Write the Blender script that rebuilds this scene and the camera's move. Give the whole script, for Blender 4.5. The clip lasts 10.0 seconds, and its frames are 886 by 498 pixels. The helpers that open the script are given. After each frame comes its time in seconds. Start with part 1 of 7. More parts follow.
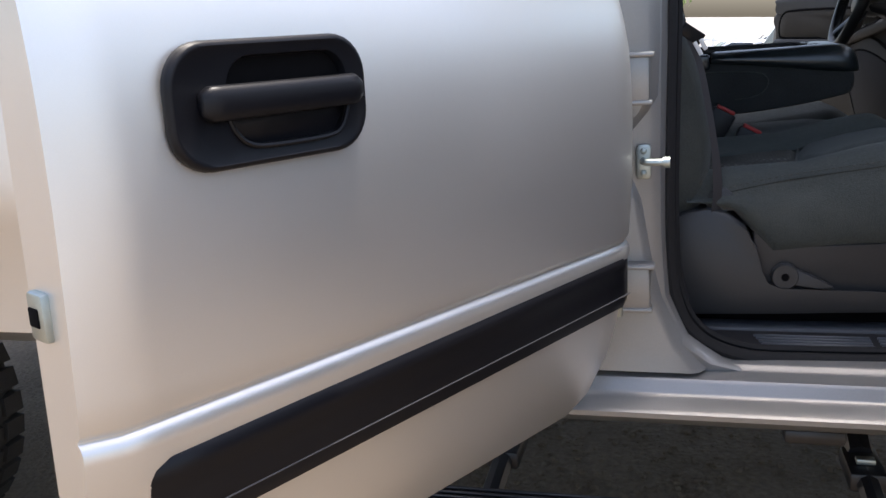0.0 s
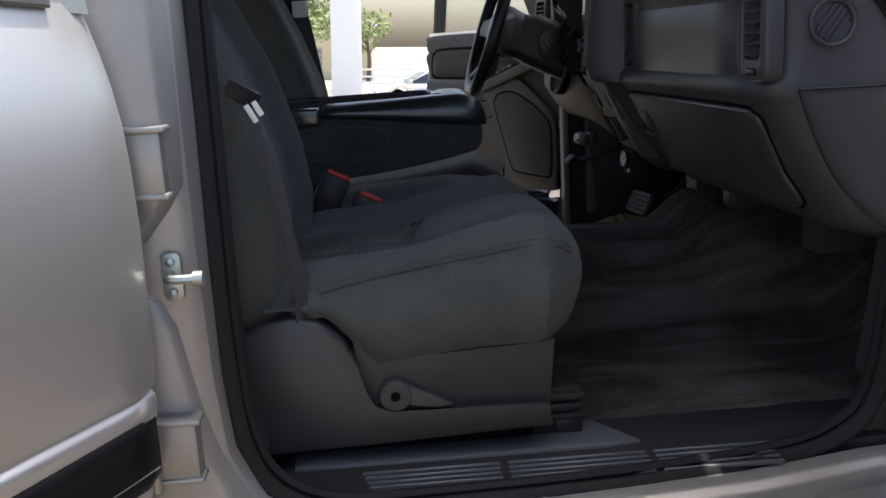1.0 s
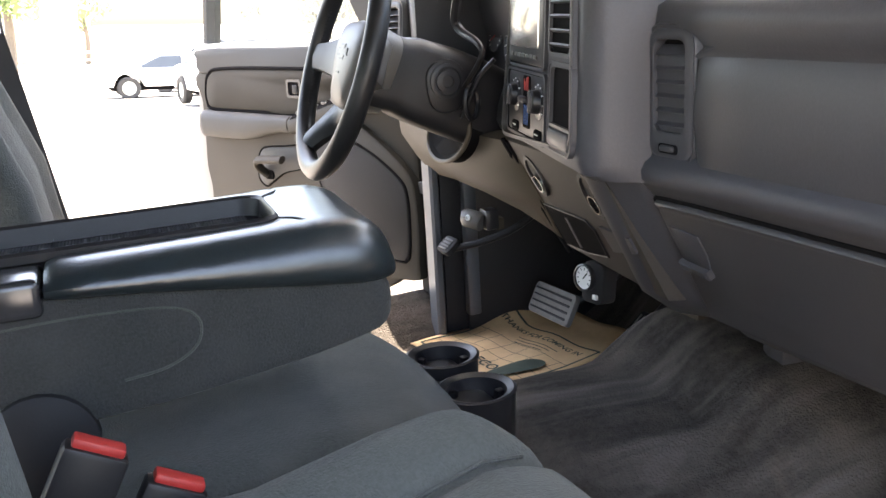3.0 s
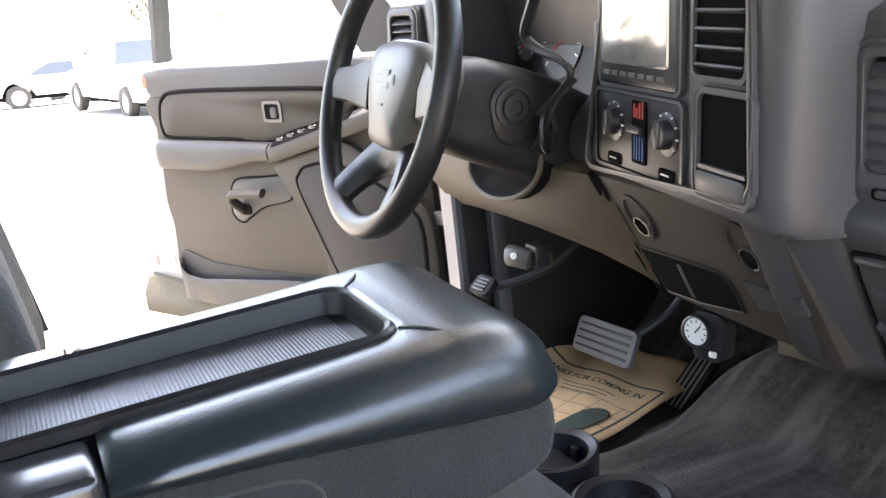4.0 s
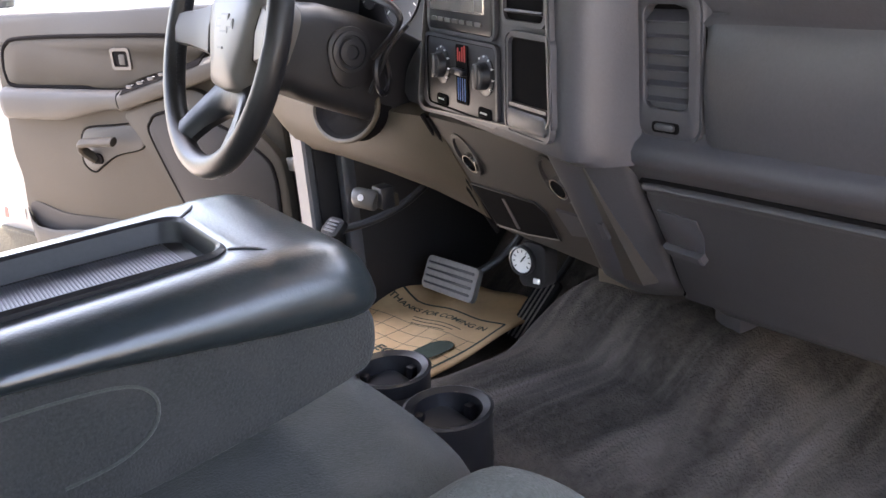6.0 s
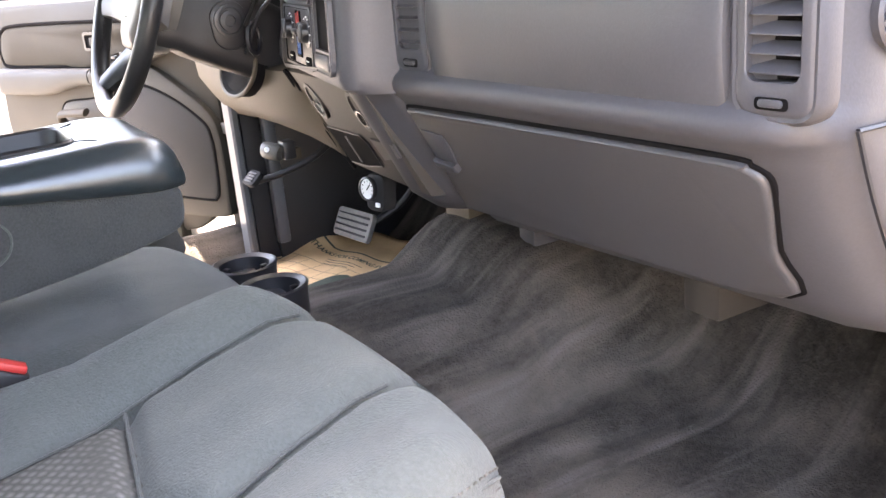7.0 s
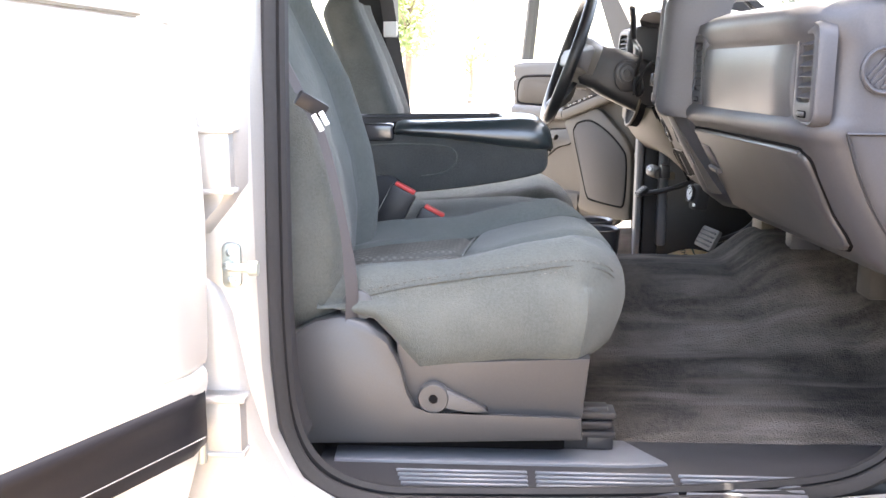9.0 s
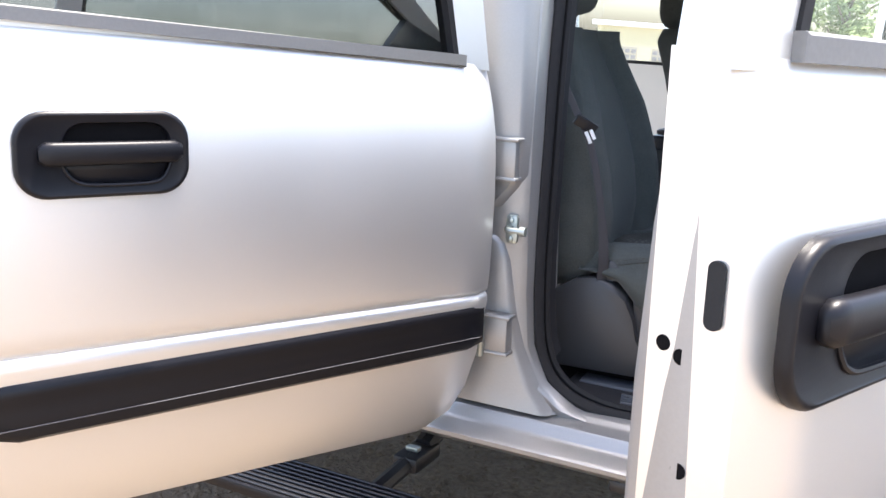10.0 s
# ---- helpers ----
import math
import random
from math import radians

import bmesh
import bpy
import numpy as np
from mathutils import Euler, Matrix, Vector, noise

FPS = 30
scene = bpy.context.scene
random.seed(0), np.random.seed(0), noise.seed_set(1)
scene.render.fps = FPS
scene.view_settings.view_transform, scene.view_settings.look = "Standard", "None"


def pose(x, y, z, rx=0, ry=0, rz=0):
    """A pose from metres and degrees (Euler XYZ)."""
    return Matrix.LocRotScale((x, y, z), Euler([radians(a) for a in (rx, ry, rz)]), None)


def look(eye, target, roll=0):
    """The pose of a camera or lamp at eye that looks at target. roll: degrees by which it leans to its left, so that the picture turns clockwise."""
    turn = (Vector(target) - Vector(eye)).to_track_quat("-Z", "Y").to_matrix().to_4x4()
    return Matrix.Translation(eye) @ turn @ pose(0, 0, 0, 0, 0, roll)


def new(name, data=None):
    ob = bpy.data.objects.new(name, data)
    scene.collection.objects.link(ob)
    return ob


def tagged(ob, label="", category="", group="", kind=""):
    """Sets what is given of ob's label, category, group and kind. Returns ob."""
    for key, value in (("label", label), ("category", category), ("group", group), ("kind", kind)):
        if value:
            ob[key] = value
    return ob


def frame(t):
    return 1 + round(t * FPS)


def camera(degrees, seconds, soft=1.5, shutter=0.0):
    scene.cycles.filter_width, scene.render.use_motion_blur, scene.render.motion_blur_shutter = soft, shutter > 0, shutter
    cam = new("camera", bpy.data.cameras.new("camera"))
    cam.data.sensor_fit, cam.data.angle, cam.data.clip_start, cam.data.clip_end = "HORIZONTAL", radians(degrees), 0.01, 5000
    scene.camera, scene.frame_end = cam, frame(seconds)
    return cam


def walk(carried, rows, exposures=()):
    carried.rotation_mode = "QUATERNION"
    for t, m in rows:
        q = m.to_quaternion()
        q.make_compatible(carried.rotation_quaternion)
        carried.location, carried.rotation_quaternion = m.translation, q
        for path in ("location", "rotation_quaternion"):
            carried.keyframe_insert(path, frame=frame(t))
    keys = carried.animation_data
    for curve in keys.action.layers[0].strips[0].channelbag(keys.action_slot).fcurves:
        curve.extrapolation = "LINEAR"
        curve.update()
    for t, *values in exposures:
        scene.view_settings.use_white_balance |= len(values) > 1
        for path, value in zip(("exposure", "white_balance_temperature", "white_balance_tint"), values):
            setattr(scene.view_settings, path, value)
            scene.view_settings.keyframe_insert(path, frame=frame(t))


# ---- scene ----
cam = camera(51.5, 10.0)
PATH = [
    (0, (0.063, -1.559, 1.252), (-0.436, 0.32, 0.784), -3.2),
    (0.5, (0.203, -1.302, 1.264), (0.002, 0.631, 0.794), -2.9),
    (1, (0.291, -1.047, 1.273), (0.384, 0.901, 0.832), -3.3),
    (1.5, (0.269, -0.785, 1.284), (0.638, 1.127, 0.828), -4.1),
    (2, (0.241, -0.531, 1.316), (0.762, 1.339, 0.835), -4.7),
    (2.5, (0.277, -0.226, 1.34), (0.777, 1.644, 0.838), -4.8),
    (2.7, (0.264, -0.113, 1.354), (0.801, 1.745, 0.844), -4.1),
    (3.8, (0.148, 0.349, 1.43), (0.939, 2.101, 0.878), -5.5),
    (4, (0.132, 0.387, 1.431), (0.922, 2.135, 0.865), -6.5),
    (4.5, (0.117, 0.44, 1.428), (0.897, 2.183, 0.831), -8.2),
    (5, (0.114, 0.442, 1.432), (0.95, 2.148, 0.805), -7.8),
    (5.5, (0.109, 0.416, 1.436), (1.076, 2.034, 0.766), -5.0),
    (6, (0.132, 0.291, 1.421), (1.134, 1.884, 0.744), -5.0),
    (6.2, (0.142, 0.215, 1.418), (1.132, 1.814, 0.736), -5.7),
    (7.3, (0.227, -0.321, 1.326), (1.117, 1.367, 0.726), -4.3),
    (7.5, (0.212, -0.41, 1.309), (1.105, 1.288, 0.743), -2.7),
    (8, (0.235, -0.658, 1.275), (0.947, 1.148, 0.792), -1.9),
    (8.5, (0.286, -0.886, 1.277), (0.641, 1.036, 0.851), -1.4),
    (9, (0.357, -1.129, 1.27), (0.258, 0.831, 0.884), 0.1),
    (9.5, (0.508, -1.431, 1.29), (-0.055, 0.454, 0.93), 1.1),
    (10, (0.762, -1.637, 1.36), (-0.154, 0.09, 0.939), 2.1),
]
# the truck stands nose-up on a slope: everything on it, and the camera held in it, shares this pose
TRUCK = pose(0, 0, 0, 0, -3.0, 0)
EXPOSURES = [(0.0, 1.45, 6550, 11), (0.5, 1.4, 6750, 11), (1.0, 1.5, 6800, 11), (1.5, 2.1, 6750, 11), (2.0, 3.02, 7200, 12), (2.7, 3.85, 7500, 13), (3.8, 4.5, 7450, 13), (4.5, 4.5, 7350, 13), (5.5, 4.42, 7250, 16), (6.2, 4.42, 7450, 19), (7.3, 5.28, 7800, 17), (8.5, 5.18, 7600, 15), (9.0, 4.58, 7400, 14), (9.5, 3.4, 6850, 12), (10.0, 2.5, 6500, 12)]
walk(cam, [(t, TRUCK @ look(eye, target, roll)) for t, eye, target, roll in PATH], EXPOSURES)
# ---- light ----
SUN_EL, SUN_AZ = 80.0, 25.0
world = bpy.data.worlds.new("sky_world")
scene.world = world
world.use_nodes = True
wn = world.node_tree.nodes
sky = wn.new("ShaderNodeTexSky")
sky.sky_type, sky.sun_disc = "NISHITA", False
sky.sun_elevation, sky.sun_rotation = radians(SUN_EL), radians(SUN_AZ)
sky.air_density, sky.dust_density = 1.0, 4.0
wn["Background"].inputs[1].default_value = 0.15
world.node_tree.links.new(sky.outputs[0], wn["Background"].inputs[0])
sun = new("sun", bpy.data.lights.new("sun", "SUN"))
sun.data.energy, sun.data.angle, sun.data.color = 2.8, radians(0.6), (1.0, 0.95, 0.88)
# azimuth is counted from +Y towards +X
sx, sy = math.sin(radians(SUN_AZ)), math.cos(radians(SUN_AZ))
ce, se = math.cos(radians(SUN_EL)), math.sin(radians(SUN_EL))
sun.matrix_world = look((sx * ce * 20, sy * ce * 20, se * 20), (0, 0, 0))


# ---- materials ----
def mat(name, base, rough=0.6, metal=0.0, var=0.12, scale=30.0, bump=0.1, bscale=None, dist=0.002, coat=0.0, stain=0.0, sheen=0.0, tint=None, spec=0.5, broad_scale=3.5):
    m = bpy.data.materials.new(name)
    m.use_nodes = True
    t = m.node_tree
    n, ln = t.nodes, t.links
    p = n["Principled BSDF"]
    p.inputs["Roughness"].default_value, p.inputs["Metallic"].default_value = rough, metal
    p.inputs["Coat Weight"].default_value, p.inputs["Coat Roughness"].default_value = coat, 0.2
    p.inputs["Sheen Weight"].default_value = sheen
    p.inputs["Specular IOR Level"].default_value = spec
    co = n.new("ShaderNodeTexCoord")
    fine = n.new("ShaderNodeTexNoise")
    fine.inputs["Scale"].default_value, fine.inputs["Detail"].default_value = scale, 5.0
    ln.new(co.outputs["Object"], fine.inputs["Vector"])
    broad = n.new("ShaderNodeTexNoise")
    broad.inputs["Scale"].default_value, broad.inputs["Detail"].default_value = broad_scale, 4.0
    ln.new(co.outputs["Object"], broad.inputs["Vector"])
    lo = [c * (1 - var) for c in base]
    hi = [min(1.0, c * (1 + var)) for c in base]
    ramp = n.new("ShaderNodeMix")
    ramp.data_type = "RGBA"
    ramp.inputs[6].default_value, ramp.inputs[7].default_value = (*lo, 1), (*hi, 1)
    ln.new(fine.outputs["Fac"], ramp.inputs[0])
    out = ramp.outputs[2]
    if stain or tint:
        st = n.new("ShaderNodeMix")
        st.data_type = "RGBA"
        mr = n.new("ShaderNodeMapRange")
        mr.inputs[1].default_value, mr.inputs[2].default_value = 0.45, 0.75
        mr.inputs[4].default_value = stain if stain else 0.5
        ln.new(broad.outputs["Fac"], mr.inputs[0])
        ln.new(mr.outputs[0], st.inputs[0])
        ln.new(out, st.inputs[6])
        st.inputs[7].default_value = (*(tint or [c * 0.6 for c in base]), 1)
        out = st.outputs[2]
    ln.new(out, p.inputs["Base Color"])
    rr = n.new("ShaderNodeMapRange")
    rr.inputs[3].default_value, rr.inputs[4].default_value = max(0.02, rough - 0.08), min(1.0, rough + 0.08)
    ln.new(broad.outputs["Fac"], rr.inputs[0])
    ln.new(rr.outputs[0], p.inputs["Roughness"])
    if bump:
        b = n.new("ShaderNodeBump")
        b.inputs["Strength"].default_value, b.inputs["Distance"].default_value = bump, dist
        src = fine
        if bscale:
            src = n.new("ShaderNodeTexNoise")
            src.inputs["Scale"].default_value, src.inputs["Detail"].default_value = bscale, 3.0
            ln.new(co.outputs["Object"], src.inputs["Vector"])
        ln.new(src.outputs["Fac"], b.inputs["Height"])
        ln.new(b.outputs["Normal"], p.inputs["Normal"])
    return m


M = {}
M["paint"] = mat("silver_paint", (0.71, 0.698, 0.672), 0.40, 0.78, 0.03, 900, 0.0, coat=0.4)
# door openings: body silver darkened, so shade is put into the colour
M["jamb"] = mat("darkened_jamb_paint", (0.30, 0.297, 0.290), 0.40, 0.5, 0.06, 300, 0.02, coat=0.2, stain=0.3)
M["whitepaint"] = mat("white_paint", (0.78, 0.78, 0.77), 0.3, 0.0, 0.03, 200, 0.0, coat=0.5)
M["redpaint"] = mat("red_car_paint", (0.35, 0.03, 0.03), 0.3, 0.1, 0.05, 200, 0.0, coat=0.6)
M["trim"] = mat("black_trim", (0.006, 0.006, 0.008), 0.38, 0, 0.15, 300, 0.10, dist=0.0004, spec=0.24)
M["rubber"] = mat("black_rubber", (0.014, 0.014, 0.015), 0.75, 0, 0.2, 120, 0.15, dist=0.0006, spec=0.25)
M["wornrub"] = mat("worn_pedal_rubber", (0.14, 0.13, 0.12), 0.7, 0, 0.3, 90, 0.3, dist=0.001, stain=0.5)
# accelerator ridges: rubber lightened in colour to make up for the dim footwell
M["palerub"] = mat("lightened_scuffed_rubber", (0.30, 0.285, 0.265), 0.7, 0, 0.3, 90, 0.2, dist=0.001, stain=0.4)
M["tyre"] = mat("tyre_rubber", (0.022, 0.021, 0.02), 0.85, 0, 0.3, 60, 0.4, stain=0.4, tint=(0.05, 0.045, 0.035))
M["dash"] = mat("dark_grey_dash_plastic", (0.048, 0.0475, 0.0525), 0.48, 0, 0.15, 260, 0.25, bscale=420, dist=0.0008, stain=0.25, spec=0.42)
M["dashlow"] = mat("grey_lower_dash_plastic", (0.048, 0.0475, 0.051), 0.40, 0, 0.15, 260, 0.25, bscale=420, dist=0.0007, stain=0.25, spec=0.5)
M["tan"] = mat("taupe_plastic", (0.068, 0.0545, 0.038), 0.6, 0, 0.1, 300, 0.2, bscale=400, dist=0.0006, stain=0.2, spec=0.25)
# taupe again but darker: the lower stack's shade is put into the colour
M["lowpanel"] = mat("darkened_taupe_plastic", (0.046, 0.041, 0.036), 0.6, 0, 0.1, 300, 0.2, bscale=400, dist=0.0006, stain=0.2, spec=0.25)
# trim darker than the insert cloth: the lower panel's shade is in the colour
M["doortrim"] = mat("darkened_taupe_trim", (0.034, 0.0300, 0.0240), 0.65, 0, 0.1, 300, 0.2, bscale=400, dist=0.0006, stain=0.2, spec=0.22)
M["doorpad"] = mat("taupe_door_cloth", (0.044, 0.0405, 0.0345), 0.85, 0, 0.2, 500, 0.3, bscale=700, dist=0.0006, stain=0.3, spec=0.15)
M["doorgrey"] = mat("grey_door_padding", (0.034, 0.0335, 0.032), 0.6, 0, 0.1, 300, 0.2, bscale=400, dist=0.0006, stain=0.2, spec=0.25)
M["grille"] = mat("dark_grey_grille", (0.027, 0.0262, 0.0265), 0.75, 0, 0.12, 500, 0.3, bscale=700, dist=0.0006, spec=0.15)
M["tancarpet"] = mat("worn_tan_carpet", (0.040, 0.037, 0.025), 0.95, 0, 0.4, 150, 0.8, dist=0.002, stain=0.5)
# front door trim darkened: the shade it hangs in is put into the base
M["doormid"] = mat("darkened_door_trim", (0.022, 0.0225, 0.024), 0.55, 0, 0.1, 300, 0.2, bscale=400, dist=0.0006, spec=0.3)
M["doordark"] = mat("grey_door_trim", (0.016, 0.0165, 0.018), 0.6, 0, 0.1, 300, 0.2, bscale=400, dist=0.0006, spec=0.2)
M["base"] = mat("grey_seat_plastic", (0.040, 0.040, 0.041), 0.42, 0, 0.12, 300, 0.2, bscale=420, dist=0.0006, stain=0.2, spec=0.4)
M["sillp"] = mat("grey_sill_plastic", (0.090, 0.095, 0.105), 0.38, 0, 0.12, 300, 0.12, dist=0.0005, stain=0.3)
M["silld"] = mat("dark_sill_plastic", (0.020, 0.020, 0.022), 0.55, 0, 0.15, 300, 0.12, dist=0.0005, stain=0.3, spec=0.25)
M["cloth"] = mat("grey_velour", (0.069, 0.076, 0.071), 0.95, 0, 0.30, 230, 0.8, bscale=420, dist=0.0020, stain=0.6, tint=(0.095, 0.101, 0.092), sheen=0.10, spec=0.12, broad_scale=11.0)
M["clothdk"] = mat("dark_grey_velour", (0.056, 0.060, 0.056), 0.95, 0, 0.30, 230, 0.8, bscale=420, dist=0.0020, stain=0.7, tint=(0.088, 0.090, 0.083), sheen=0.10, spec=0.12, broad_scale=11.0)
M["clothbody"] = mat("charcoal_velour", (0.036, 0.038, 0.037), 0.95, 0, 0.45, 320, 0.9, bscale=420, dist=0.0020, stain=0.5, tint=(0.055, 0.056, 0.054), sheen=0.08, spec=0.1, broad_scale=14.0)
M["weave"] = mat("patterned_weave", (0.105, 0.103, 0.093), 0.95, 0, 0.3, 200, 0.0, stain=0.3, spec=0.15)
M["vinyl"] = mat("black_vinyl", (0.015, 0.021, 0.023), 0.30, 0, 0.25, 90, 0.32, bscale=300, dist=0.0009, stain=0.3, spec=0.8)
M["shroud"] = mat("black_column_plastic", (0.016, 0.0152, 0.016), 0.42, 0, 0.2, 300, 0.15, bscale=420, dist=0.0005, spec=0.3)
M["strip"] = mat("grey_belt_strip", (0.16, 0.158, 0.152), 0.45, 0.1, 0.12, 200, 0.05, dist=0.0005)
M["carpet"] = mat("dark_carpet", (0.048, 0.0425, 0.037), 1.0, 0, 0.7, 90, 1.0, bscale=260, dist=0.005, stain=1.0, tint=(0.116, 0.099, 0.083), spec=0.1, broad_scale=6.0)
M["belt"] = mat("grey_belt_webbing", (0.042, 0.039, 0.041), 0.7, 0, 0.2, 500, 0.3, dist=0.0005)
M["black"] = mat("black_plastic", (0.015, 0.015, 0.017), 0.4, 0, 0.2, 300, 0.08, dist=0.0004)
# dials greyed: the glare hanging over them is painted into the face
M["dialface"] = mat("hazed_dial_face", (0.085, 0.088, 0.098), 0.4, 0, 0.1, 300, 0.0)
M["gloss"] = mat("smooth_black_plastic", (0.03, 0.03, 0.032), 0.2, 0, 0.2, 120, 0.05, dist=0.0004, spec=0.7)
M["mat"] = mat("ribbed_grey_rubber", (0.046, 0.050, 0.057), 0.36, 0, 0.2, 120, 0.05, dist=0.0004)
# black parts; also flat plates where a recess's depth is painted dark
M["void"] = mat("black_and_painted_depth", (0.006, 0.0056, 0.006), 0.9, 0, 0.2, 100, 0.0, spec=0.05)
M["leather"] = mat("black_leather", (0.013, 0.013, 0.0135), 0.40, 0, 0.2, 300, 0.3, bscale=260, dist=0.0006, spec=0.34)
M["hub"] = mat("grey_hub_plastic", (0.098, 0.091, 0.082), 0.45, 0, 0.08, 700, 0.12, dist=0.0004)
M["chrome"] = mat("bright_metal", (0.6, 0.6, 0.6), 0.22, 1.0, 0.1, 60, 0.05)
M["steel"] = mat("zinc_steel", (0.40, 0.44, 0.42), 0.4, 0.9, 0.15, 80, 0.1)
M["red"] = mat("red_plastic", (0.42, 0.03, 0.025), 0.45, 0, 0.1, 100, 0.0)
M["white"] = mat("white_label", (0.75, 0.75, 0.73), 0.6, 0, 0.05, 100, 0.0)
M["blueink"] = mat("blue_print", (0.03, 0.12, 0.35), 0.5, 0, 0.05, 100, 0.0)
M["paper"] = mat("brown_kraft_paper", (0.62, 0.41, 0.22), 0.9, 0, 0.12, 60, 0.3, dist=0.002, stain=0.3, tint=(0.46, 0.31, 0.16))
M["ink"] = mat("dark_green_ink", (0.035, 0.05, 0.035), 0.8, 0, 0.3, 60, 0.0)
# pale metallic base: the reflected brightness is put into the screen's colour
M["screen"] = mat("glossy_screen", (0.52, 0.50, 0.47), 0.20, 0.7, 0.05, 20, 0.0, coat=0.5)
M["gravel"] = mat("brown_gravel", (0.165, 0.122, 0.080), 0.95, 0, 0.6, 55, 0.9, dist=0.02, stain=0.5, tint=(0.105, 0.077, 0.050))
M["lot"] = mat("pale_lot", (0.27, 0.255, 0.235), 0.95, 0, 0.25, 5, 0.3, dist=0.01, stain=0.4, tint=(0.21, 0.195, 0.175))
M["stucco"] = mat("pale_stucco", (0.62, 0.55, 0.36), 0.9, 0, 0.08, 10, 0.2)
M["column"] = mat("white_column_paint", (0.82, 0.82, 0.8), 0.7, 0, 0.04, 10, 0.1)
M["darkwin"] = mat("dark_window", (0.03, 0.035, 0.04), 0.15, 0, 0.1, 5, 0.0)
M["winbeige"] = mat("tan_louver", (0.42, 0.37, 0.26), 0.8, 0, 0.1, 10, 0.0)
M["leaf"] = mat("green_leaf", (0.16, 0.21, 0.07), 0.7, 0, 0.5, 4, 0.0)
M["leafdk"] = mat("hazy_leaf", (0.06, 0.068, 0.05), 0.8, 0, 0.4, 3, 0.0)
M["bark"] = mat("grey_bark", (0.14, 0.11, 0.08), 0.95, 0, 0.3, 12, 0.6)
M["lens_red"] = mat("red_lamp_lens", (0.6, 0.04, 0.02), 0.2, 0, 0.1, 80, 0.0)


def glass_mat():
    m = bpy.data.materials.new("window_glass")
    m.use_nodes = True
    n, ln = m.node_tree.nodes, m.node_tree.links
    g, tr, mx = n.new("ShaderNodeBsdfGlossy"), n.new("ShaderNodeBsdfTransparent"), n.new("ShaderNodeMixShader")
    g.inputs["Roughness"].default_value = 0.02
    tr.inputs["Color"].default_value = (0.90, 0.93, 0.92, 1)
    mx.inputs[0].default_value = 0.07
    ln.new(tr.outputs[0], mx.inputs[1])
    ln.new(g.outputs[0], mx.inputs[2])
    ln.new(mx.outputs[0], n["Material Output"].inputs[0])
    return m


M["glass"] = glass_mat()


def tinted_glass():
    m = bpy.data.materials.new("tinted_glass")
    m.use_nodes = True
    n, ln = m.node_tree.nodes, m.node_tree.links
    g, tr, mx = n.new("ShaderNodeBsdfGlossy"), n.new("ShaderNodeBsdfTransparent"), n.new("ShaderNodeMixShader")
    g.inputs["Roughness"].default_value = 0.01
    tr.inputs["Color"].default_value = (0.16, 0.17, 0.17, 1)
    mx.inputs[0].default_value = 0.22
    ln.new(tr.outputs[0], mx.inputs[1])
    ln.new(g.outputs[0], mx.inputs[2])
    ln.new(mx.outputs[0], n["Material Output"].inputs[0])
    return m


M["tinted"] = tinted_glass()


def carpet_nodes():
    """Worn streaks along the cab's length and brown dust over the pile."""
    m = M["carpet"]
    n, ln = m.node_tree.nodes, m.node_tree.links
    p = n["Principled BSDF"]
    co = n.new("ShaderNodeTexCoord")
    src = p.inputs["Base Color"].links[0].from_socket
    for size, lo, hi, amount, tint in (((2.2, 15.0, 3.0), 0.50, 0.72, 0.75, (0.150, 0.132, 0.118, 1)), ((5.0, 34.0, 6.0), 0.52, 0.80, 0.55, (0.021, 0.020, 0.020, 1)), ((9.0, 7.0, 7.0), 0.56, 0.74, 0.55, (0.118, 0.098, 0.082, 1))):
        mp = n.new("ShaderNodeMapping")
        mp.inputs["Scale"].default_value = size
        mp.inputs["Rotation"].default_value = (0, 0, radians(7))
        nz = n.new("ShaderNodeTexNoise")
        nz.inputs["Scale"].default_value, nz.inputs["Detail"].default_value, nz.inputs["Distortion"].default_value = 1.0, 6.0, 0.6
        ln.new(co.outputs["Object"], mp.inputs[0])
        ln.new(mp.outputs[0], nz.inputs["Vector"])
        r = n.new("ShaderNodeMapRange")
        r.inputs[1].default_value, r.inputs[2].default_value, r.inputs[4].default_value = lo, hi, amount
        ln.new(nz.outputs["Fac"], r.inputs[0])
        mx = n.new("ShaderNodeMix")
        mx.data_type = "RGBA"
        ln.new(r.outputs[0], mx.inputs[0])
        ln.new(src, mx.inputs[6])
        mx.inputs[7].default_value = tint
        src = mx.outputs[2]
    ln.new(src, p.inputs["Base Color"])


carpet_nodes()


def weave_nodes():
    """A small diamond weave on the seat inserts."""
    m = M["weave"]
    n, ln = m.node_tree.nodes, m.node_tree.links
    p = n["Principled BSDF"]
    co = n.new("ShaderNodeTexCoord")
    mp = n.new("ShaderNodeMapping")
    mp.inputs["Rotation"].default_value = (0, 0, radians(45))
    mp.inputs["Scale"].default_value = (95, 95, 95)
    ck = n.new("ShaderNodeTexVoronoi")
    ck.inputs["Scale"].default_value, ck.inputs["Randomness"].default_value = 1.0, 0.12
    ln.new(co.outputs["Object"], mp.inputs[0])
    ln.new(mp.outputs[0], ck.inputs["Vector"])
    r = n.new("ShaderNodeMapRange")
    r.inputs[1].default_value, r.inputs[2].default_value, r.inputs[3].default_value, r.inputs[4].default_value = 0.15, 0.5, 1.15, 0.62
    ln.new(ck.outputs["Distance"], r.inputs[0])
    src = p.inputs["Base Color"].links[0].from_socket
    mx = n.new("ShaderNodeVectorMath")
    mx.operation = "SCALE"
    ln.new(src, mx.inputs[0])
    ln.new(r.outputs[0], mx.inputs["Scale"])
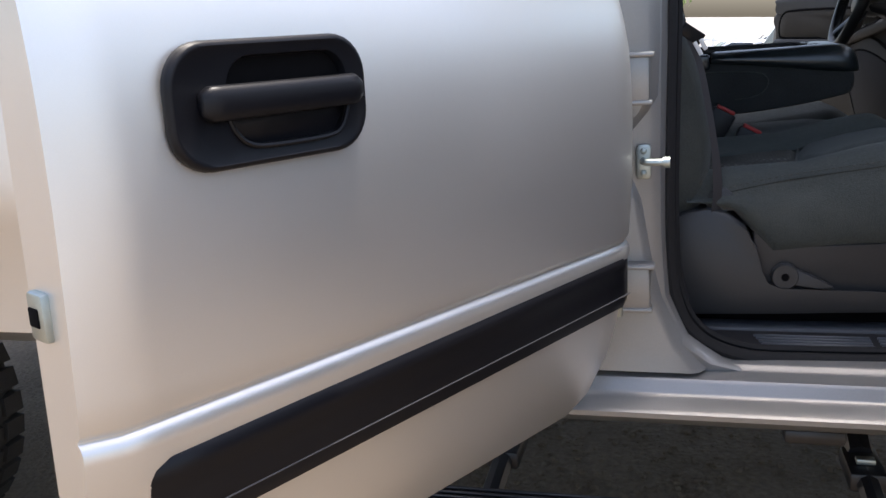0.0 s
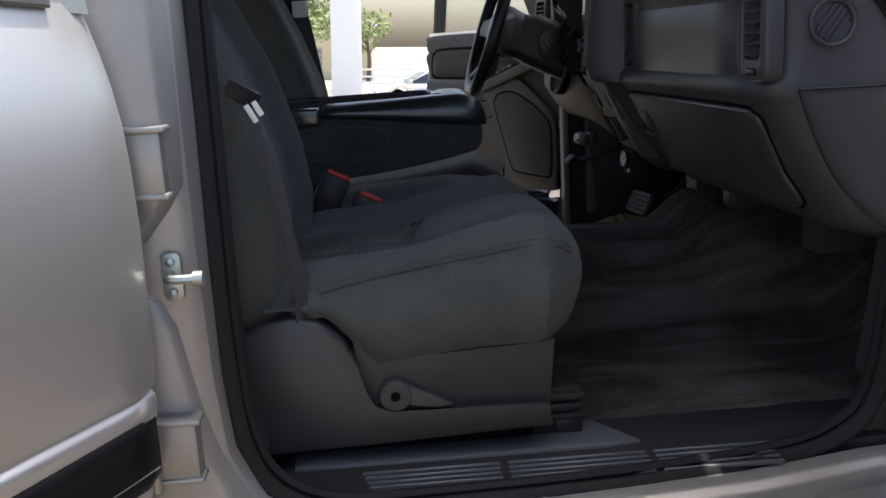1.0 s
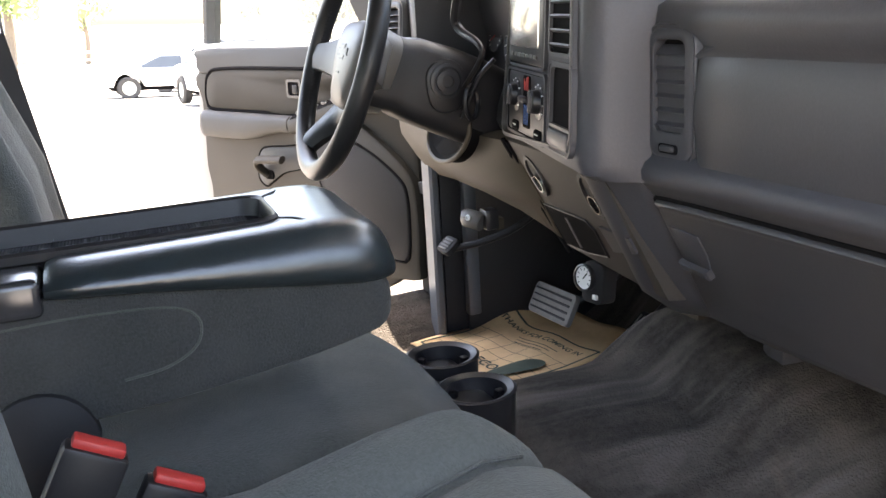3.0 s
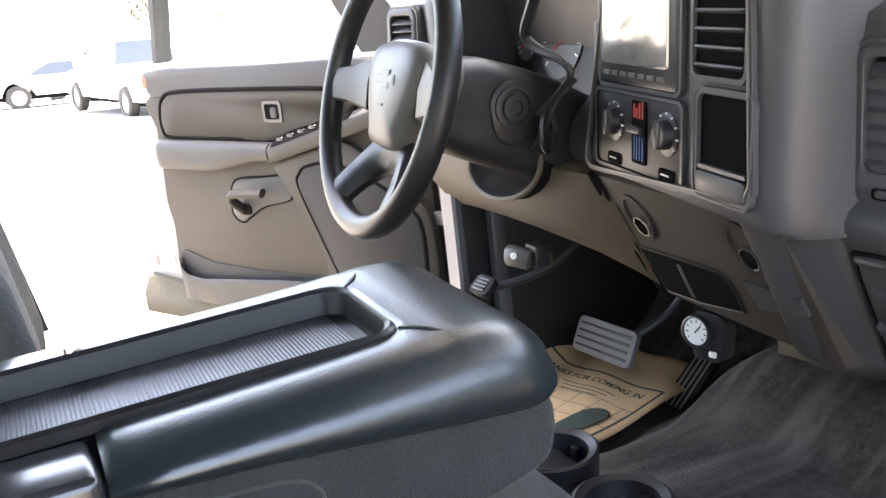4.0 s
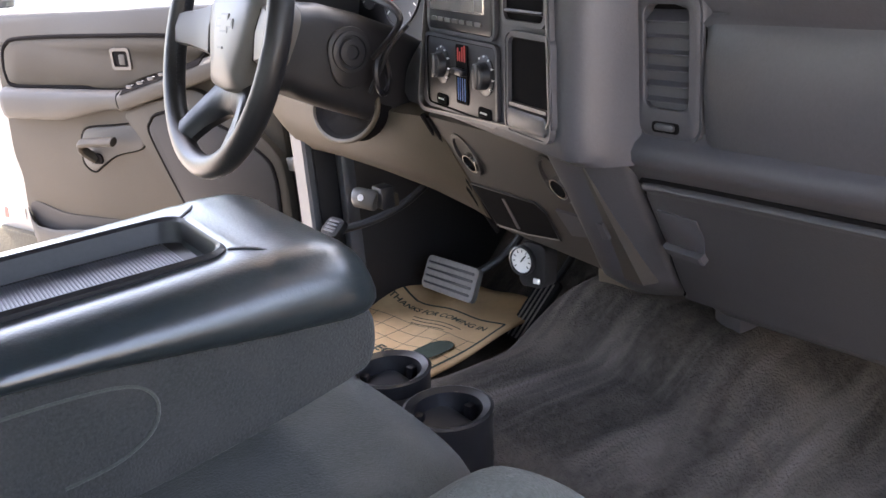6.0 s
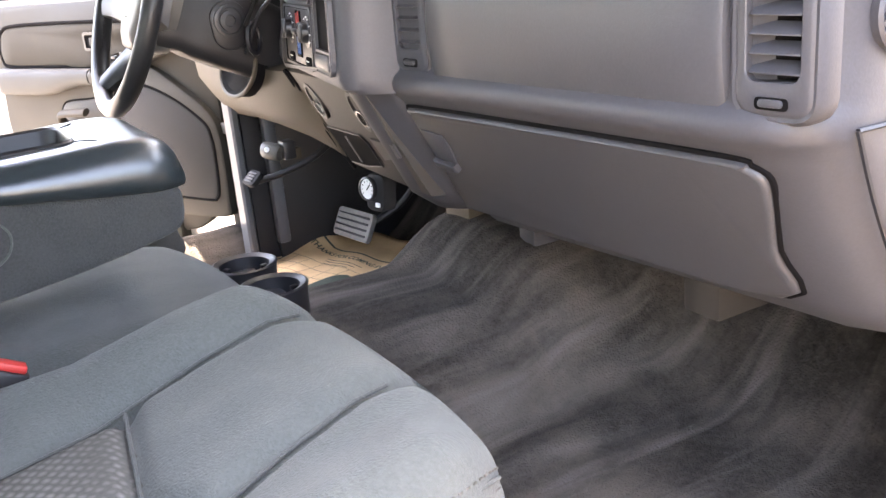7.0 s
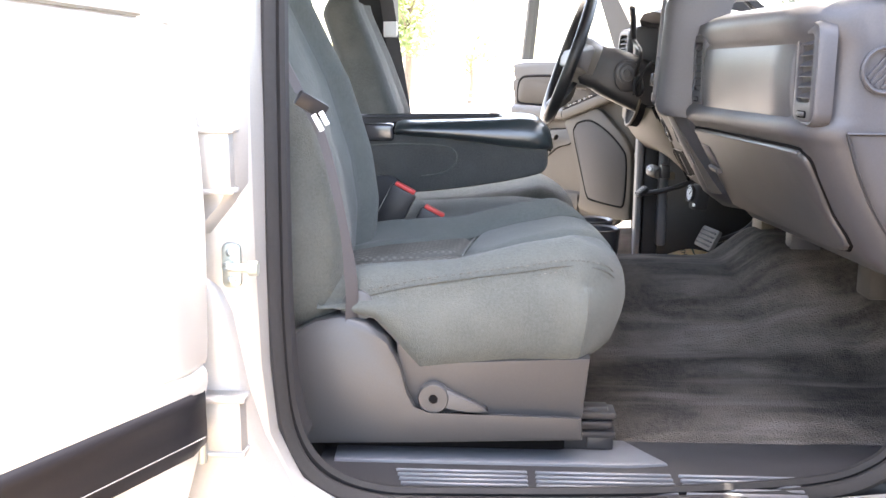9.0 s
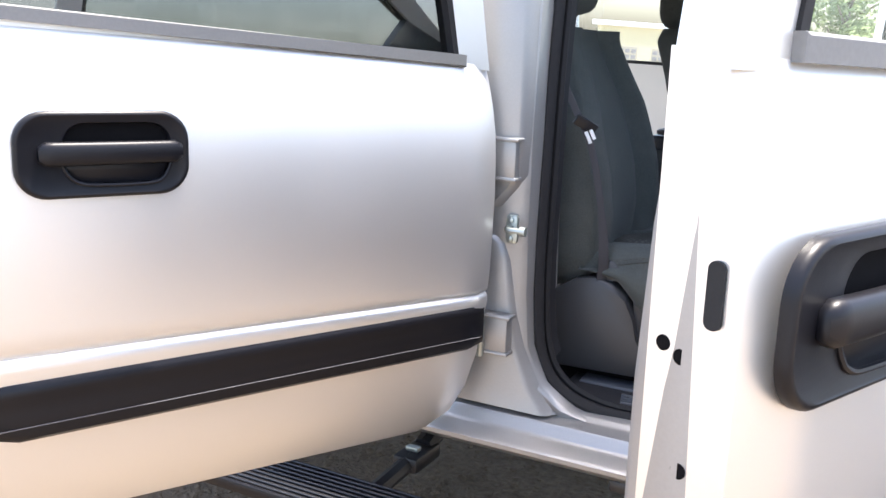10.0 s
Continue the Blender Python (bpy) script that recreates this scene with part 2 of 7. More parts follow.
    ln.new(mx.outputs[0], p.inputs["Base Color"])
    b = n.new("ShaderNodeBump")
    b.inputs["Strength"].default_value, b.inputs["Distance"].default_value, b.invert = 0.5, 0.0015, True
    ln.new(ck.outputs["Distance"], b.inputs["Height"])
    ln.new(b.outputs[0], p.inputs["Normal"])


weave_nodes()


# ---- building helpers ----
def root(name, label, category, at=(0, 0, 0), group="", m=None):
    """An empty at a thing's base. Things on the truck are given in the truck's own axes."""
    ob = new(name)
    ob.empty_display_size = 0.05
    ob.matrix_world = (TRUCK if m is None else m) @ Matrix.Translation(at)
    ob["base"] = list(at)
    return tagged(ob, label, category, group)


def part(name, bm, material, parent, label="", sharp=38, smooth=True):
    """Links a bmesh as one mesh under a thing or a part; its points are in the thing's frame."""
    top = parent
    while top.parent:
        top = top.parent
    base = Vector(top["base"])
    me = bpy.data.meshes.new(name)
    bmesh.ops.transform(bm, matrix=Matrix.Translation(-base), verts=bm.verts)
    if bm.faces:
        bmesh.ops.recalc_face_normals(bm, faces=bm.faces)
    lim = radians(sharp)
    for f in bm.faces:
        f.smooth = smooth
    for e in bm.edges:
        if len(e.link_faces) == 2 and e.calc_face_angle(0) > lim:
            e.smooth = False
    bm.to_mesh(me)
    bm.free()
    for mm in material if isinstance(material, list) else [material]:
        me.materials.append(M[mm])
    ob = new(name, me)
    ob.parent = parent
    if label:
        ob["label"] = label
    return ob


def B():
    return bmesh.new()


def box(bm, x0, x1, y0, y1, z0, z1, bev=0.0, seg=2, m=None):
    r = bmesh.ops.create_cube(bm, size=1.0)
    vs = r["verts"]
    for v in vs:
        v.co = Vector((x0 + (v.co.x + 0.5) * (x1 - x0), y0 + (v.co.y + 0.5) * (y1 - y0), z0 + (v.co.z + 0.5) * (z1 - z0)))
    if bev:
        es = list({e for v in vs for e in v.link_edges})
        rr = bmesh.ops.bevel(bm, geom=es, offset=bev, segments=seg, affect="EDGES", profile=0.5)
        vs = list({v for f in rr["faces"] for v in f.verts} | {v for v in vs if v.is_valid})
    if m is not None:
        bmesh.ops.transform(bm, matrix=m, verts=[v for v in vs if v.is_valid])
    return vs


def loft(bm, rings, closed=True, caps=True, loop=False):
    """Quads between rings of equally many points."""
    rows = [[bm.verts.new(p) for p in r] for r in rings]
    n = len(rows[0])
    pairs = list(zip(rows, rows[1:])) + ([(rows[-1], rows[0])] if loop else [])
    for a, b in pairs:
        for i in range(n if closed else n - 1):
            j = (i + 1) % n
            bm.faces.new((a[i], a[j], b[j], b[i]))
    if caps and closed and not loop:
        bm.faces.new(rows[0])
        bm.faces.new(rows[-1][::-1])
    return rows


def rrect(w, h, r, seg=4):
    """Points of a rounded rectangle about the origin."""
    pts = []
    for cx, cy, a0 in ((w / 2 - r, h / 2 - r, 0), (-w / 2 + r, h / 2 - r, 90), (-w / 2 + r, -h / 2 + r, 180), (w / 2 - r, -h / 2 + r, 270)):
        for k in range(seg + 1):
            a = radians(a0 + 90 * k / seg)
            pts.append((cx + r * math.cos(a), cy + r * math.sin(a)))
    return pts


def frame_of(o, u, v):
    """A matrix whose x, y run along u, v and whose z is their normal, at o."""
    u = Vector(u).normalized()
    n = u.cross(Vector(v)).normalized()
    v = n.cross(u)
    return Matrix(((u.x, v.x, n.x, o[0]), (u.y, v.y, n.y, o[1]), (u.z, v.z, n.z, o[2]), (0, 0, 0, 1)))


def plate(bm, pts, d0, d1, f, bev=0.0):
    """A flat outline (u, v) thickened from d0 to d1 along the normal of f, its d1 rim bevelled."""
    rings = [[f @ Vector((u, v, d0)) for u, v in pts]]
    if bev:
        rings.append([f @ Vector((u, v, d1 - bev)) for u, v in pts])
        c = (sum(p[0] for p in pts) / len(pts), sum(p[1] for p in pts) / len(pts))
        ex = max(abs(p[0] - c[0]) for p in pts)
        ey = max(abs(p[1] - c[1]) for p in pts)
        for k in (0.4, 1.0):
            s = bev * (1 - math.cos(k * math.pi / 2))
            t = d1 - bev + bev * math.sin(k * math.pi / 2)
            rings.append([f @ Vector((c[0] + (u - c[0]) * (1 - s / ex), c[1] + (v - c[1]) * (1 - s / ey), t)) for u, v in pts])
    else:
        rings.append([f @ Vector((u, v, d1)) for u, v in pts])
    loft(bm, rings)


def ringplate(bm, outer, inner, d0, d1, f):
    """A frame: the space between two outlines of equally many points, thickened."""
    rings = [[f @ Vector((u, v, d)) for u, v in o] for o, d in ((outer, d0), (outer, d1), (inner, d1), (inner, d0))]
    loft(bm, rings, caps=False, loop=True)


def spline(pts, n=8, closed=False):
    """Points on a smooth curve through pts."""
    P = [Vector(p) for p in pts]
    out = []
    m = len(P)
    for i in range(m if closed else m - 1):
        a, b, c, d = (P[(i + k) % m] if closed else P[min(max(i + k, 0), m - 1)] for k in (-1, 0, 1, 2))
        for k in range(n):
            t = k / n
            out.append(0.5 * ((2 * b) + (c - a) * t + (2 * a - 5 * b + 4 * c - d) * t * t + (3 * b - a - 3 * c + d) * t ** 3))
    if not closed:
        out.append(P[-1])
    return out


def tube(bm, pts, r, seg=8, caps=True, loop=False, flat=1.0, up=None):
    """A tube along pts; r one radius or one a point; flat squeezes it along its second axis."""
    P = [Vector(p) for p in pts]
    n = len(P)
    rings = []
    nrm = None
    for i, p in enumerate(P):
        if loop:
            d = P[(i + 1) % n] - P[i - 1]
        else:
            d = P[min(i + 1, n - 1)] - P[max(i - 1, 0)]
        d.normalize()
        if up is not None:
            s = d.cross(Vector(up)).normalized()
        else:
            if nrm is None:
                nrm = d.orthogonal()
            nrm = (nrm - d * nrm.dot(d)).normalized()
            s = nrm
        t = d.cross(s)
        rr = r[i] if isinstance(r, (list, tuple)) else r
        rings.append([p + s * (rr * math.cos(2 * math.pi * k / seg)) + t * (rr * flat * math.sin(2 * math.pi * k / seg)) for k in range(seg)])
    loft(bm, rings, caps=caps, loop=loop)


def lathe(bm, prof, f, seg=24, caps=True):
    """A turned shape: profile (radius, height) about the z axis of f."""
    rings = [[f @ Vector((r * math.cos(2 * math.pi * k / seg), r * math.sin(2 * math.pi * k / seg), h)) for k in range(seg)] for r, h in prof]
    loft(bm, rings, caps=caps)


def sweep_y(bm, prof, ys, shrink=None, centre=None):
    """A closed profile of (x, z) carried along y; shrink gives each section's scale about its centre."""
    c = centre or (sum(p[0] for p in prof) / len(prof), sum(p[1] for p in prof) / len(prof))
    rings = []
    for i, y in enumerate(ys):
        s = shrink[i] if shrink else 1.0
        rings.append([Vector((c[0] + (x - c[0]) * s, y, c[1] + (z - c[1]) * s)) for x, z in prof])
    loft(bm, rings)


def smooth2(pts, n=6, closed=True):
    return [(p.x, p.y) for p in spline([(a, b, 0) for a, b in pts], n, closed)]


def lerp(a, b, t):
    return a + (b - a) * t


def sstep(a, b, x):
    t = min(1.0, max(0.0, (x - a) / (b - a)))
    return t * t * (3 - 2 * t)


def table1(pairs, x):
    """Piecewise linear lookup."""
    if x <= pairs[0][0]:
        return pairs[0][1]
    for (a, va), (b, vb) in zip(pairs, pairs[1:]):
        if x <= b:
            return va + (vb - va) * (x - a) / (b - a)
    return pairs[-1][1]


# ---- ground and distance ----
def ground_z(x, y):
    w = 1 - sstep(4.0, 13.0, math.hypot(x, y - 1.0))
    return math.tan(radians(3.0)) * x * w - 0.036 * min(42.0, max(0.0, y - 3.0))


def ground():
    bm = B()
    xs = [-900, -300, -120, -60, -30, -18, -12, -9, -7, -5.5, -4, -3, -2, -1, 0, 1, 2, 3, 4, 5.5, 7, 9, 12, 18, 30, 60, 120, 300, 900]
    ys = [-900, -300, -60, -20, -12, -9, -7, -5, -4, -3, -2, -1, 0, 1, 2, 3, 4, 5, 6.5, 8, 10, 13, 16, 20, 26, 34, 45, 60, 100, 300, 900]
    rows = [[bm.verts.new((x, y, ground_z(x, y))) for x in xs] for y in ys]
    for a, b, y in zip(rows, rows[1:], ys):
        for i in range(len(xs) - 1):
            f = bm.faces.new((a[i], a[i + 1], b[i + 1], b[i]))
            # paving nearer than y = -3.5 is unseen, added to brighten the doors by reflection
            f.material_index = 0 if -3.5 < y < 2.6 else 1
    me = bpy.data.meshes.new("ground")
    bm.to_mesh(me)
    bm.free()
    for k in ("gravel", "lot", "lot"):
        me.materials.append(M[k])
    tagged(new("ground", me), "brown gravel lot running into pale paving", "ground", kind="structure")


ground()


def pebbles():
    rnd = random.Random(4)
    bm = B()
    for _ in range(2600):
        x, y = rnd.uniform(-1.6, 1.3), rnd.uniform(-0.4, 1.7)
        r = rnd.uniform(0.004, 0.012) * (1.6 if rnd.random() < 0.08 else 1)
        v = bmesh.ops.create_icosphere(bm, subdivisions=1, radius=r)["verts"]
        s = (rnd.uniform(0.7, 1.4), rnd.uniform(0.7, 1.3), rnd.uniform(0.4, 0.8))
        for q in v:
            q.co = Vector((q.co.x * s[0] + x, q.co.y * s[1] + y, q.co.z * s[2] + ground_z(x, y) + r * 0.25))
    me = bpy.data.meshes.new("gravel_stones")
    bm.to_mesh(me)
    bm.free()
    me.materials.append(M["gravel"])
    tagged(new("gravel_stones", me), "loose brown gravel stones lying on the ground", "gravel", kind="stuff")


pebbles()

# ---- the truck's shell ----
truck = root("pickup_truck", "silver crew cab pickup truck with its doors standing open", "truck", (0.0, 1.1, 0.0))


def rocker():
    bm = B()
    # outer lip, sloping face, ledge and the step up to the seal
    prof = [(0.032, 0.540), (0.031, 0.550), (0.037, 0.555), (0.078, 0.560), (0.088, 0.563), (0.093, 0.568), (0.099, 0.584), (0.105, 0.590), (0.140, 0.593), (0.149, 0.596), (0.155, 0.602), (0.162, 0.605), (0.190, 0.606), (0.20, 0.56), (0.34, 0.53), (0.34, 0.50), (0.10, 0.50)]
    xs = [-1.15, -0.6, -0.2, 0.0, 0.2, 0.5, 0.8, 1.0, 1.2]
    loft(bm, [[Vector((x, y + 0.10 * sstep(0.55, 1.2, x), z)) for y, z in prof] for x in xs])
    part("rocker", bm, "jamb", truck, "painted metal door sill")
    bm = B()
    box(bm, 0.145, 0.185, 0.105, 0.15, 0.562, 0.592, 0.006)
    part("sill_notch", bm, "jamb", truck)
    bm = B()
    box(bm, 0.25, 0.36, 0.10, 0.18, 0.47, 0.5, 0.01)
    part("drain_bracket", bm, "black", truck)


rocker()


def b_pillar():
    bm = B()
    # flat inner face up the pillar, flaring out along the sill
    rows = []
    for z, xf, xb, y in ((0.585, 0.24, -0.16, 0.150), (0.61, 0.150, -0.16, 0.135), (0.66, 0.085, -0.15, 0.128), (0.74, 0.050, -0.14, 0.124), (0.85, 0.042, -0.13, 0.120), (1.0, 0.040, -0.13, 0.115), (1.2, 0.042, -0.13, 0.108), (1.45, 0.044, -0.13, 0.115), (1.7, 0.03, -0.14, 0.16), (1.86, 0.02, -0.15, 0.22)):
        dy = 0.16 if z > 0.8 else 0.055
        rows.append([Vector((xf, y + 0.05, z)), Vector((xf - 0.012, y + 0.012, z)), Vector((xf - 0.03, y, z)), Vector((xb + 0.03, y, z)), Vector((xb, y + 0.03, z)), Vector((xb, y + dy, z)), Vector((xf, y + dy, z))])
    loft(bm, rows)
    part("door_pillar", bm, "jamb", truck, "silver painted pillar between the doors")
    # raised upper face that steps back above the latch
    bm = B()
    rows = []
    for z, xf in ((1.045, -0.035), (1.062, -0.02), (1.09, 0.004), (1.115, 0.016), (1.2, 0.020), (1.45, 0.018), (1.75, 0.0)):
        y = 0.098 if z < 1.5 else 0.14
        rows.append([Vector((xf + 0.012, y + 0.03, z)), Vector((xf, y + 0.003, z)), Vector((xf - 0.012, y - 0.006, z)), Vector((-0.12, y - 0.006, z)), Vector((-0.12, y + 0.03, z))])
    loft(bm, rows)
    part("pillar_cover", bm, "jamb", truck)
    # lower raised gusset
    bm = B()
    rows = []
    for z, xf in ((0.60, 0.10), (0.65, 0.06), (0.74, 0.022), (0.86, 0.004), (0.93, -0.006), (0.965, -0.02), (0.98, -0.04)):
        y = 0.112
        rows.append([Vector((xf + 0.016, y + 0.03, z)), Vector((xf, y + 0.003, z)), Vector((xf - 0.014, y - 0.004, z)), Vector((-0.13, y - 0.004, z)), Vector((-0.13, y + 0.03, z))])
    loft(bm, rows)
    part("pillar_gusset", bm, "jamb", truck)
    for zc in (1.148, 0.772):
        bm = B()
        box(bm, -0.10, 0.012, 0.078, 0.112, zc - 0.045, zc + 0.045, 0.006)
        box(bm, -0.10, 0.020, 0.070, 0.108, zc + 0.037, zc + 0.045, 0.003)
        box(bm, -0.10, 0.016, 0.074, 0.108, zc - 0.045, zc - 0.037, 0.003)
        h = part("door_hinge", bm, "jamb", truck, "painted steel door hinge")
        bm = B()
        lathe(bm, [(0.007, -0.05), (0.008, -0.048), (0.008, 0.048), (0.007, 0.05)], frame_of((-0.045, 0.07, zc), (1, 0, 0), (0, 1, 0)), 10)
        part("hinge_pin", bm, "steel", h)
    # striker
    bm = B()
    f = frame_of((0.0, 0.108, 1.0), (1, 0, 0), (0, 0, 1))
    plate(bm, rrect(0.026, 0.062, 0.008), -0.002, 0.006, f, 0.002)
    lathe(bm, [(0.006, 0.0), (0.006, 0.012), (0.002, 0.014)], f @ Matrix.Translation((0, 0.02, 0)), 8)
    lathe(bm, [(0.006, 0.0), (0.006, 0.012), (0.002, 0.014)], f @ Matrix.Translation((0, -0.02, 0)), 8)
    s = part("striker_plate", bm, "steel", truck, "zinc door striker")
    bm = B()
    tube(bm, spline([(0.0, 0.10, 1.004), (0.0, 0.078, 1.004), (0.012, 0.070, 1.004), (0.040, 0.070, 1.004)], 5), 0.006, 8)
    lathe(bm, [(0.010, 0.0), (0.010, 0.012)], frame_of((0.034, 0.070, 1.004), (0, 1, 0), (0, 0, 1)), 10)
    part("striker_bolt", bm, "steel", s)


b_pillar()

SEAL = [(0.047, 0.20, 1.78), (0.050, 0.175, 1.5), (0.046, 0.165, 1.3), (0.042, 0.165, 1.0), (0.044, 0.165, 0.85), (0.056, 0.168, 0.73), (0.095, 0.173, 0.655), (0.175, 0.185, 0.613), (0.30, 0.195, 0.604), (0.6, 0.21, 0.604), (0.85, 0.25, 0.606), (0.97, 0.28, 0.622), (1.035, 0.295, 0.68), (1.065, 0.30, 0.85), (1.087, 0.30, 1.05), (1.088, 0.30, 1.17), (1.06, 0.30, 1.26), (0.99, 0.295, 1.36), (0.83, 0.28, 1.58), (0.70, 0.27, 1.72), (0.55, 0.265, 1.78), (0.25, 0.25, 1.80)]


def seals():
    path = spline(SEAL, 6, True)
    bm = B()
    tube(bm, path, 0.0135, 8, loop=True, flat=0.8)
    part("door_seal", bm, "rubber", truck, "black rubber door seal")
    bm = B()
    tube(bm, [p + Vector((0.0, 0.022, 0.0)) + (Vector((0.57, 0.2, 1.2)) - p).normalized() * 0.012 for p in path], 0.009, 6, loop=True)
    part("seal_lip", bm, "rubber", truck)
    # dark trim returning into the cab behind the seal
    bm = B()
    cen = Vector((0.57, 0.3, 1.2))
    a = [p + Vector((0, 0.015, 0)) for p in path]
    b = [p + (cen - p) * (0.035 if p.z > 0.70 else 0.0) + Vector((0, 0.05 if p.z > 0.70 else 0.022, 0)) for p in path]
    loft(bm, [a, b, [q + Vector((0, 0.006, 0)) + (q - cen) * 0.02 for q in b], [q + Vector((0, 0.01, 0)) + (q - cen) * 0.02 for q in a]], caps=False, loop=True)
    part("door_frame_trim", bm, "silld", truck)


seals()


def a_pillar(side, name):
    """side 1: the near side; -1: mirrored across the cab's middle line."""
    bm = B()
    k = lambda x, y, z: Vector((x, y, z) if side > 0 else (x - 0.215 * (1 - sstep(1.1, 1.4, z)), 2 * 1.12 - y, z))
    rows = []
    for x, y, z in ((1.10, 0.235, 0.55), (1.115, 0.235, 0.8), (1.13, 0.235, 1.05), (1.135, 0.24, 1.18), (1.11, 0.245, 1.28), (1.04, 0.25, 1.38), (0.86, 0.25, 1.62), (0.66, 0.26, 1.80)):
        w = 0.09 if z < 1.2 else 0.055
        rows.append([k(x - 0.035, y + 0.055, z), k(x - 0.02, y + 0.01, z), k(x, y, z), k(x + w, y - 0.005, z), k(x + w + 0.03, y + 0.02, z), k(x + w + 0.03, y + 0.10, z), k(x, y + 0.10, z)])
    loft(bm, rows)
    # far pillar and hinges near-black: shade put in instead of jamb paint
    part(name, bm, "jamb" if side > 0 else "silld", truck, "silver painted front door pillar" if side > 0 else "front door pillar darkened on the driver side")
    for z in (0.965, 0.70):
        bm = B()
        yy = 0.225 if side > 0 else 2.24 - 0.225
        dx = 0 if side > 0 else -0.215
        box(bm, 1.10 + dx, 1.16 + dx, yy - 0.015, yy + 0.015, z - 0.03, z + 0.03, 0.006)
        box(bm, 1.13 + dx, 1.18 + dx, yy - 0.035 * side - 0.012, yy - 0.035 * side + 0.012, z - 0.022, z + 0.022, 0.005)
        lathe(bm, [(0.009, -0.04), (0.009, 0.04)], frame_of((1.155 + dx, yy - 0.03 * side, z), (1, 0, 0), (0, 1, 0)), 10)
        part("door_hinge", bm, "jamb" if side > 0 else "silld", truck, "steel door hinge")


a_pillar(1, "windscreen_pillar")
a_pillar(-1, "windscreen_pillar")


def a_trim():
    for side in (1, -1):
        k = lambda x, y, z: Vector((x, y if side > 0 else 2.24 - y, z))
        bm = B()
        rows = []
        for x, y, z in ((1.28, 0.33, 1.30), (1.10, 0.335, 1.45), (0.92, 0.345, 1.64), (0.72, 0.36, 1.80)):
            rows.append([k(x - 0.05, y, z), k(x - 0.03, y + 0.035, z + 0.01), k(x + 0.03, y + 0.045, z + 0.03), k(x + 0.05, y + 0.02, z + 0.03), k(x + 0.02, y - 0.02, z)])
        loft(bm, rows)
        part("pillar_trim", bm, "doordark", truck, "grey inner trim of the windscreen pillar")


a_trim()


def cab():
    # roof, in one rounded shell
    bm = B()
    rows = []
    # unseen front row added over the windscreen to keep sun off the carpet
    for x, zt in ((-1.25, 1.80), (-1.1, 1.865), (-0.6, 1.895), (0.0, 1.90), (0.45, 1.89), (0.66, 1.85), (0.76, 1.81), (0.87, 1.745)):
        r = []
        for y, dz in ((0.20, -0.10), (0.24, -0.05), (0.36, -0.015), (0.7, 0.0), (1.12, 0.006), (1.54, 0.0), (1.88, -0.015), (2.0, -0.05), (2.04, -0.10)):
            r.append(Vector((x, y, zt + dz)))
        r += [Vector((p.x, lerp(1.12, p.y, 0.95), p.z - 0.05)) for p in reversed(r)]
        rows.append(r)
    loft(bm, rows)
    part("roof", bm, "paint", truck, "silver roof panel")
    bm = B()
    box(bm, -1.15, 0.62, 0.32, 1.92, 1.775, 1.80, 0.01)
    part("headliner", bm, "doordark", truck, "grey cloth headliner")
    # back wall with its window
    f = frame_of((-1.2, 1.12, 0), (0, 1, 0), (0, 0, 1))
    outer = [(u, v + 1.2) for u, v in rrect(1.72, 1.36, 0.06)]
    inner = [(u, v + 1.56) for u, v in rrect(1.3, 0.36, 0.06)]
    bm = B()
    ringplate(bm, outer, inner, -0.03, 0.03, f)
    part("cab_back", bm, "paint", truck)
    bm = B()
    plate(bm, inner, -0.004, 0.004, f)
    g = part("rear_window", bm, "glass", truck)
    g.visible_shadow = False
    # windscreen
    bm = B()
    f = frame_of((1.06, 1.12, 1.565), (0, 1, 0), (-0.62, 0, 0.48))
    plate(bm, rrect(1.52, 0.80, 0.1), -0.003, 0.003, f)
    g = part("windscreen", bm, "glass", truck)
    g.visible_shadow = False
    bm = B()
    ringplate(bm, rrect(1.62, 0.88, 0.12), rrect(1.50, 0.78, 0.1), -0.012, 0.008, f)
    part("windscreen_seal", bm, "rubber", truck)
    # far side: middle pillar, closed rear door with a window
    bm = B()
    rows = []
    for z, y in ((0.5, 2.12), (1.0, 2.13), (1.35, 2.12), (1.65, 2.05), (1.85, 1.98)):
        rows.append([Vector((-0.11, y, z)), Vector((0.03, y, z)), Vector((0.045, y - 0.05, z)), Vector((0.02, y - 0.12, z)), Vector((-0.09, y - 0.12, z)), Vector((-0.12, y - 0.05, z))])
    loft(bm, rows)
    part("door_pillar", bm, "doordark", truck, "dark trimmed pillar beside the driver")
    f = frame_of((-0.62, 2.14, 0), (-1, 0, 0), (0, 0.0, 1))
    bm = B()
    plate(bm, [(-0.5, 0.56), (0.45, 0.56), (0.5, 0.9), (0.5, 1.36), (-0.5, 1.33)], -0.03, 0.04, f, 0.01)
    part("rear_door_panel", bm, "paint", truck)
    bm = B()
    ringplate(bm, [(-0.5, 1.33), (0.5, 1.36), (0.47, 1.80), (-0.46, 1.80)], [(-0.45, 1.345), (0.43, 1.37), (0.41, 1.76), (-0.42, 1.76)], -0.02, 0.02, f)
    part("rear_door_frame", bm, "trim", truck)
    bm = B()
    plate(bm, [(-0.45, 1.345), (0.43, 1.37), (0.41, 1.76), (-0.42, 1.76)], -0.003, 0.003, f)
    g = part("rear_door_glass", bm, "glass", truck)
    g.visible_shadow = False
    bm = B()
    box(bm, -1.15, 0.60, 0.44, 2.02, 0.46, 0.50, 0.01)
    part("cab_floor", bm, "carpet", truck, "dark carpeted cab floor")
    # far rocker
    bm = B()
    box(bm, -1.15, 1.15, 1.94, 2.18, 0.49, 0.60, 0.02)
    part("rocker", bm, "jamb", truck)
    # engine bay and front wings, beyond the cab
    bm = B()
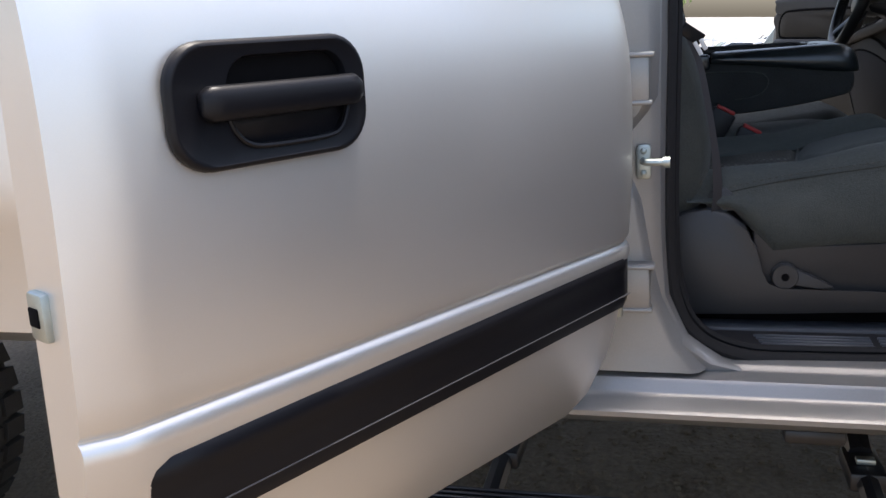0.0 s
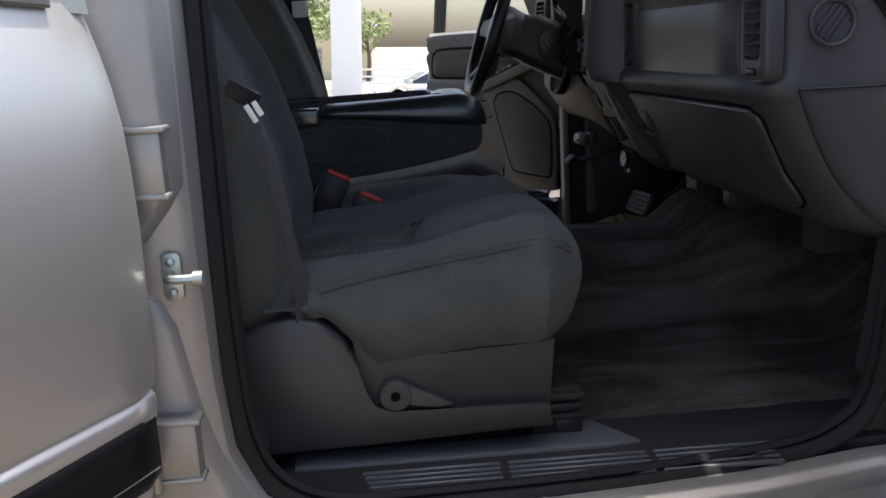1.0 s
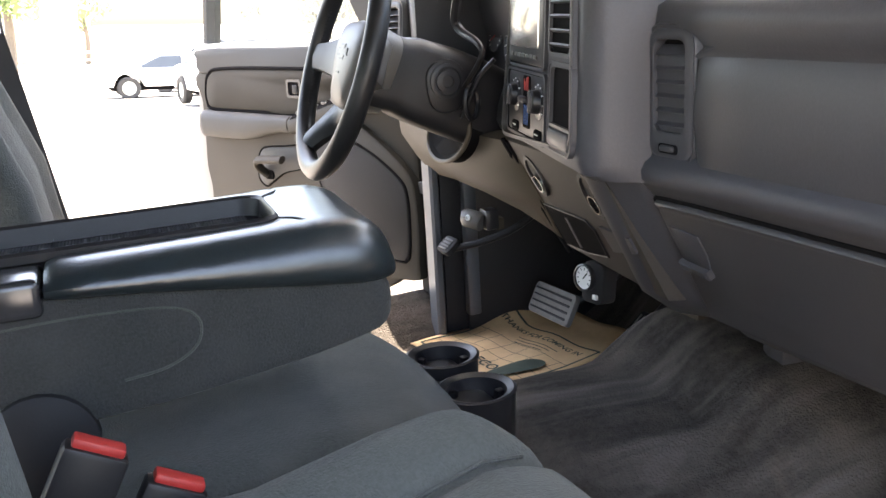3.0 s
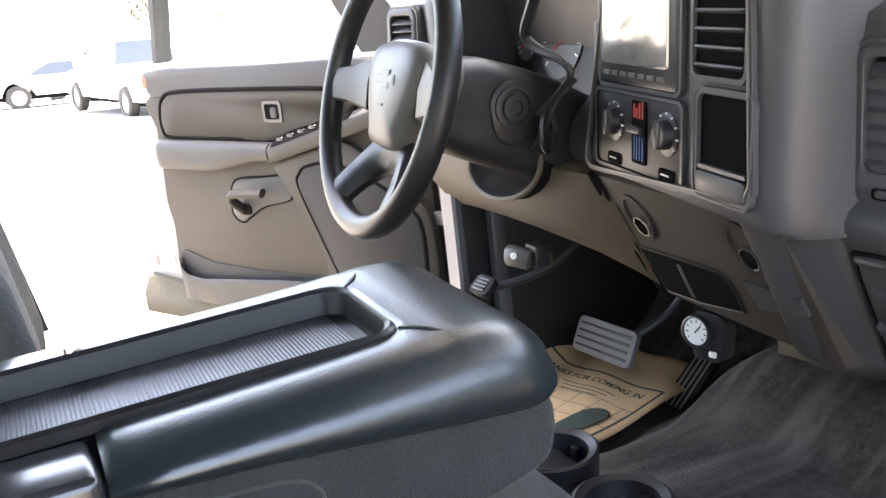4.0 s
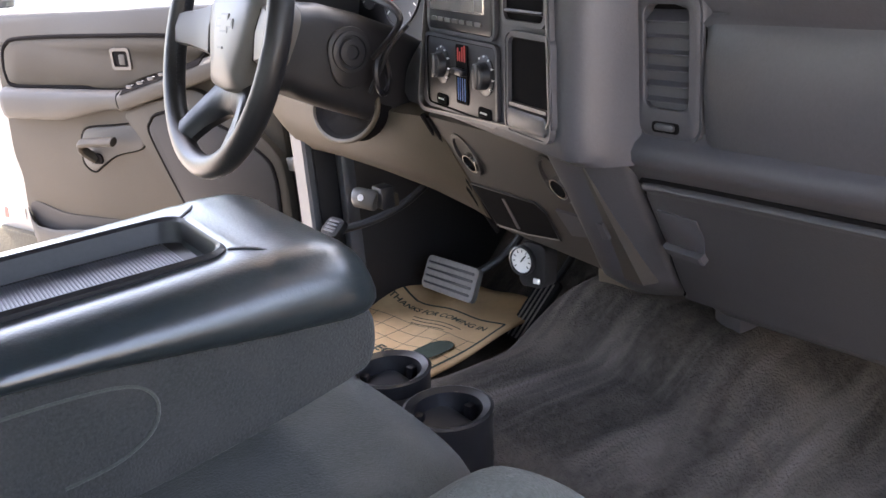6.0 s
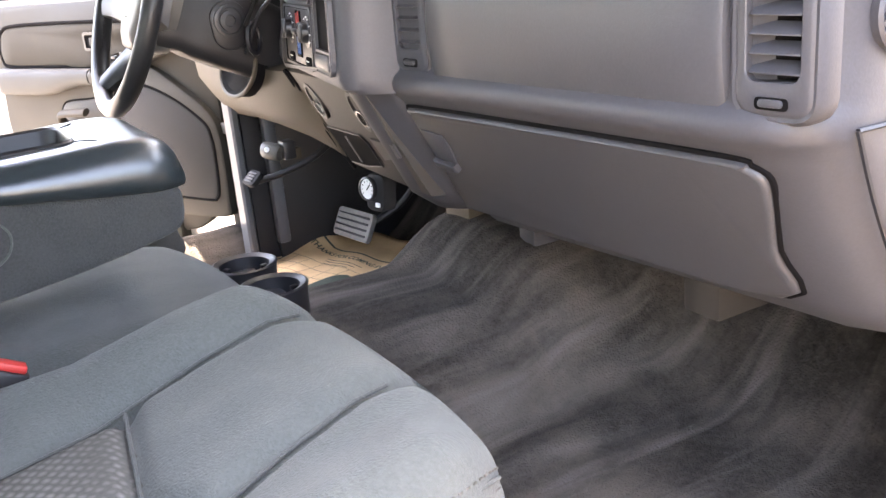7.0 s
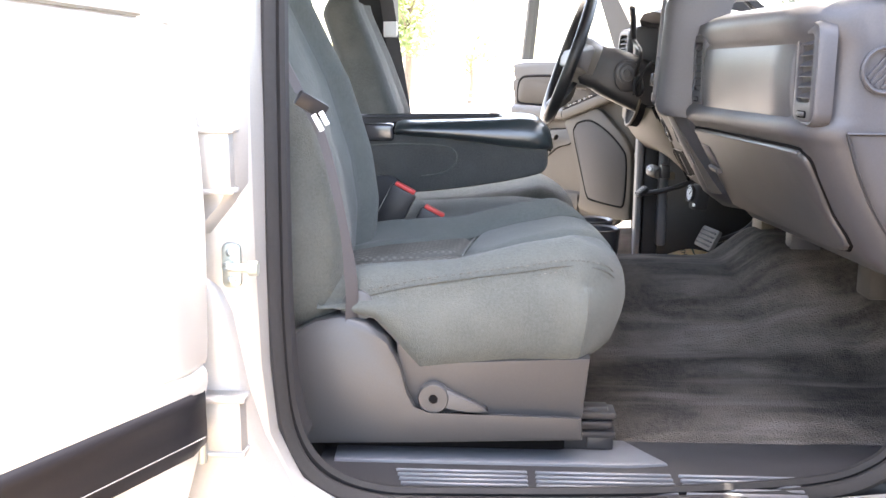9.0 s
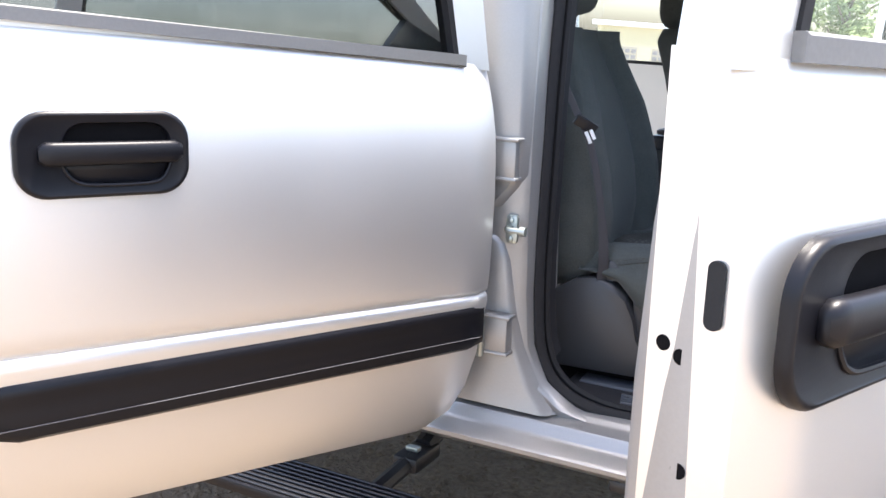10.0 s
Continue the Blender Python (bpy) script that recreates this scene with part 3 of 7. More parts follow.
    rows = []
    for x, w, zt in ((1.51, 0.95, 1.26), (1.6, 0.94, 1.24), (2.1, 0.92, 1.20), (2.45, 0.88, 1.12), (2.55, 0.84, 1.0)):
        rows.append([Vector((x, 1.12 - w, 0.55)), Vector((x, 1.12 - w, zt - 0.16)), Vector((x, 1.12 - w * 0.93, zt - 0.04)), Vector((x, 1.12 - w * 0.5, zt)), Vector((x, 1.12 + w * 0.5, zt)), Vector((x, 1.12 + w * 0.93, zt - 0.04)), Vector((x, 1.12 + w, zt - 0.16)), Vector((x, 1.12 + w, 0.55))])
    loft(bm, rows)
    part("bonnet", bm, "paint", truck, "silver bonnet and front wings")


cab()


def quarter():
    """The bed side behind the rear door, with its wheel arch."""
    bm = B()
    prof = [(0.10, 0.62), (0.045, 0.66), (0.03, 0.86), (0.012, 0.90), (0.0, 1.0), (0.005, 1.2), (0.03, 1.34), (0.05, 1.37), (0.12, 1.38), (0.14, 1.33), (0.14, 0.62)]
    xs = [-1.20, -1.24, -1.6, -2.0, -2.6, -3.1]
    arch = lambda x: max(0.0, 0.46 ** 2 - (x + 1.95) ** 2) ** 0.5
    for side in (1, -1):
        b2 = B()
        xs = [-1.18] + [-1.25 - 0.05 * i for i in range(38)]
        rows = []
        for x in xs:
            lim = 0.40 + arch(x) if abs(x + 1.95) < 0.46 else 0.0
            rows.append([Vector((x, y if side > 0 else 2.24 - y, max(z, lim))) for y, z in prof])
        loft(b2, rows)
        part("bed_side", b2, "paint", truck, "silver bed side behind the cab")
    bm.free()
    bm = B()
    box(bm, -3.15, -1.25, 0.14, 2.1, 0.85, 0.9, 0.01)
    part("bed_floor", bm, "trim", truck)
    for x in (-1.95, 2.0):
        for y in (0.16, 2.08):
            f = frame_of((x, y, 0.40), (1, 0, 0), (0, 0, 1))
            bm = B()
            lathe(bm, [(0.23, -0.12), (0.33, -0.13), (0.385, -0.11), (0.40, -0.06), (0.40, 0.06), (0.385, 0.11), (0.33, 0.13), (0.23, 0.12)], f, 40, False)
            for k in range(40):
                a = 2 * math.pi * k / 40
                for off in (-0.075, 0.0, 0.075):
                    box(bm, -0.024, 0.024, -0.012, 0.014, off - 0.03, off + 0.03, 0.0, m=f @ Matrix.Rotation(a + off * 2, 4, "Z") @ Matrix.Translation((0, 0.398, 0)))
            w = part("wheel", bm, "tyre", truck, "black off-road tyre")
            bm = B()
            lathe(bm, [(0.235, -0.10), (0.235, 0.10), (0.2, 0.09), (0.15, 0.05), (0.06, 0.06), (0.02, 0.07)], f, 24)
            part("rim", bm, "steel", w)


quarter()


def step_board():
    th = root("step_board", "black ribbed running board folded down under the cab", "step", (-0.35, 0.02, 0.30))
    bm = B()
    box(bm, -0.95, 0.10, -0.10, 0.07, 0.325, 0.355, 0.008)
    part("tread", bm, "trim", th)
    for k in range(9):
        bm = B()
        y = -0.09 + k * 0.018
        box(bm, -0.93, 0.08, y, y + 0.008, 0.355, 0.361, 0.002, 1)
        part("rib", bm, "black", th)
    for x in (-0.30, 0.42):
        bm = B()
        tube(bm, [(x, 0.55, 0.45), (x, 0.42, 0.40), (x, 0.30, 0.36)], 0.028, 8)
        box(bm, x - 0.035, x + 0.035, 0.20, 0.33, 0.33, 0.37, 0.008)
        tube(bm, [(x, 0.24, 0.35), (x, 0.05, 0.335)], 0.022, 8)
        a = part("swing_arm", bm, "black", th, "black folding step arm")
        bm = B()
        box(bm, x - 0.018, x + 0.018, 0.235, 0.255, 0.372, 0.384, 0.003)
        part("arm_pin", bm, "steel", a)


step_board()


# ---- the doors ----
def handle(th, f):
    """A pull handle: rounded bezel with a deep pocket, a fat horizontal grip and a scoop below it; f has x along the door, y up, z outward."""
    W, H = 0.242, 0.122
    outer = rrect(W, H, 0.043, 7)
    pocket = [(u - 0.018, v + 0.002) for u, v in rrect(W * 0.62, H * 0.70, 0.030, 7)]
    rings = []
    for k, d in ((1.0, 0.0), (1.0, 0.005), (0.985, 0.0085), (0.955, 0.0105), (0.915, 0.0112), (0.885, 0.0100)):
        rings.append([f @ Vector((u * (1 - (1 - k) * 0.55), v * k, d)) for u, v in outer])
    for k, d in ((1.05, 0.0102), (1.01, 0.0095), (0.985, 0.006), (0.97, -0.002)):
        rings.append([f @ Vector((-0.018 + (u + 0.018) * k, v * k, d)) for u, v in pocket])
    bm = B()
    loft(bm, rings, caps=False)
    bez = part("handle_bezel", bm, "trim", th, "black textured plastic handle bezel", sharp=45)
    # shallow floor in near-black: the pocket's depth is painted
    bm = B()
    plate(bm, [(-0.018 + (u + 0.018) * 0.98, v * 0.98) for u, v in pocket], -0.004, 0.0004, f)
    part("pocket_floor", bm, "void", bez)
    # grip: a rounded bar, a little thicker at one end
    bm = B()
    sec = []
    for i in range(21):
        q = i / 20
        u = lerp(-0.108, 0.090, q)
        e = math.sqrt(max(0.03, 1 - max(0.0, abs(2 * q - 1) - 0.90) ** 2 / 0.01))
        hv, hd = 0.0165 * (0.97 + 0.06 * q) * (0.55 + 0.45 * e), 0.0105 * (0.5 + 0.5 * e)
        d = 0.0135 + 0.004 * (1 - (2 * q - 1) ** 2)
        sec.append([f @ Vector((u, 0.003 + hv * math.copysign(abs(math.sin(a)) ** 0.75, math.sin(a)), d + hd * math.copysign(abs(math.cos(a)) ** 0.75, math.cos(a)))) for a in [2 * math.pi * k / 20 for k in range(20)]])
    loft(bm, sec)
    part("grip", bm, "trim", bez, sharp=60)
    # scoop under the grip, with a raised lip
    bm = B()
    sc = smooth2([(0.048, -0.012), (-0.070, -0.012), (-0.088, -0.014), (-0.084, -0.028), (-0.062, -0.041), (0.018, -0.041), (0.040, -0.036), (0.052, -0.022)], 4)
    plate(bm, sc, -0.002, 0.0035, f, 0.001)
    part("scoop", bm, "trim", bez)
    bm = B()
    tube(bm, [f @ q for q in spline([(0.058, -0.013, 0.0100), (0.053, -0.025, 0.0105), (0.040, -0.0375, 0.0110), (0.015, -0.0425, 0.0112), (-0.060, -0.0425, 0.0112), (-0.082, -0.034, 0.0108), (-0.093, -0.012, 0.0100)], 6)], 0.0030, 7)
    part("scoop_lip", bm, "trim", bez)


def door_frame_matrix(o, d):
    """x along the door from the hinge, y up, z outward."""
    return Matrix(((d[0], 0, -d[1], o[0]), (d[1], 0, d[0], o[1]), (0, 1, 0, 0), (0, 0, 0, 1)))


SKIN = [(0.565, -0.044), (0.60, -0.024), (0.66, -0.004), (0.735, 0.011), (0.80, 0.017), (0.850, 0.0295), (0.8605, 0.0290), (0.8670, 0.0260), (0.8715, 0.0205), (0.8735, 0.0205), (0.8760, 0.0250), (0.883, 0.0280), (0.91, 0.030), (0.98, 0.034), (1.08, 0.037), (1.15, 0.0350), (1.20, 0.0310), (1.245, 0.0240), (1.28, 0.0155), (1.31, 0.0055), (1.34, -0.006)]


def outer_door(th, f, L, front, rear, belt_rise, skin="paint", zs=0.0):
    """Outer skin with a rolled edge. front and rear give the cut lines: (z, s) pairs."""
    bm = B()
    rows = []
    for z, o in SKIN:
        s0, s1 = table1(front, z), table1(rear, z)
        r = []
        N = 26
        for i in range(N + 1):
            t = i / N
            s = lerp(s0, s1, t)
            edge = min(s - s0, s1 - s)
            roll = -0.012 * (1 - sstep(0, 0.02, edge)) - 0.003 * (1 - sstep(0, 0.012, edge))
            zz = z + (belt_rise * (s / L) * sstep(0.8, 1.34, z))
            r.append(f @ Vector((s, zz, o + roll)))
        back = []
        for t in (1.0, 0.97, 0.03, 0.0):
            s = lerp(s0, s1, t)
            zz = z + (belt_rise * (s / L) * sstep(0.8, 1.34, z))
            back.append(f @ Vector((s, zz, -0.055 if t in (1.0, 0.0) else -0.075)))
        rows.append(r + back)
    loft(bm, rows)
    return part("door_skin", bm, skin, th, "silver metallic painted door skin")


def moulding(th, f, s0, s1, z0, z1, rise):
    prof = [(0.0, 0.012), (0.010, 0.028), (0.022, 0.031), (0.05, 0.030), (0.072, 0.029), (0.082, 0.033), (0.094, 0.032), (0.102, 0.026), (0.105, 0.012)]
    k = (z1 - z0) / 0.105
    bm = B()
    rows = []
    N = 24
    for i in range(N + 1):
        t = i / N
        e = min(t, 1 - t) * (s1 - s0)
        q = 1 - 0.9 * (1 - sstep(0, 0.018, e)) ** 2
        rows.append([f @ Vector((lerp(s0, s1, t) + (v / 0.105 - 0.5) * 0.02 * (1 if t > 0.5 else 0), z0 + 0.0525 * k + (v - 0.0525) * k * (0.75 + 0.25 * q) + rise * t, 0.012 + (o - 0.012) * q)) for v, o in prof])
    loft(bm, rows)
    m = part("side_moulding", bm, "trim", th, "black rubber side moulding")
    bm = B()
    zz = z0 + 0.030 * k
    tube(bm, [f @ Vector((lerp(s0 + 0.02, s1 - 0.02, t / 12), zz + rise * t / 12, 0.0305)) for t in range(13)], 0.0012, 5)
    part("moulding_line", bm, "dash", m)


def window_frame(th, f, belt, top, s0, s1, s2, s3, rise, pane="glass"):
    """Frame, belt strip and glass above the door's belt line."""
    o = [(s0, belt - 0.01), (s1, belt + rise - 0.01), (s3, top), (s2, top)]
    i = [(s0 + 0.075, belt + 0.004), (s1 - 0.06, belt + rise + 0.004), (s3 - 0.06, top - 0.06), (s2 + 0.07, top - 0.06)]
    bm = B()
    ringplate(bm, o, i, -0.06, -0.004, f)
    part("window_frame", bm, "paint", th, "silver window surround")
    bm = B()
    i2 = [(i[0][0] + 0.014, i[0][1] + 0.012), (i[1][0] - 0.014, i[1][1] + 0.012), (i[2][0] - 0.014, i[2][1] - 0.014), (i[3][0] + 0.014, i[3][1] - 0.014)]
    ringplate(bm, i, i2, -0.04, 0.0, f)
    part("window_seal", bm, "rubber", th)
    bm = B()
    plate(bm, [(i[0][0] - 0.012, belt - 0.004), (i[1][0], belt + rise - 0.004), (i[1][0], belt + rise + 0.018), (i[0][0] - 0.012, belt + 0.018)], -0.01, 0.008, f, 0.003)
    part("belt_strip", bm, "strip", th, "grey rubber belt strip")
    bm = B()
    plate(bm, i2, -0.026, -0.021, f)
    g = part("window_glass", bm, pane, th, "side window glass")
    g.visible_shadow = False


def rear_door():
    o = (-0.033, 0.061)
    d = (-0.469, -0.883)
    th = root("rear_door", "silver rear passenger door standing open, black handle and moulding", "door", (o[0], o[1], 0.56))
    f = door_frame_matrix(o, d)
    L = 1.03
    outer_door(th, f, L, [(0.565, 0.10), (0.60, 0.055), (0.66, 0.03), (0.75, 0.012), (0.9, 0.004), (1.2, 0.006), (1.34, 0.014)], [(0.565, 0.91), (0.60, 0.96), (0.66, 1.0), (0.80, 1.025), (1.34, 1.015)], 0.045)
    moulding(th, f, 0.012, 0.965, 0.752, 0.856, -0.022)
    window_frame(th, f, 1.335, 1.82, 0.014, 1.01, 0.10, 0.88, 0.055, "tinted")
    handle(th, f @ Matrix.Translation((0.774, 1.187, 0.038)) @ Matrix.Scale(1.08, 4))
    # latch in the free edge
    bm = B()
    box(bm, 1.012, 1.03, 0.975, 1.025, -0.045, -0.012, 0.004, m=f @ Matrix(((1, 0, 0, 0), (0, 1, 0, 0), (0, 0, 1, 0), (0, 0, 0, 1))))
    part("latch", bm, "steel", th, "steel door latch")
    # the slot is a black block, its depth only painted
    bm = B()
    box(bm, 1.02, 1.032, 0.99, 1.01, -0.04, -0.02, 0.002, m=f)
    part("latch_slot", bm, "void", th)
    # inner trim
    bm = B()
    plate(bm, [(0.06, 0.62), (0.94, 0.62), (0.97, 0.8), (0.97, 1.35), (0.05, 1.33), (0.04, 0.8)], -0.095, -0.07, f, 0.0)
    part("inner_trim", bm, "doordark", th)


rear_door()


def front_door():
    o = (1.10, 0.14)
    d = (-0.374, -0.927)
    th = root("front_door", "silver front passenger door standing wide open with grey inner trim", "door", (o[0], o[1], 0.56))
    f = door_frame_matrix(o, d)
    L = 1.23
    outer_door(th, f, L, [(0.565, 0.05), (0.62, 0.01), (0.8, 0.0), (1.34, 0.0)], [(0.565, 1.13), (0.60, 1.17), (0.66, 1.205), (0.80, 1.225), (1.34, 1.23)], 0.03)
    moulding(th, f, 0.03, 1.20, 0.735, 0.840, 0.0)
    window_frame(th, f, 1.345, 1.80, 0.02, 1.22, 0.48, 1.16, 0.02)
    handle(th, f @ Matrix.Translation((1.082, 1.180, 0.038)) @ Matrix.Scale(1.06, 4))
    # free edge: bare metal inner return, holes and latch
    bm = B()
    rows = []
    for z, dn in ((0.59, -0.075), (0.68, -0.09), (0.74, -0.10), (0.80, -0.105), (0.84, -0.095), (0.90, -0.075), (0.98, -0.072), (1.12, -0.072), (1.24, -0.066), (1.32, -0.058)):
        rows.append([f @ Vector((1.226, z, -0.004)), f @ Vector((1.229, z, -0.02)), f @ Vector((1.226, z, dn + 0.01)), f @ Vector((1.218, z, dn)), f @ Vector((1.18, z, dn)), f @ Vector((1.18, z, -0.004))])
    loft(bm, rows)
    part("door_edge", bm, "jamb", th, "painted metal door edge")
    # holes painted as near-black discs on the edge
    for z, n, r in ((1.155, -0.041, 0.0062), (1.148, -0.025, 0.0062), (1.061, -0.018, 0.0065), (1.01, -0.06, 0.009)):
        bm = B()
        lathe(bm, [(r, -0.002), (r, 0.0012)], f @ Matrix.Translation((1.2275, z, n)) @ Matrix.Rotation(radians(90), 4, "Y"), 14)
        part("edge_hole", bm, "void", th)
    bm = B()
    plate(bm, rrect(0.05, 0.014, 0.006), 0, 0.003, f @ Matrix.Translation((1.2285, 1.200, 0.0)) @ Matrix.Rotation(radians(90), 4, "Y") @ Matrix.Rotation(radians(90), 4, "Z"))
    part("latch", bm, "doordark", th, "grey latch cover")
    # inner trim, armrest, speaker grille
    bm = B()
    plate(bm, smooth2([(0.0, 0.62), (0.3, 0.61), (0.6, 0.615), (1.06, 0.63), (1.10, 0.75), (1.10, 1.05), (1.04, 1.13), (0.6, 1.15), (0.14, 1.14), (0.10, 1.08), (0.09, 1.02), (0.04, 0.94), (-0.01, 0.91), (-0.02, 0.75)], 5), 0.06, 0.112, f @ Matrix.Diagonal((1, 1, -1, 1)), 0.02)
    part("lower_trim", bm, "doormid", th)
    bm = B()
    plate(bm, smooth2([(0.12, 1.12), (0.6, 1.12), (1.14, 1.12), (1.16, 1.2), (1.15, 1.33), (0.6, 1.345), (0.14, 1.33), (0.10, 1.2)], 5), 0.05, 0.080, f @ Matrix.Diagonal((1, 1, -1, 1)), 0.012)
    part("inner_trim", bm, "doormid", th, "grey moulded inner door trim")
    bm = B()
    plate(bm, smooth2([(0.42, 1.06), (0.7, 1.0), (0.93, 0.99), (0.965, 1.05), (0.955, 1.12), (0.90, 1.145), (0.7, 1.15), (0.40, 1.14)], 5), 0.105, 0.165, f @ Matrix.Diagonal((1, 1, -1, 1)), 0.03)
    part("armrest", bm, "doormid", th)
    bm = B()
    plate(bm, smooth2([(0.03, 0.68), (0.30, 0.66), (0.42, 0.70), (0.46, 0.88), (0.40, 1.03), (0.30, 1.045), (0.20, 0.98), (0.05, 0.80)], 5), 0.105, 0.122, f @ Matrix.Diagonal((1, 1, -1, 1)), 0.012)
    grille = part("speaker_grille", bm, "doormid", th, "ribbed grey speaker grille")
    G = f @ Matrix.Diagonal((1, 1, -1, 1))
    bm = B()
    tube(bm, [G @ Vector((u, v, 0.112)) for u, v in smooth2([(0.018, 0.67), (0.30, 0.648), (0.432, 0.69), (0.473, 0.88), (0.41, 1.042), (0.295, 1.058), (0.19, 0.99), (0.035, 0.805)], 5)], 0.005, 6, loop=True)
    part("grille_groove", bm, "black", th)
    bm = B()
    for k in range(92):
        z = 0.675 + 0.0040 * k
        a0 = table1([(0.66, 0.05), (0.80, 0.07), (0.98, 0.215), (1.04, 0.31)], z)
        a1 = table1([(0.66, 0.30), (0.70, 0.40), (0.88, 0.445), (1.02, 0.395), (1.04, 0.34)], z)
        loft(bm, [[G @ Vector((s, z + dz, dd)) for dz, dd in ((0.0, 0.120), (0.0006, 0.1232), (0.0018, 0.1232), (0.0024, 0.120))] for s in (a0, a1)])
    tagged(part("grille_ribs", bm, "doormid", grille), kind="stuff")
    # mirror sail, window edge
    bm = B()
    plate(bm, [(0.0, 1.34), (0.30, 1.345), (0.22, 1.45), (0.05, 1.36)], 0.02, 0.07, f @ Matrix.Diagonal((1, 1, -1, 1)), 0.01)
    part("mirror_sail", bm, "black", th)


front_door()


def driver_door():
    o = (0.905, 2.06)
    a = radians(63)
    d = (-math.cos(a), math.sin(a))
    th = root("driver_door", "silver driver door standing open with taupe inner trim", "door", (o[0], o[1], 0.56))
    # z of this frame points to the inside
    f = Matrix(((d[0], 0, -d[1], o[0]), (d[1], 0, d[0], o[1]), (0, 1, 0, 0), (0, 0, 0, 1))) @ Matrix.Translation((0, -0.04, 0)) @ Matrix.Diagonal((0.875, 1, 1, 1))
    c = Vector((0.115, 0.44, 1.43))
    f = Matrix.Translation(c) @ Matrix.Scale(0.93, 4) @ Matrix.Translation(-c) @ f
    bm = B()
    rows = []
    for z, n in ((0.60, -0.10), (0.7, -0.115), (0.9, -0.13), (1.1, -0.13), (1.25, -0.12), (1.335, -0.10)):
        e = 1.10 + 0.21 * (1 - sstep(0.72, 1.25, z))
        rows.append([f @ Vector((0.0, z, n)), f @ Vector((e, z, n)), f @ Vector((e, z, -0.03)), f @ Vector((0.0, z, -0.03))])
    loft(bm, rows)
    part("door_skin", bm, "paint", th, "silver metallic painted door skin")
    # rubber cover over the hinge gap
    bm = B()
    plate(bm, [(-0.075, 0.60), (0.06, 0.60), (0.06, 1.0), (-0.075, 1.0)], -0.05, -0.014, f, 0.006)
    part("hinge_cover", bm, "rubber", th, "black rubber cover over the hinge gap")
    bm = B()
    plate(bm, smooth2([(0.055, 1.0), (-0.065, 1.0), (-0.045, 0.985), (0.02, 0.972), (0.05, 0.98)], 3), -0.016, -0.006, f, 0.003)
    part("cover_cap", bm, "strip", th, "pale cap of the hinge cover")
    # window surround
    oo = [(0.02, 1.315), (1.085, 1.318), (0.98, 1.80), (0.50, 1.80)]
    ii = [(0.24, 1.333), (1.062, 1.335), (0.962, 1.77), (0.53, 1.77)]
    bm = B()
    ringplate(bm, oo, ii, -0.09, -0.04, f)
    part("window_frame", bm, "doorgrey", th, "grey window surround")
    bm = B()
    plate(bm, ii, -0.07, -0.066, f)
    g = part("window_glass", bm, "glass", th)
    g.visible_shadow = False
    # sill pad, inner panel, padded insert with its groove
    bm = B()
    plate(bm, smooth2([(0.08, 1.22), (0.5, 1.245), (0.98, 1.25), (1.074, 1.258), (1.076, 1.30), (1.045, 1.322), (0.6, 1.325), (0.10, 1.318)], 4), -0.05, -0.002, f, 0.010)
    part("sill_pad", bm, "doorgrey", th, "grey padded window sill")
    # silver edge in belt-strip grey: its shade is put into the colour
    bm = B()
    plate(bm, smooth2([(0.98, 0.70), (1.22, 0.69), (1.265, 0.74), (1.225, 0.86), (1.155, 1.02), (1.105, 1.18), (1.092, 1.26), (0.98, 1.26)], 4), -0.05, -0.016, f, 0.006)
    part("door_shell", bm, "strip", th, "pale painted rear edge of the door")
    bm = B()
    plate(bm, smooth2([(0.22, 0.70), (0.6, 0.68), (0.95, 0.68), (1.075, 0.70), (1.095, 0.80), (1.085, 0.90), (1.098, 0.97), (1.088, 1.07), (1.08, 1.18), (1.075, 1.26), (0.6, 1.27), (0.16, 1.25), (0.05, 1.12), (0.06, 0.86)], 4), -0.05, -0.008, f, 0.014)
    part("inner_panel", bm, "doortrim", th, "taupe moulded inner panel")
    ins = [(0.25, 1.225), (0.30, 1.258), (0.60, 1.264), (0.92, 1.262), (1.0, 1.248), (1.025, 1.21), (1.026, 1.170), (1.0, 1.153), (0.85, 1.151), (0.70, 1.151), (0.66, 1.146), (0.56, 1.147), (0.46, 1.172), (0.33, 1.20)]
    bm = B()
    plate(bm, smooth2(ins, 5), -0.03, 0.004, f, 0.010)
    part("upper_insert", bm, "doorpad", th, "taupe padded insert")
    bm = B()
    tube(bm, [f @ Vector((0.66 + (u - 0.66) * 1.016, 1.205 + (v - 1.205) * 1.07, -0.003)) for u, v in smooth2(ins, 5)], 0.0052, 6, loop=True)
    part("insert_groove", bm, "void", th)
    # armrest: a padded roll, undercut at the pull
    bm = B()
    rows = []
    for i in range(33):
        q = i / 32
        s = lerp(0.557, 1.058, q)
        e = math.sqrt(max(0.0, min(1.0, (1 - q) / 0.03)))
        w = 0.025 * e + 0.003
        zt = 1.143
        hh = 0.046 + 0.031 * sstep(0.05, 0.55, q)
        rows.append([f @ Vector((s, zt - hh + a * hh, b)) for a, b in ((0.0, -0.012), (0.03, w * 0.62), (0.16, w * 0.88), (0.40, w), (0.70, w * 0.98), (0.88, w * 0.84), (1.0, w * 0.45), (1.02, -0.012))])
    loft(bm, rows)
    part("armrest", bm, "doorgrey", th, "grey padded armrest", sharp=60)
    # switch bar that climbs forward from the armrest
    top = lambda s: 1.142 + (0.553 - s) * 0.235
    bm = B()
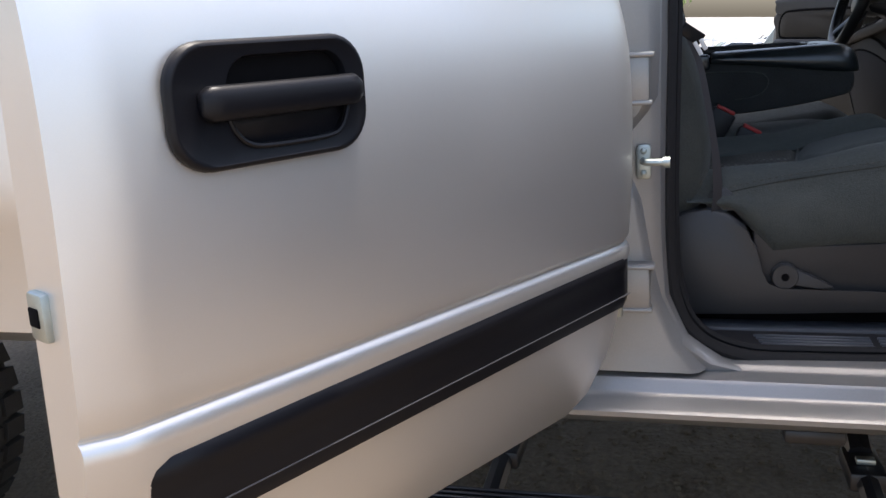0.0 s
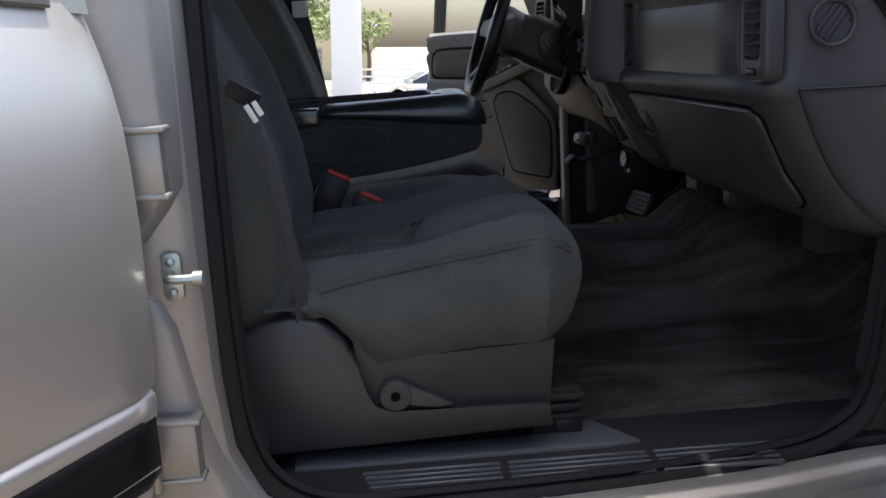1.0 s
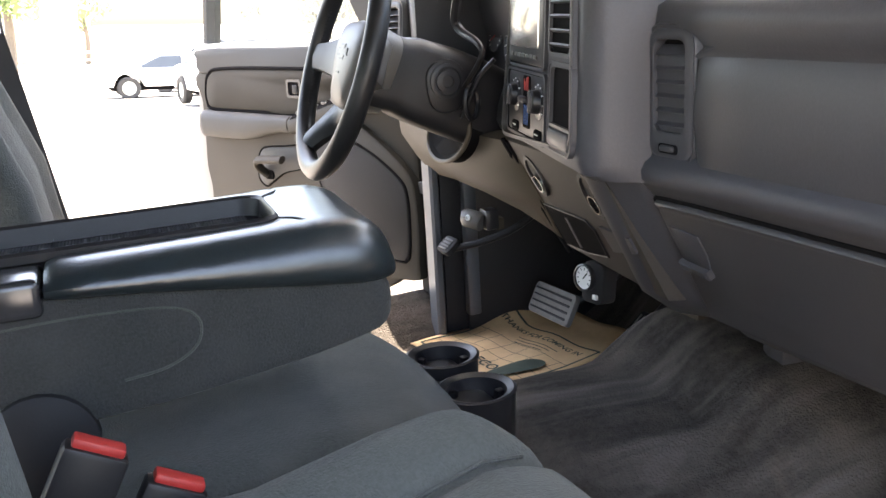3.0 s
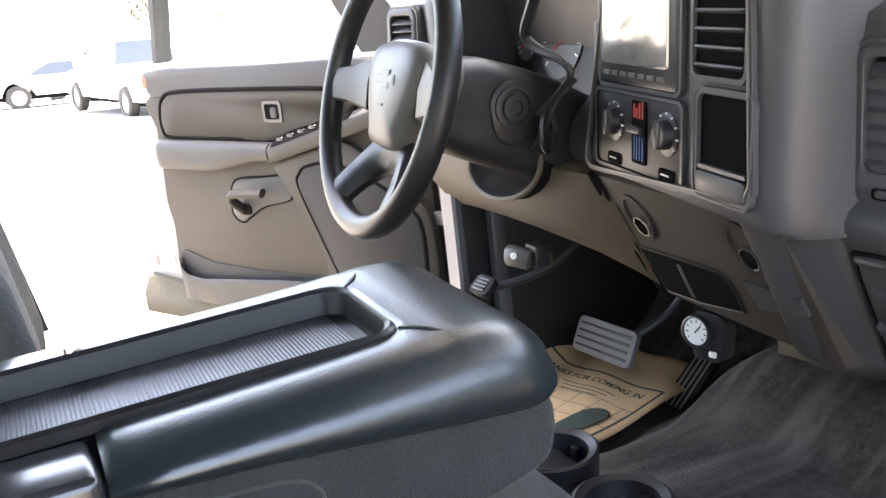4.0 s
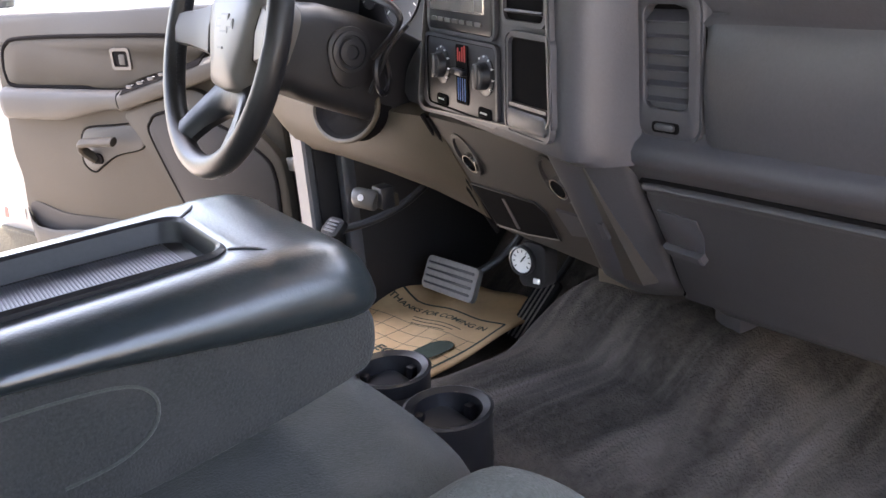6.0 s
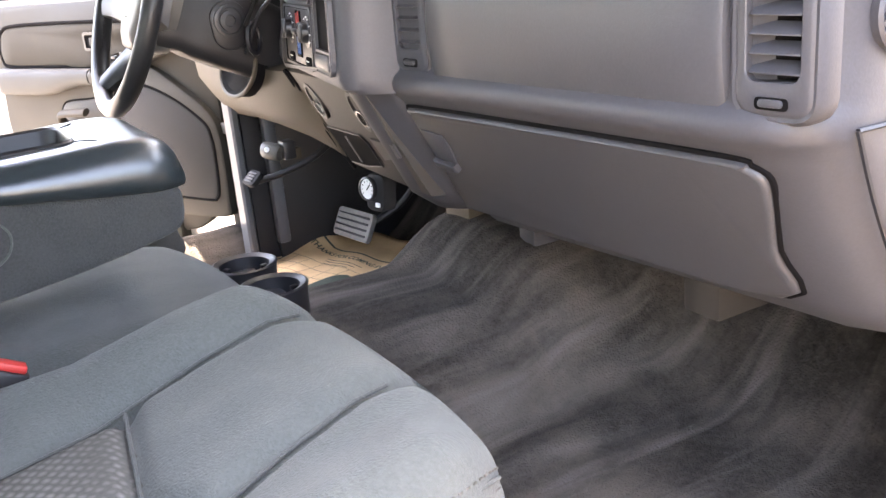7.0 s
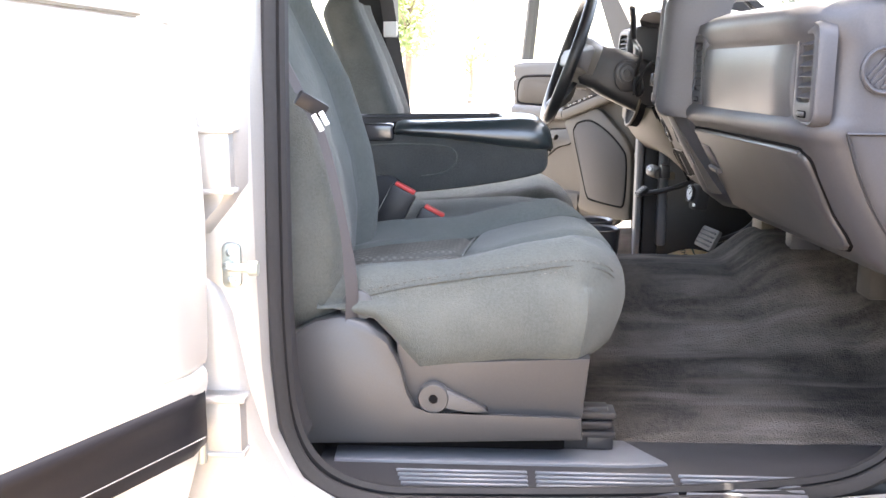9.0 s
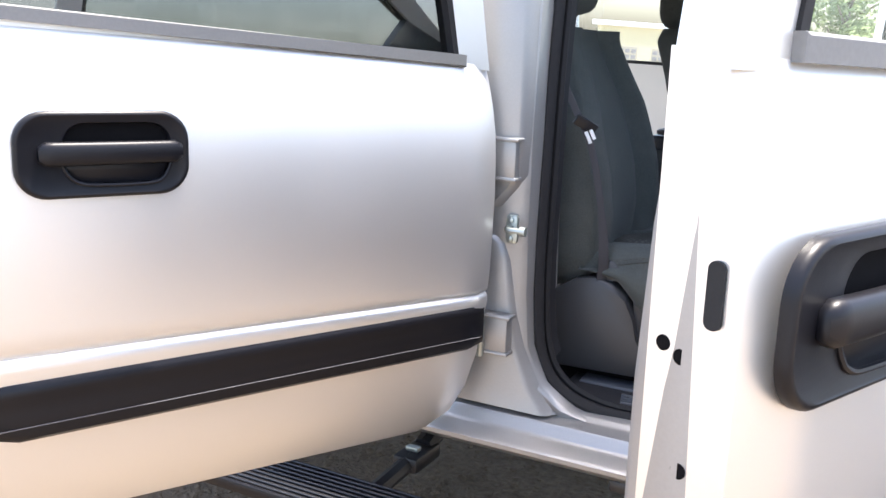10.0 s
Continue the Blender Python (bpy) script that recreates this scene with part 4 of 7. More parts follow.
    loft(bm, [[f @ Vector((s, top(s) + dz, w)) for dz, w in ((-0.045, -0.012), (-0.046, 0.020), (-0.041, 0.025), (-0.014, 0.028), (-0.008, 0.025), (0.002, 0.010), (0.002, -0.012))] for s in (0.553, 0.548, 0.45, 0.30, 0.18, 0.14)])
    ar = part("switch_bar", bm, "doorgrey", th, "grey front part of the armrest", sharp=50)
    bm = B()
    loft(bm, [[f @ Vector((s, top(s) + dz, w)) for dz, w in ((-0.010, 0.022), (-0.009, 0.028), (0.004, 0.0125), (0.002, 0.006))] for s in (0.538, 0.53, 0.40, 0.30, 0.24)])
    sw = part("switch_panel", bm, "void", ar, "black window switch panel")
    for k in range(5):
        bm = B()
        s = 0.505 - k * 0.042
        box(bm, s - 0.012, s + 0.012, top(s) - 0.003, top(s) + 0.005, 0.014, 0.021, 0.002, m=f)
        part("window_switch", bm, "black", sw)
        # white sliver: a painted glint on the switch edge
        bm = B()
        box(bm, s - 0.011, s - 0.008, top(s) + 0.0052, top(s) + 0.0062, 0.015, 0.020, 0, m=f)
        part("switch_glint", bm, "white", sw)
    # lock switch in a square recess
    lc = (0.534, 1.216)
    bm = B()
    ringplate(bm, [(u + lc[0], v + lc[1]) for u, v in rrect(0.072, 0.050, 0.009)], [(u + lc[0], v + lc[1]) for u, v in rrect(0.054, 0.036, 0.006)], 0.0, 0.0075, f)
    lp = part("lock_plate", bm, "black", th)
    # near-black plate, the recess's shade put into its colour
    bm = B()
    plate(bm, [(u + lc[0], v + lc[1]) for u, v in rrect(0.060, 0.042, 0.006)], -0.002, 0.0045, f)
    part("lock_recess", bm, "void", lp)
    bm = B()
    plate(bm, [(u + lc[0] - 0.004, v + lc[1] - 0.002) for u, v in rrect(0.024, 0.024, 0.004)], 0.004, 0.007, f, 0.002)
    part("lock_slider", bm, "doorgrey", lp)
    # release lever in its dished plate
    pg = [(0.777, 0.990), (0.765, 1.025), (0.731, 1.045), (0.63, 1.053), (0.545, 1.058), (0.518, 1.035), (0.535, 1.003), (0.637, 0.982), (0.70, 0.955), (0.744, 0.937), (0.778, 0.955)]
    bm = B()
    plate(bm, smooth2(pg, 5), -0.008, -0.004, f, 0.003)
    pl = part("lever_plate", bm, "doorgrey", th, "grey lever plate")
    bm = B()
    tube(bm, [f @ Vector((0.65 + (u - 0.65) * 1.03, 1.0 + (v - 1.0) * 1.06, -0.0065)) for u, v in smooth2(pg, 5)], 0.0022, 5, loop=True)
    part("plate_groove", bm, "void", pl)
    # dark of the lever's hollow painted as a flat plate
    bm = B()
    plate(bm, [(u + 0.722, v + 0.970) for u, v in rrect(0.052, 0.026, 0.012)], -0.004, 0.0, f)
    part("lever_recess", bm, "void", pl)
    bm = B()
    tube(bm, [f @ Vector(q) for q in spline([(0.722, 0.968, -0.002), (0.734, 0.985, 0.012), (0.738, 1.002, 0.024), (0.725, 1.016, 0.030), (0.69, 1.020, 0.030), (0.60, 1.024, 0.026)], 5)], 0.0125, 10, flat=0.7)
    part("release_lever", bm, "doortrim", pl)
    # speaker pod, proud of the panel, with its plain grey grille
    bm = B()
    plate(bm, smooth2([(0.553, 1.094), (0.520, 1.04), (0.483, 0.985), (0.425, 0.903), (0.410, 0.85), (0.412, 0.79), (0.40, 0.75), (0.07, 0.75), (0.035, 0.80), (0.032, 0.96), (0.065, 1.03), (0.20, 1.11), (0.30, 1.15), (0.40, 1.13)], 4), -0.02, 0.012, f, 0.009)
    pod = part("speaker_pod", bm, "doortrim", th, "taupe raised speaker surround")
    gl = smooth2([(0.455, 1.072), (0.425, 1.089), (0.33, 1.098), (0.20, 1.062), (0.09, 1.005), (0.066, 0.965), (0.064, 0.90), (0.070, 0.83), (0.085, 0.806), (0.12, 0.80), (0.31, 0.803), (0.345, 0.815), (0.363, 0.840), (0.415, 0.937), (0.466, 1.042)], 5)
    bm = B()
    plate(bm, gl, 0.008, 0.0155, f, 0.003)
    part("speaker_grille", bm, "grille", pod, "plain dark grey speaker grille")
    bm = B()
    tube(bm, [f @ Vector((0.26 + (u - 0.26) * 1.022, 0.95 + (v - 0.95) * 1.024, 0.0122)) for u, v in gl], 0.0035, 6, loop=True)
    part("grille_groove", bm, "void", pod)
    # map pocket: a long lip below a dark mouth that widens to the rear
    lipz = lambda s: table1(((0.46, 0.809), (0.60, 0.800), (0.80, 0.783), (0.95, 0.769), (1.03, 0.775), (1.065, 0.800), (1.08, 0.83)), s)
    bm = B()
    plate(bm, smooth2([(0.45, 0.818), (0.60, 0.812), (0.75, 0.811), (0.90, 0.812), (0.96, 0.822), (1.02, 0.834), (1.058, 0.834), (1.074, 0.812), (1.05, 0.775), (0.94, 0.76), (0.60, 0.785), (0.45, 0.802)], 4), -0.010, -0.0055, f)
    part("pocket_mouth", bm, "doordark", th)
    bm = B()
    rows = []
    for i in range(25):
        q = i / 24
        s = lerp(0.45, 1.078, q)
        e = sstep(0, 0.12, q) * sstep(0, 0.05, 1 - q)
        zt = lipz(s)
        rows.append([f @ Vector((s, 0.69, -0.01)), f @ Vector((s, 0.70, 0.012 * e)), f @ Vector((s, zt - 0.03, 0.016 * e)), f @ Vector((s, zt - 0.006, 0.018 * e)), f @ Vector((s, zt, 0.014 * e)), f @ Vector((s, zt - 0.004, 0.009 * e)), f @ Vector((s, zt - 0.03, 0.002 * e - 0.007))])
    loft(bm, rows)
    part("map_pocket", bm, "doorgrey", th, "grey map pocket", sharp=60)
    bm = B()
    plate(bm, [(0.28, 0.645), (1.30, 0.63), (1.30, 0.69), (1.25, 0.752), (0.90, 0.728), (0.28, 0.72)], -0.05, 0.006, f, 0.008)
    part("carpet_strip", bm, "tancarpet", th, "worn tan carpet strip along the bottom")
    bm = B()
    plate(bm, [(1.125, 0.778), (1.222, 0.778), (1.212, 0.808), (1.12, 0.808)], -0.018, -0.012, f, 0.001)
    lb = part("reflector_label", bm, "white", th, "white and red reflector label")
    bm = B()
    plate(bm, [(1.204, 0.778), (1.222, 0.778), (1.212, 0.808), (1.196, 0.808)], -0.0119, -0.0105, f)
    part("label_stripe", bm, "red", lb)


driver_door()


# ---- floor and footwells ----
def sill_plate():
    th = root("sill_plate", "grey plastic door sill plate with moulded ribs", "sill plate", (0.5, 0.3, 0.60))
    bm = B()
    loft(bm, [[Vector((x, y, z)) for y, z in ((0.205, 0.598), (0.212, 0.611), (0.30, 0.614), (0.305, 0.617), (0.40, 0.621), (0.44, 0.615), (0.44, 0.50), (0.21, 0.50))] for x in (0.075, 0.10, 0.55)] + [[Vector((x, y + (0.44 - y) * 0.36 * sstep(0.55, 1.02, x), z)) for y, z in ((0.205, 0.598), (0.212, 0.611), (0.30, 0.614), (0.305, 0.617), (0.40, 0.621), (0.44, 0.615), (0.44, 0.50), (0.21, 0.50))] for x in (0.65, 0.75, 0.85, 0.95, 1.05, 1.15)])
    part("cover", bm, ["silld"], th)
    bm = B()
    plate(bm, [(0.10, 0.315), (0.60, 0.315), (0.66, 0.325), (0.60, 0.42), (0.10, 0.42), (0.095, 0.40)], 0.600, 0.6235, Matrix.Identity(4), 0.004)
    part("upper_step", bm, "sillp", th, "smooth blue-grey upper step")
    # ribs pale on a near-black cover: light on one plastic put into colour
    for x0, x1 in ((0.208, 0.425), (0.438, 0.660), (0.672, 0.86)):
        for k in range(5):
            y = 0.228 + 0.0155 * k
            bm = B()
            box(bm, x0 + 0.004 * (4 - k) * (x0 < 0.3), x1, y, y + 0.006, 0.609, 0.6165 + 0.0004 * k, 0.0018, 1)
            part("rib", bm, "sillp", th)


sill_plate()


def floor_z(x, y):
    z = 0.622 - 0.020 * sstep(0.55, 0.42, y)
    hump = math.exp(-((y - 1.185) / 0.27) ** 4)
    z += (0.158 + 0.075 * sstep(0.93, 1.06, x)) * hump * sstep(0.45, 0.62, x) + 0.06 * (1 - sstep(0.45, 0.62, x)) * math.exp(-((y - 1.14) / 0.24) ** 4)
    z += 0.30 * sstep(1.16, 1.55, x)
    if y > 1.85:
        z += 0.10 * sstep(1.88, 2.0, y)
    z += 0.007 * noise.noise(Vector((x * 4, y * 4, 1))) + 0.003 * noise.noise(Vector((x * 14, y * 14, 3)))
    # long creases on the flank of the hump, a slack fold at its foot
    z += 0.0045 * math.sin(y * 105 + 5 * noise.noise(Vector((x * 3, y * 3, 7)))) * math.exp(-((y - 1.0) / 0.15) ** 2) * sstep(0.66, 0.8, x) * (1 - sstep(1.1, 1.25, x))
    z += 0.012 * math.exp(-((y - 0.80 - 0.10 * (x - 0.9)) / 0.022) ** 2) * sstep(0.70, 0.82, x) * (1 - sstep(1.0, 1.15, x))
    return z


def carpet():
    bm = B()
    nx, ny = 90, 150
    g = [[bm.verts.new((lerp(0.10, 1.50, i / nx), lerp(0.405, 2.0, j / ny), floor_z(lerp(0.10, 1.50, i / nx), lerp(0.405, 2.0, j / ny)))) for i in range(nx + 1)] for j in range(ny + 1)]
    for a, b in zip(g, g[1:]):
        for i in range(nx):
            bm.faces.new((a[i], a[i + 1], b[i + 1], b[i]))
    me = B()
    th = root("floor_carpet", "worn dark grey floor carpet with dusty marks", "carpet", (0.8, 1.1, 0.5))
    me.free()
    ob = part("carpet_sheet", bm, "carpet", th)
    sm = ob.modifiers.new("thick", "SOLIDIFY")
    sm.thickness, sm.offset = 0.012, -1


carpet()


def firewall():
    th = root("footwell_walls", "dark footwell walls with grey kick panels", "footwell", (1.4, 1.1, 0.6))
    # firewall near-black: the footwell's darkness is put into its colour
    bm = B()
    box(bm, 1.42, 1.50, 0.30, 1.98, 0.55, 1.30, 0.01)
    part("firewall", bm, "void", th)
    bm = B()
    rows = []
    for z, x in ((0.60, 0.995), (0.64, 1.02), (0.70, 1.045), (0.85, 1.062), (0.97, 1.075), (1.05, 1.08)):
        rows.append([Vector((x, 0.315, z)), Vector((x + 0.004, 0.335, z)), Vector((x + 0.05, 0.365, z)), Vector((1.44, 0.40, z)), Vector((1.44, 0.31, z))])
    loft(bm, rows)
    part("kick_panel", bm, "base", th, "grey plastic kick panel")
    # driver's side in black, standing in for the dark of the footwell
    bm = B()
    box(bm, 0.912, 1.44, 1.885, 1.985, 0.55, 1.10, 0.01)
    part("kick_panel", bm, "black", th)
    bm = B()
    loft(bm, [[Vector((0.832 + dx, y, z)) for dx, y in ((0.004, 1.884), (0.009, 1.878), (0.020, 1.878), (0.025, 1.884), (0.025, 1.93), (0.004, 1.93))] for z in (0.58, 0.62, 0.80, 1.0, 1.12)])
    part("sill_edge", bm, "sillp", th, "pale painted edge of the door opening")
    bm = B()
    box(bm, 0.862, 0.93, 1.895, 1.93, 0.56, 1.12, 0.008)
    part("kick_panel", bm, "silld", th, "dark kick panel beside the pedals")
    # heater duct boxes seen under the dash
    bm = B()
    box(bm, 1.05, 1.12, 1.215, 1.30, 0.72, 0.955, 0.004)
    part("heater_box", bm, "tan", th, "taupe heater housing")
    bm = B()
    box(bm, 1.10, 1.24, 0.655, 0.725, 0.825, 0.95, 0.008)
    part("heater_box", bm, "lowpanel", th)
    bm = B()
    box(bm, 1.07, 1.14, 1.04, 1.085, 0.70, 0.955, 0.004)
    part("heater_box", bm, "dash", th)


firewall()


# ---- seats ----
def cushion_mesh(bm, x0, x1, y0, y1, ztop, zbot, nose, seams, nx=54, ny=44, tuck=0.05):
    """A padded cushion: top grid with seams pressed in, a rounded nose, walls rolled under. ztop(x, y) and zbot(x) give heights."""
    def push(x, y):
        return -sum(dp * math.exp(-(fn(x, y) / w) ** 2) for fn, w, dp in seams)

    ym, hw = (y0 + y1) / 2, (y1 - y0) / 2
    rows = []
    for i in range(nx + 1):
        t = i / nx
        r = []
        for j in range(ny + 1):
            s = j / ny
            # denser towards the rims
            y = ym + hw * math.sin((s - 0.5) * math.pi * 0.9) / math.sin(0.45 * math.pi)
            v = abs(y - ym) / hw
            tt = math.sin(t * math.pi * 0.47) / math.sin(0.47 * math.pi)
            xe = x1 - 0.075 * v ** 5 - 0.010 * v ** 2
            x = lerp(x0, xe, tt)
            y = ym + (y - ym) * (1 - 0.10 * sstep(x1 - 0.15, x1, x) ** 2)
            ey = (1 - v) * hw
            e = 1 - (1 - min(1, ey / nose)) ** 2
            e2 = 1 - (1 - min(1, (xe - x) / (nose * 1.5))) ** 2
            drop = 0.050 * (1 - math.sqrt(max(0.0, e))) + 0.060 * (1 - math.sqrt(max(0.0, e2)))
            r.append(Vector((x, y, ztop(x, y) + push(x, y) - min(drop, 0.075))))
        rows.append(r)
    verts = [[bm.verts.new(p) for p in r] for r in rows]
    faces = {}
    for i in range(nx):
        for j in range(ny):
            faces[i, j] = bm.faces.new((verts[i][j], verts[i + 1][j], verts[i + 1][j + 1], verts[i][j + 1]))
    rim = [(i, 0) for i in range(nx + 1)] + [(nx, j) for j in range(1, ny + 1)] + [(i, ny) for i in range(nx - 1, -1, -1)] + [(0, j) for j in range(ny - 1, 0, -1)]
    prev = [verts[i][j] for i, j in rim]
    for t, out, back in ((0.10, 0.008, 0.004), (0.25, 0.014, 0.004), (0.5, 0.016, -0.008), (0.75, 0.010, -0.028), (0.93, 0.0, -0.044), (1.0, -0.014, -0.058)):
        ring = []
        for i, j in rim:
            p = rows[i][j]
            fr = sstep(x1 - 0.16, x1 - 0.03, p.x)
            fy = -1.0 if j == 0 else (1.0 if j == ny else 0.0)
            if j not in (0, ny) and i == nx:
                fy = (p.y - ym) / hw * 0.5
            ring.append(bm.verts.new((p.x + fr * back * tuck / 0.05 + (-0.3 * out if i == 0 else 0), p.y + fy * out, lerp(p.z, zbot(p.x), t))))
        n = len(ring)
        for a in range(n):
            b = (a + 1) % n
            bm.faces.new((prev[a], prev[b], ring[b], ring[a]))
        prev = ring
    bm.faces.new(prev)
    return faces, rows


def passenger_seat():
    th = root("passenger_seat", "grey velour front passenger seat on a plastic base", "seat", (0.3, 0.56, 0.50))
    Y0, Y1 = 0.335, 0.86

    def ztop(x, y):
        base = table1([(0.05, 0.90), (0.15, 0.915), (0.3, 0.925), (0.42, 0.955), (0.50, 0.968), (0.56, 0.965), (0.61, 0.945)], x)
        v = (y - 0.5975) / 0.2625
        bol = (0.030 if v < 0 else 0.036) * sstep(0.45, 0.9, abs(v)) * (1 - sstep(0.48, 0.62, x) * 0.7)
        dome = 0.012 * math.cos(v * 1.6)
        return base + bol + dome

    zbot = lambda x: table1([(0.10, 0.88), (0.17, 0.86), (0.245, 0.772), (0.40, 0.79), (0.53, 0.788), (0.60, 0.795)], x)
    # seams: two long ones inside the bolsters, a forked cross seam, a rim seam near the outer edge
    yi = lambda x: table1([(0.08, 0.665), (0.33, 0.728), (0.50, 0.755), (0.62, 0.76)], x)
    yo = lambda x: table1([(0.08, 0.405), (0.345, 0.482), (0.56, 0.545), (0.62, 0.56)], x)
    fork = lambda y: table1([(0.48, 0.350), (0.535, 0.308), (0.55, 0.306), (0.73, 0.331)], y)
    seams = [
        (lambda x, y: (y - yi(x)) if x < 0.585 else 1.0, 0.016, 0.020),
        (lambda x, y: (y - yo(x)) if x < 0.585 else 1.0, 0.016, 0.020),
        (lambda x, y: (x - fork(y)) if yo(x) < y < yi(x) else 1.0, 0.013, 0.016),
        (lambda x, y: (y - lerp(0.505, 0.545, x / 0.306)) if x < 0.306 else 1.0, 0.013, 0.016),
    ]
    bm = B()
    faces, _ = cushion_mesh(bm, 0.08, 0.604, Y0, Y1, ztop, zbot, 0.06, seams, 96, 84, 0.022)
    for (i, j), fc in faces.items():
        c = fc.calc_center_median()
        if yo(c.x) < c.y < yi(c.x) and c.x < fork(c.y):
            fc.material_index = 1
    cu = part("cushion", bm, ["cloth", "weave"], th, "grey velour cushion with a woven insert", sharp=120)
    # seam cords, laid in the grooves
    hgt = lambda x, y: ztop(x, y) - 0.0105
    for pts in ([(x, yi(x)) for x in [0.12 + 0.02 * k for k in range(22)]], [(x, yo(x)) for x in [0.12 + 0.02 * k for k in range(22)]], [(fork(y), y) for y in [0.485 + 0.024 * k for k in range(11)]], [(x, lerp(0.505, 0.545, x / 0.306)) for x in [0.12 + 0.0186 * k for k in range(11)]]):
        bm = B()
        tube(bm, [Vector((x, y, hgt(x, y) - 0.0012)) for x, y in pts], 0.0022, 6)
        part("seam_cord", bm, "clothdk", cu)
    # sewn seam with double top stitching along the outer edge
    edge = spline([(0.16, 0.3365, 0.902), (0.244, 0.3385, 0.920), (0.336, 0.3395, 0.934), (0.419, 0.3370, 0.946), (0.482, 0.3395, 0.955), (0.543, 0.3695, 0.944), (0.569, 0.3985, 0.924)], 14)
    bm = B()
    tube(bm, edge, 0.0021, 6)
    part("seam_cord", bm, "clothdk", cu)
    for dz in (0.009, -0.009):
        for k in range(0, len(edge) - 1):
            if k % 2 == 0:
                bm = B()
                out = Vector((0, -0.0006 if dz < 0 else 0.0008, dz))
                tube(bm, [edge[k] + out, edge[k].lerp(edge[k + 1], 0.9) + out], 0.0012, 4)
                part("stitch", bm, "weave", cu)

    # backrest: sections stacked up the back, each a rounded outline
    def back_sections(y0, y1, front, thick, z0, z1, n=34):
        rings = []
        for i in range(n + 1):
            t = i / n
            z = lerp(z0, z1, t)
            e = sstep(0, 0.07, t) ** 0.6 * (1 - sstep(0.90, 1.0, t) ** 2.2 * 0.62)
            xf = front(z)
            w = (y1 - y0) / 2 * (0.90 + 0.10 * math.sin(math.pi * min(1, t * 1.15 + 0.05)) - 0.16 * sstep(0.55, 1.0, t)) * (0.86 + 0.14 * e)
            th_ = thick * (0.55 + 0.45 * e) * (1 - 0.35 * t)
            yc = (y0 + y1) / 2
            ring = []
            m = 72
            for k in range(m):
                a = 2 * math.pi * k / m
                c, s = math.cos(a), math.sin(a)
                px = math.copysign(abs(c) ** 0.55, c)
                py = math.copysign(abs(s) ** 0.55, s)
                x = xf - th_ / 2 + px * th_ / 2
                yy = yc + py * w
                if c > 0.2:
                    v = (yy - yc) / w
                    x += 0.034 * sstep(0.40, 0.75, abs(v)) - 0.014 * math.exp(-((abs(v) - 0.50) / 0.05) ** 2) - 0.012 * math.cos(v * 1.5)
                ring.append(Vector((x, yy, z)))
            rings.append(ring)
        return rings

    front = lambda z: table1([(0.80, 0.066), (0.90, 0.098), (1.0, 0.106), (1.1, 0.092), (1.25, 0.048), (1.40, -0.022)], z)
    bm = B()
    loft(bm, back_sections(0.315, 0.845, front, 0.17, 0.83, 1.425))
    part("backrest", bm, "cloth", th, "grey velour backrest", sharp=70)
    bm = B()
    tube(bm, [(front(z) + 0.004, 0.43 + 0.015 * math.sin(z * 3), z) for z in [0.92 + 0.05 * k for k in range(9)]], 0.003, 5)
    part("backrest_piping", bm, "clothdk", th)
    # head restraint and posts
    bm = B()
    rings = []
    for i in range(15):
        t = i / 14
        z = lerp(1.455, 1.64, t)
        e = math.sqrt(max(0.02, 1 - (2 * t - 1) ** 4))
        rings.append([Vector((-0.075 - 0.02 * t + 0.055 * e * math.copysign(abs(math.cos(a)) ** 0.7, math.cos(a)), 0.56 + 0.125 * e * math.copysign(abs(math.sin(a)) ** 0.6, math.sin(a)), z)) for a in [2 * math.pi * k / 24 for k in range(24)]])
    loft(bm, rings)
    part("head_restraint", bm, "clothdk", th, "dark grey cloth head restraint", sharp=70)
    for y in (0.51, 0.61):
        bm = B()
        tube(bm, [(-0.07, y, 1.38), (-0.075, y, 1.47)], 0.006, 8)
        part("post", bm, "chrome", th)

    # plastic side shield
    f = frame_of((0, 0.345, 0), (1, 0, 0), (0, 0, 1))
    bm = B()
    out = [(0.0, 0.645), (0.0, 0.82), (0.03, 0.835), (0.07, 0.862), (0.115, 0.871), (0.155, 0.862), (0.19, 0.835), (0.212, 0.79), (0.224, 0.74), (0.236, 0.715), (0.262, 0.703), (0.40, 0.700), (0.515, 0.697), (0.517, 0.662), (0.40, 0.658), (0.25, 0.652)]
    plate(bm, out, -0.05, 0.032, f, 0.012)
    part("side_shield", bm, "base", th, "grey plastic seat side shield")
    bm = B()
    plate(bm, [(0.215, 0.70), (0.517, 0.695), (0.527, 0.80), (0.30, 0.79), (0.24, 0.80), (0.205, 0.83)], -0.05, 0.010, f, 0.004)
    part("inner_shield", bm, "base", th)
    bm = B()
    plate(bm, smooth2([(0.12, 0.855), (0.17, 0.865), (0.20, 0.85), (0.212, 0.83), (0.19, 0.86), (0.16, 0.905), (0.13, 0.91), (0.115, 0.89)], 4), -0.05, 0.012, f, 0.006)
    part("belt_guide", bm, "base", th)
    # recline lever
    bm = B()
    lathe(bm, [(0.027, 0.0), (0.027, 0.012), (0.024, 0.016), (0.008, 0.016), (0.007, 0.012), (0.0065, 0.012)], f @ Matrix.Translation((0.268, 0.730, 0.010)), 24)
    lv = part("recline_lever", bm, "base", th, "grey recline lever")
    bm = B()
    plate(bm, smooth2([(0.28, 0.747), (0.31, 0.736), (0.35, 0.716), (0.358, 0.706), (0.33, 0.705), (0.29, 0.712), (0.278, 0.72)], 5), 0.010, 0.024, f, 0.005)
    part("lever_arm", bm, "base", lv)
    bm = B()
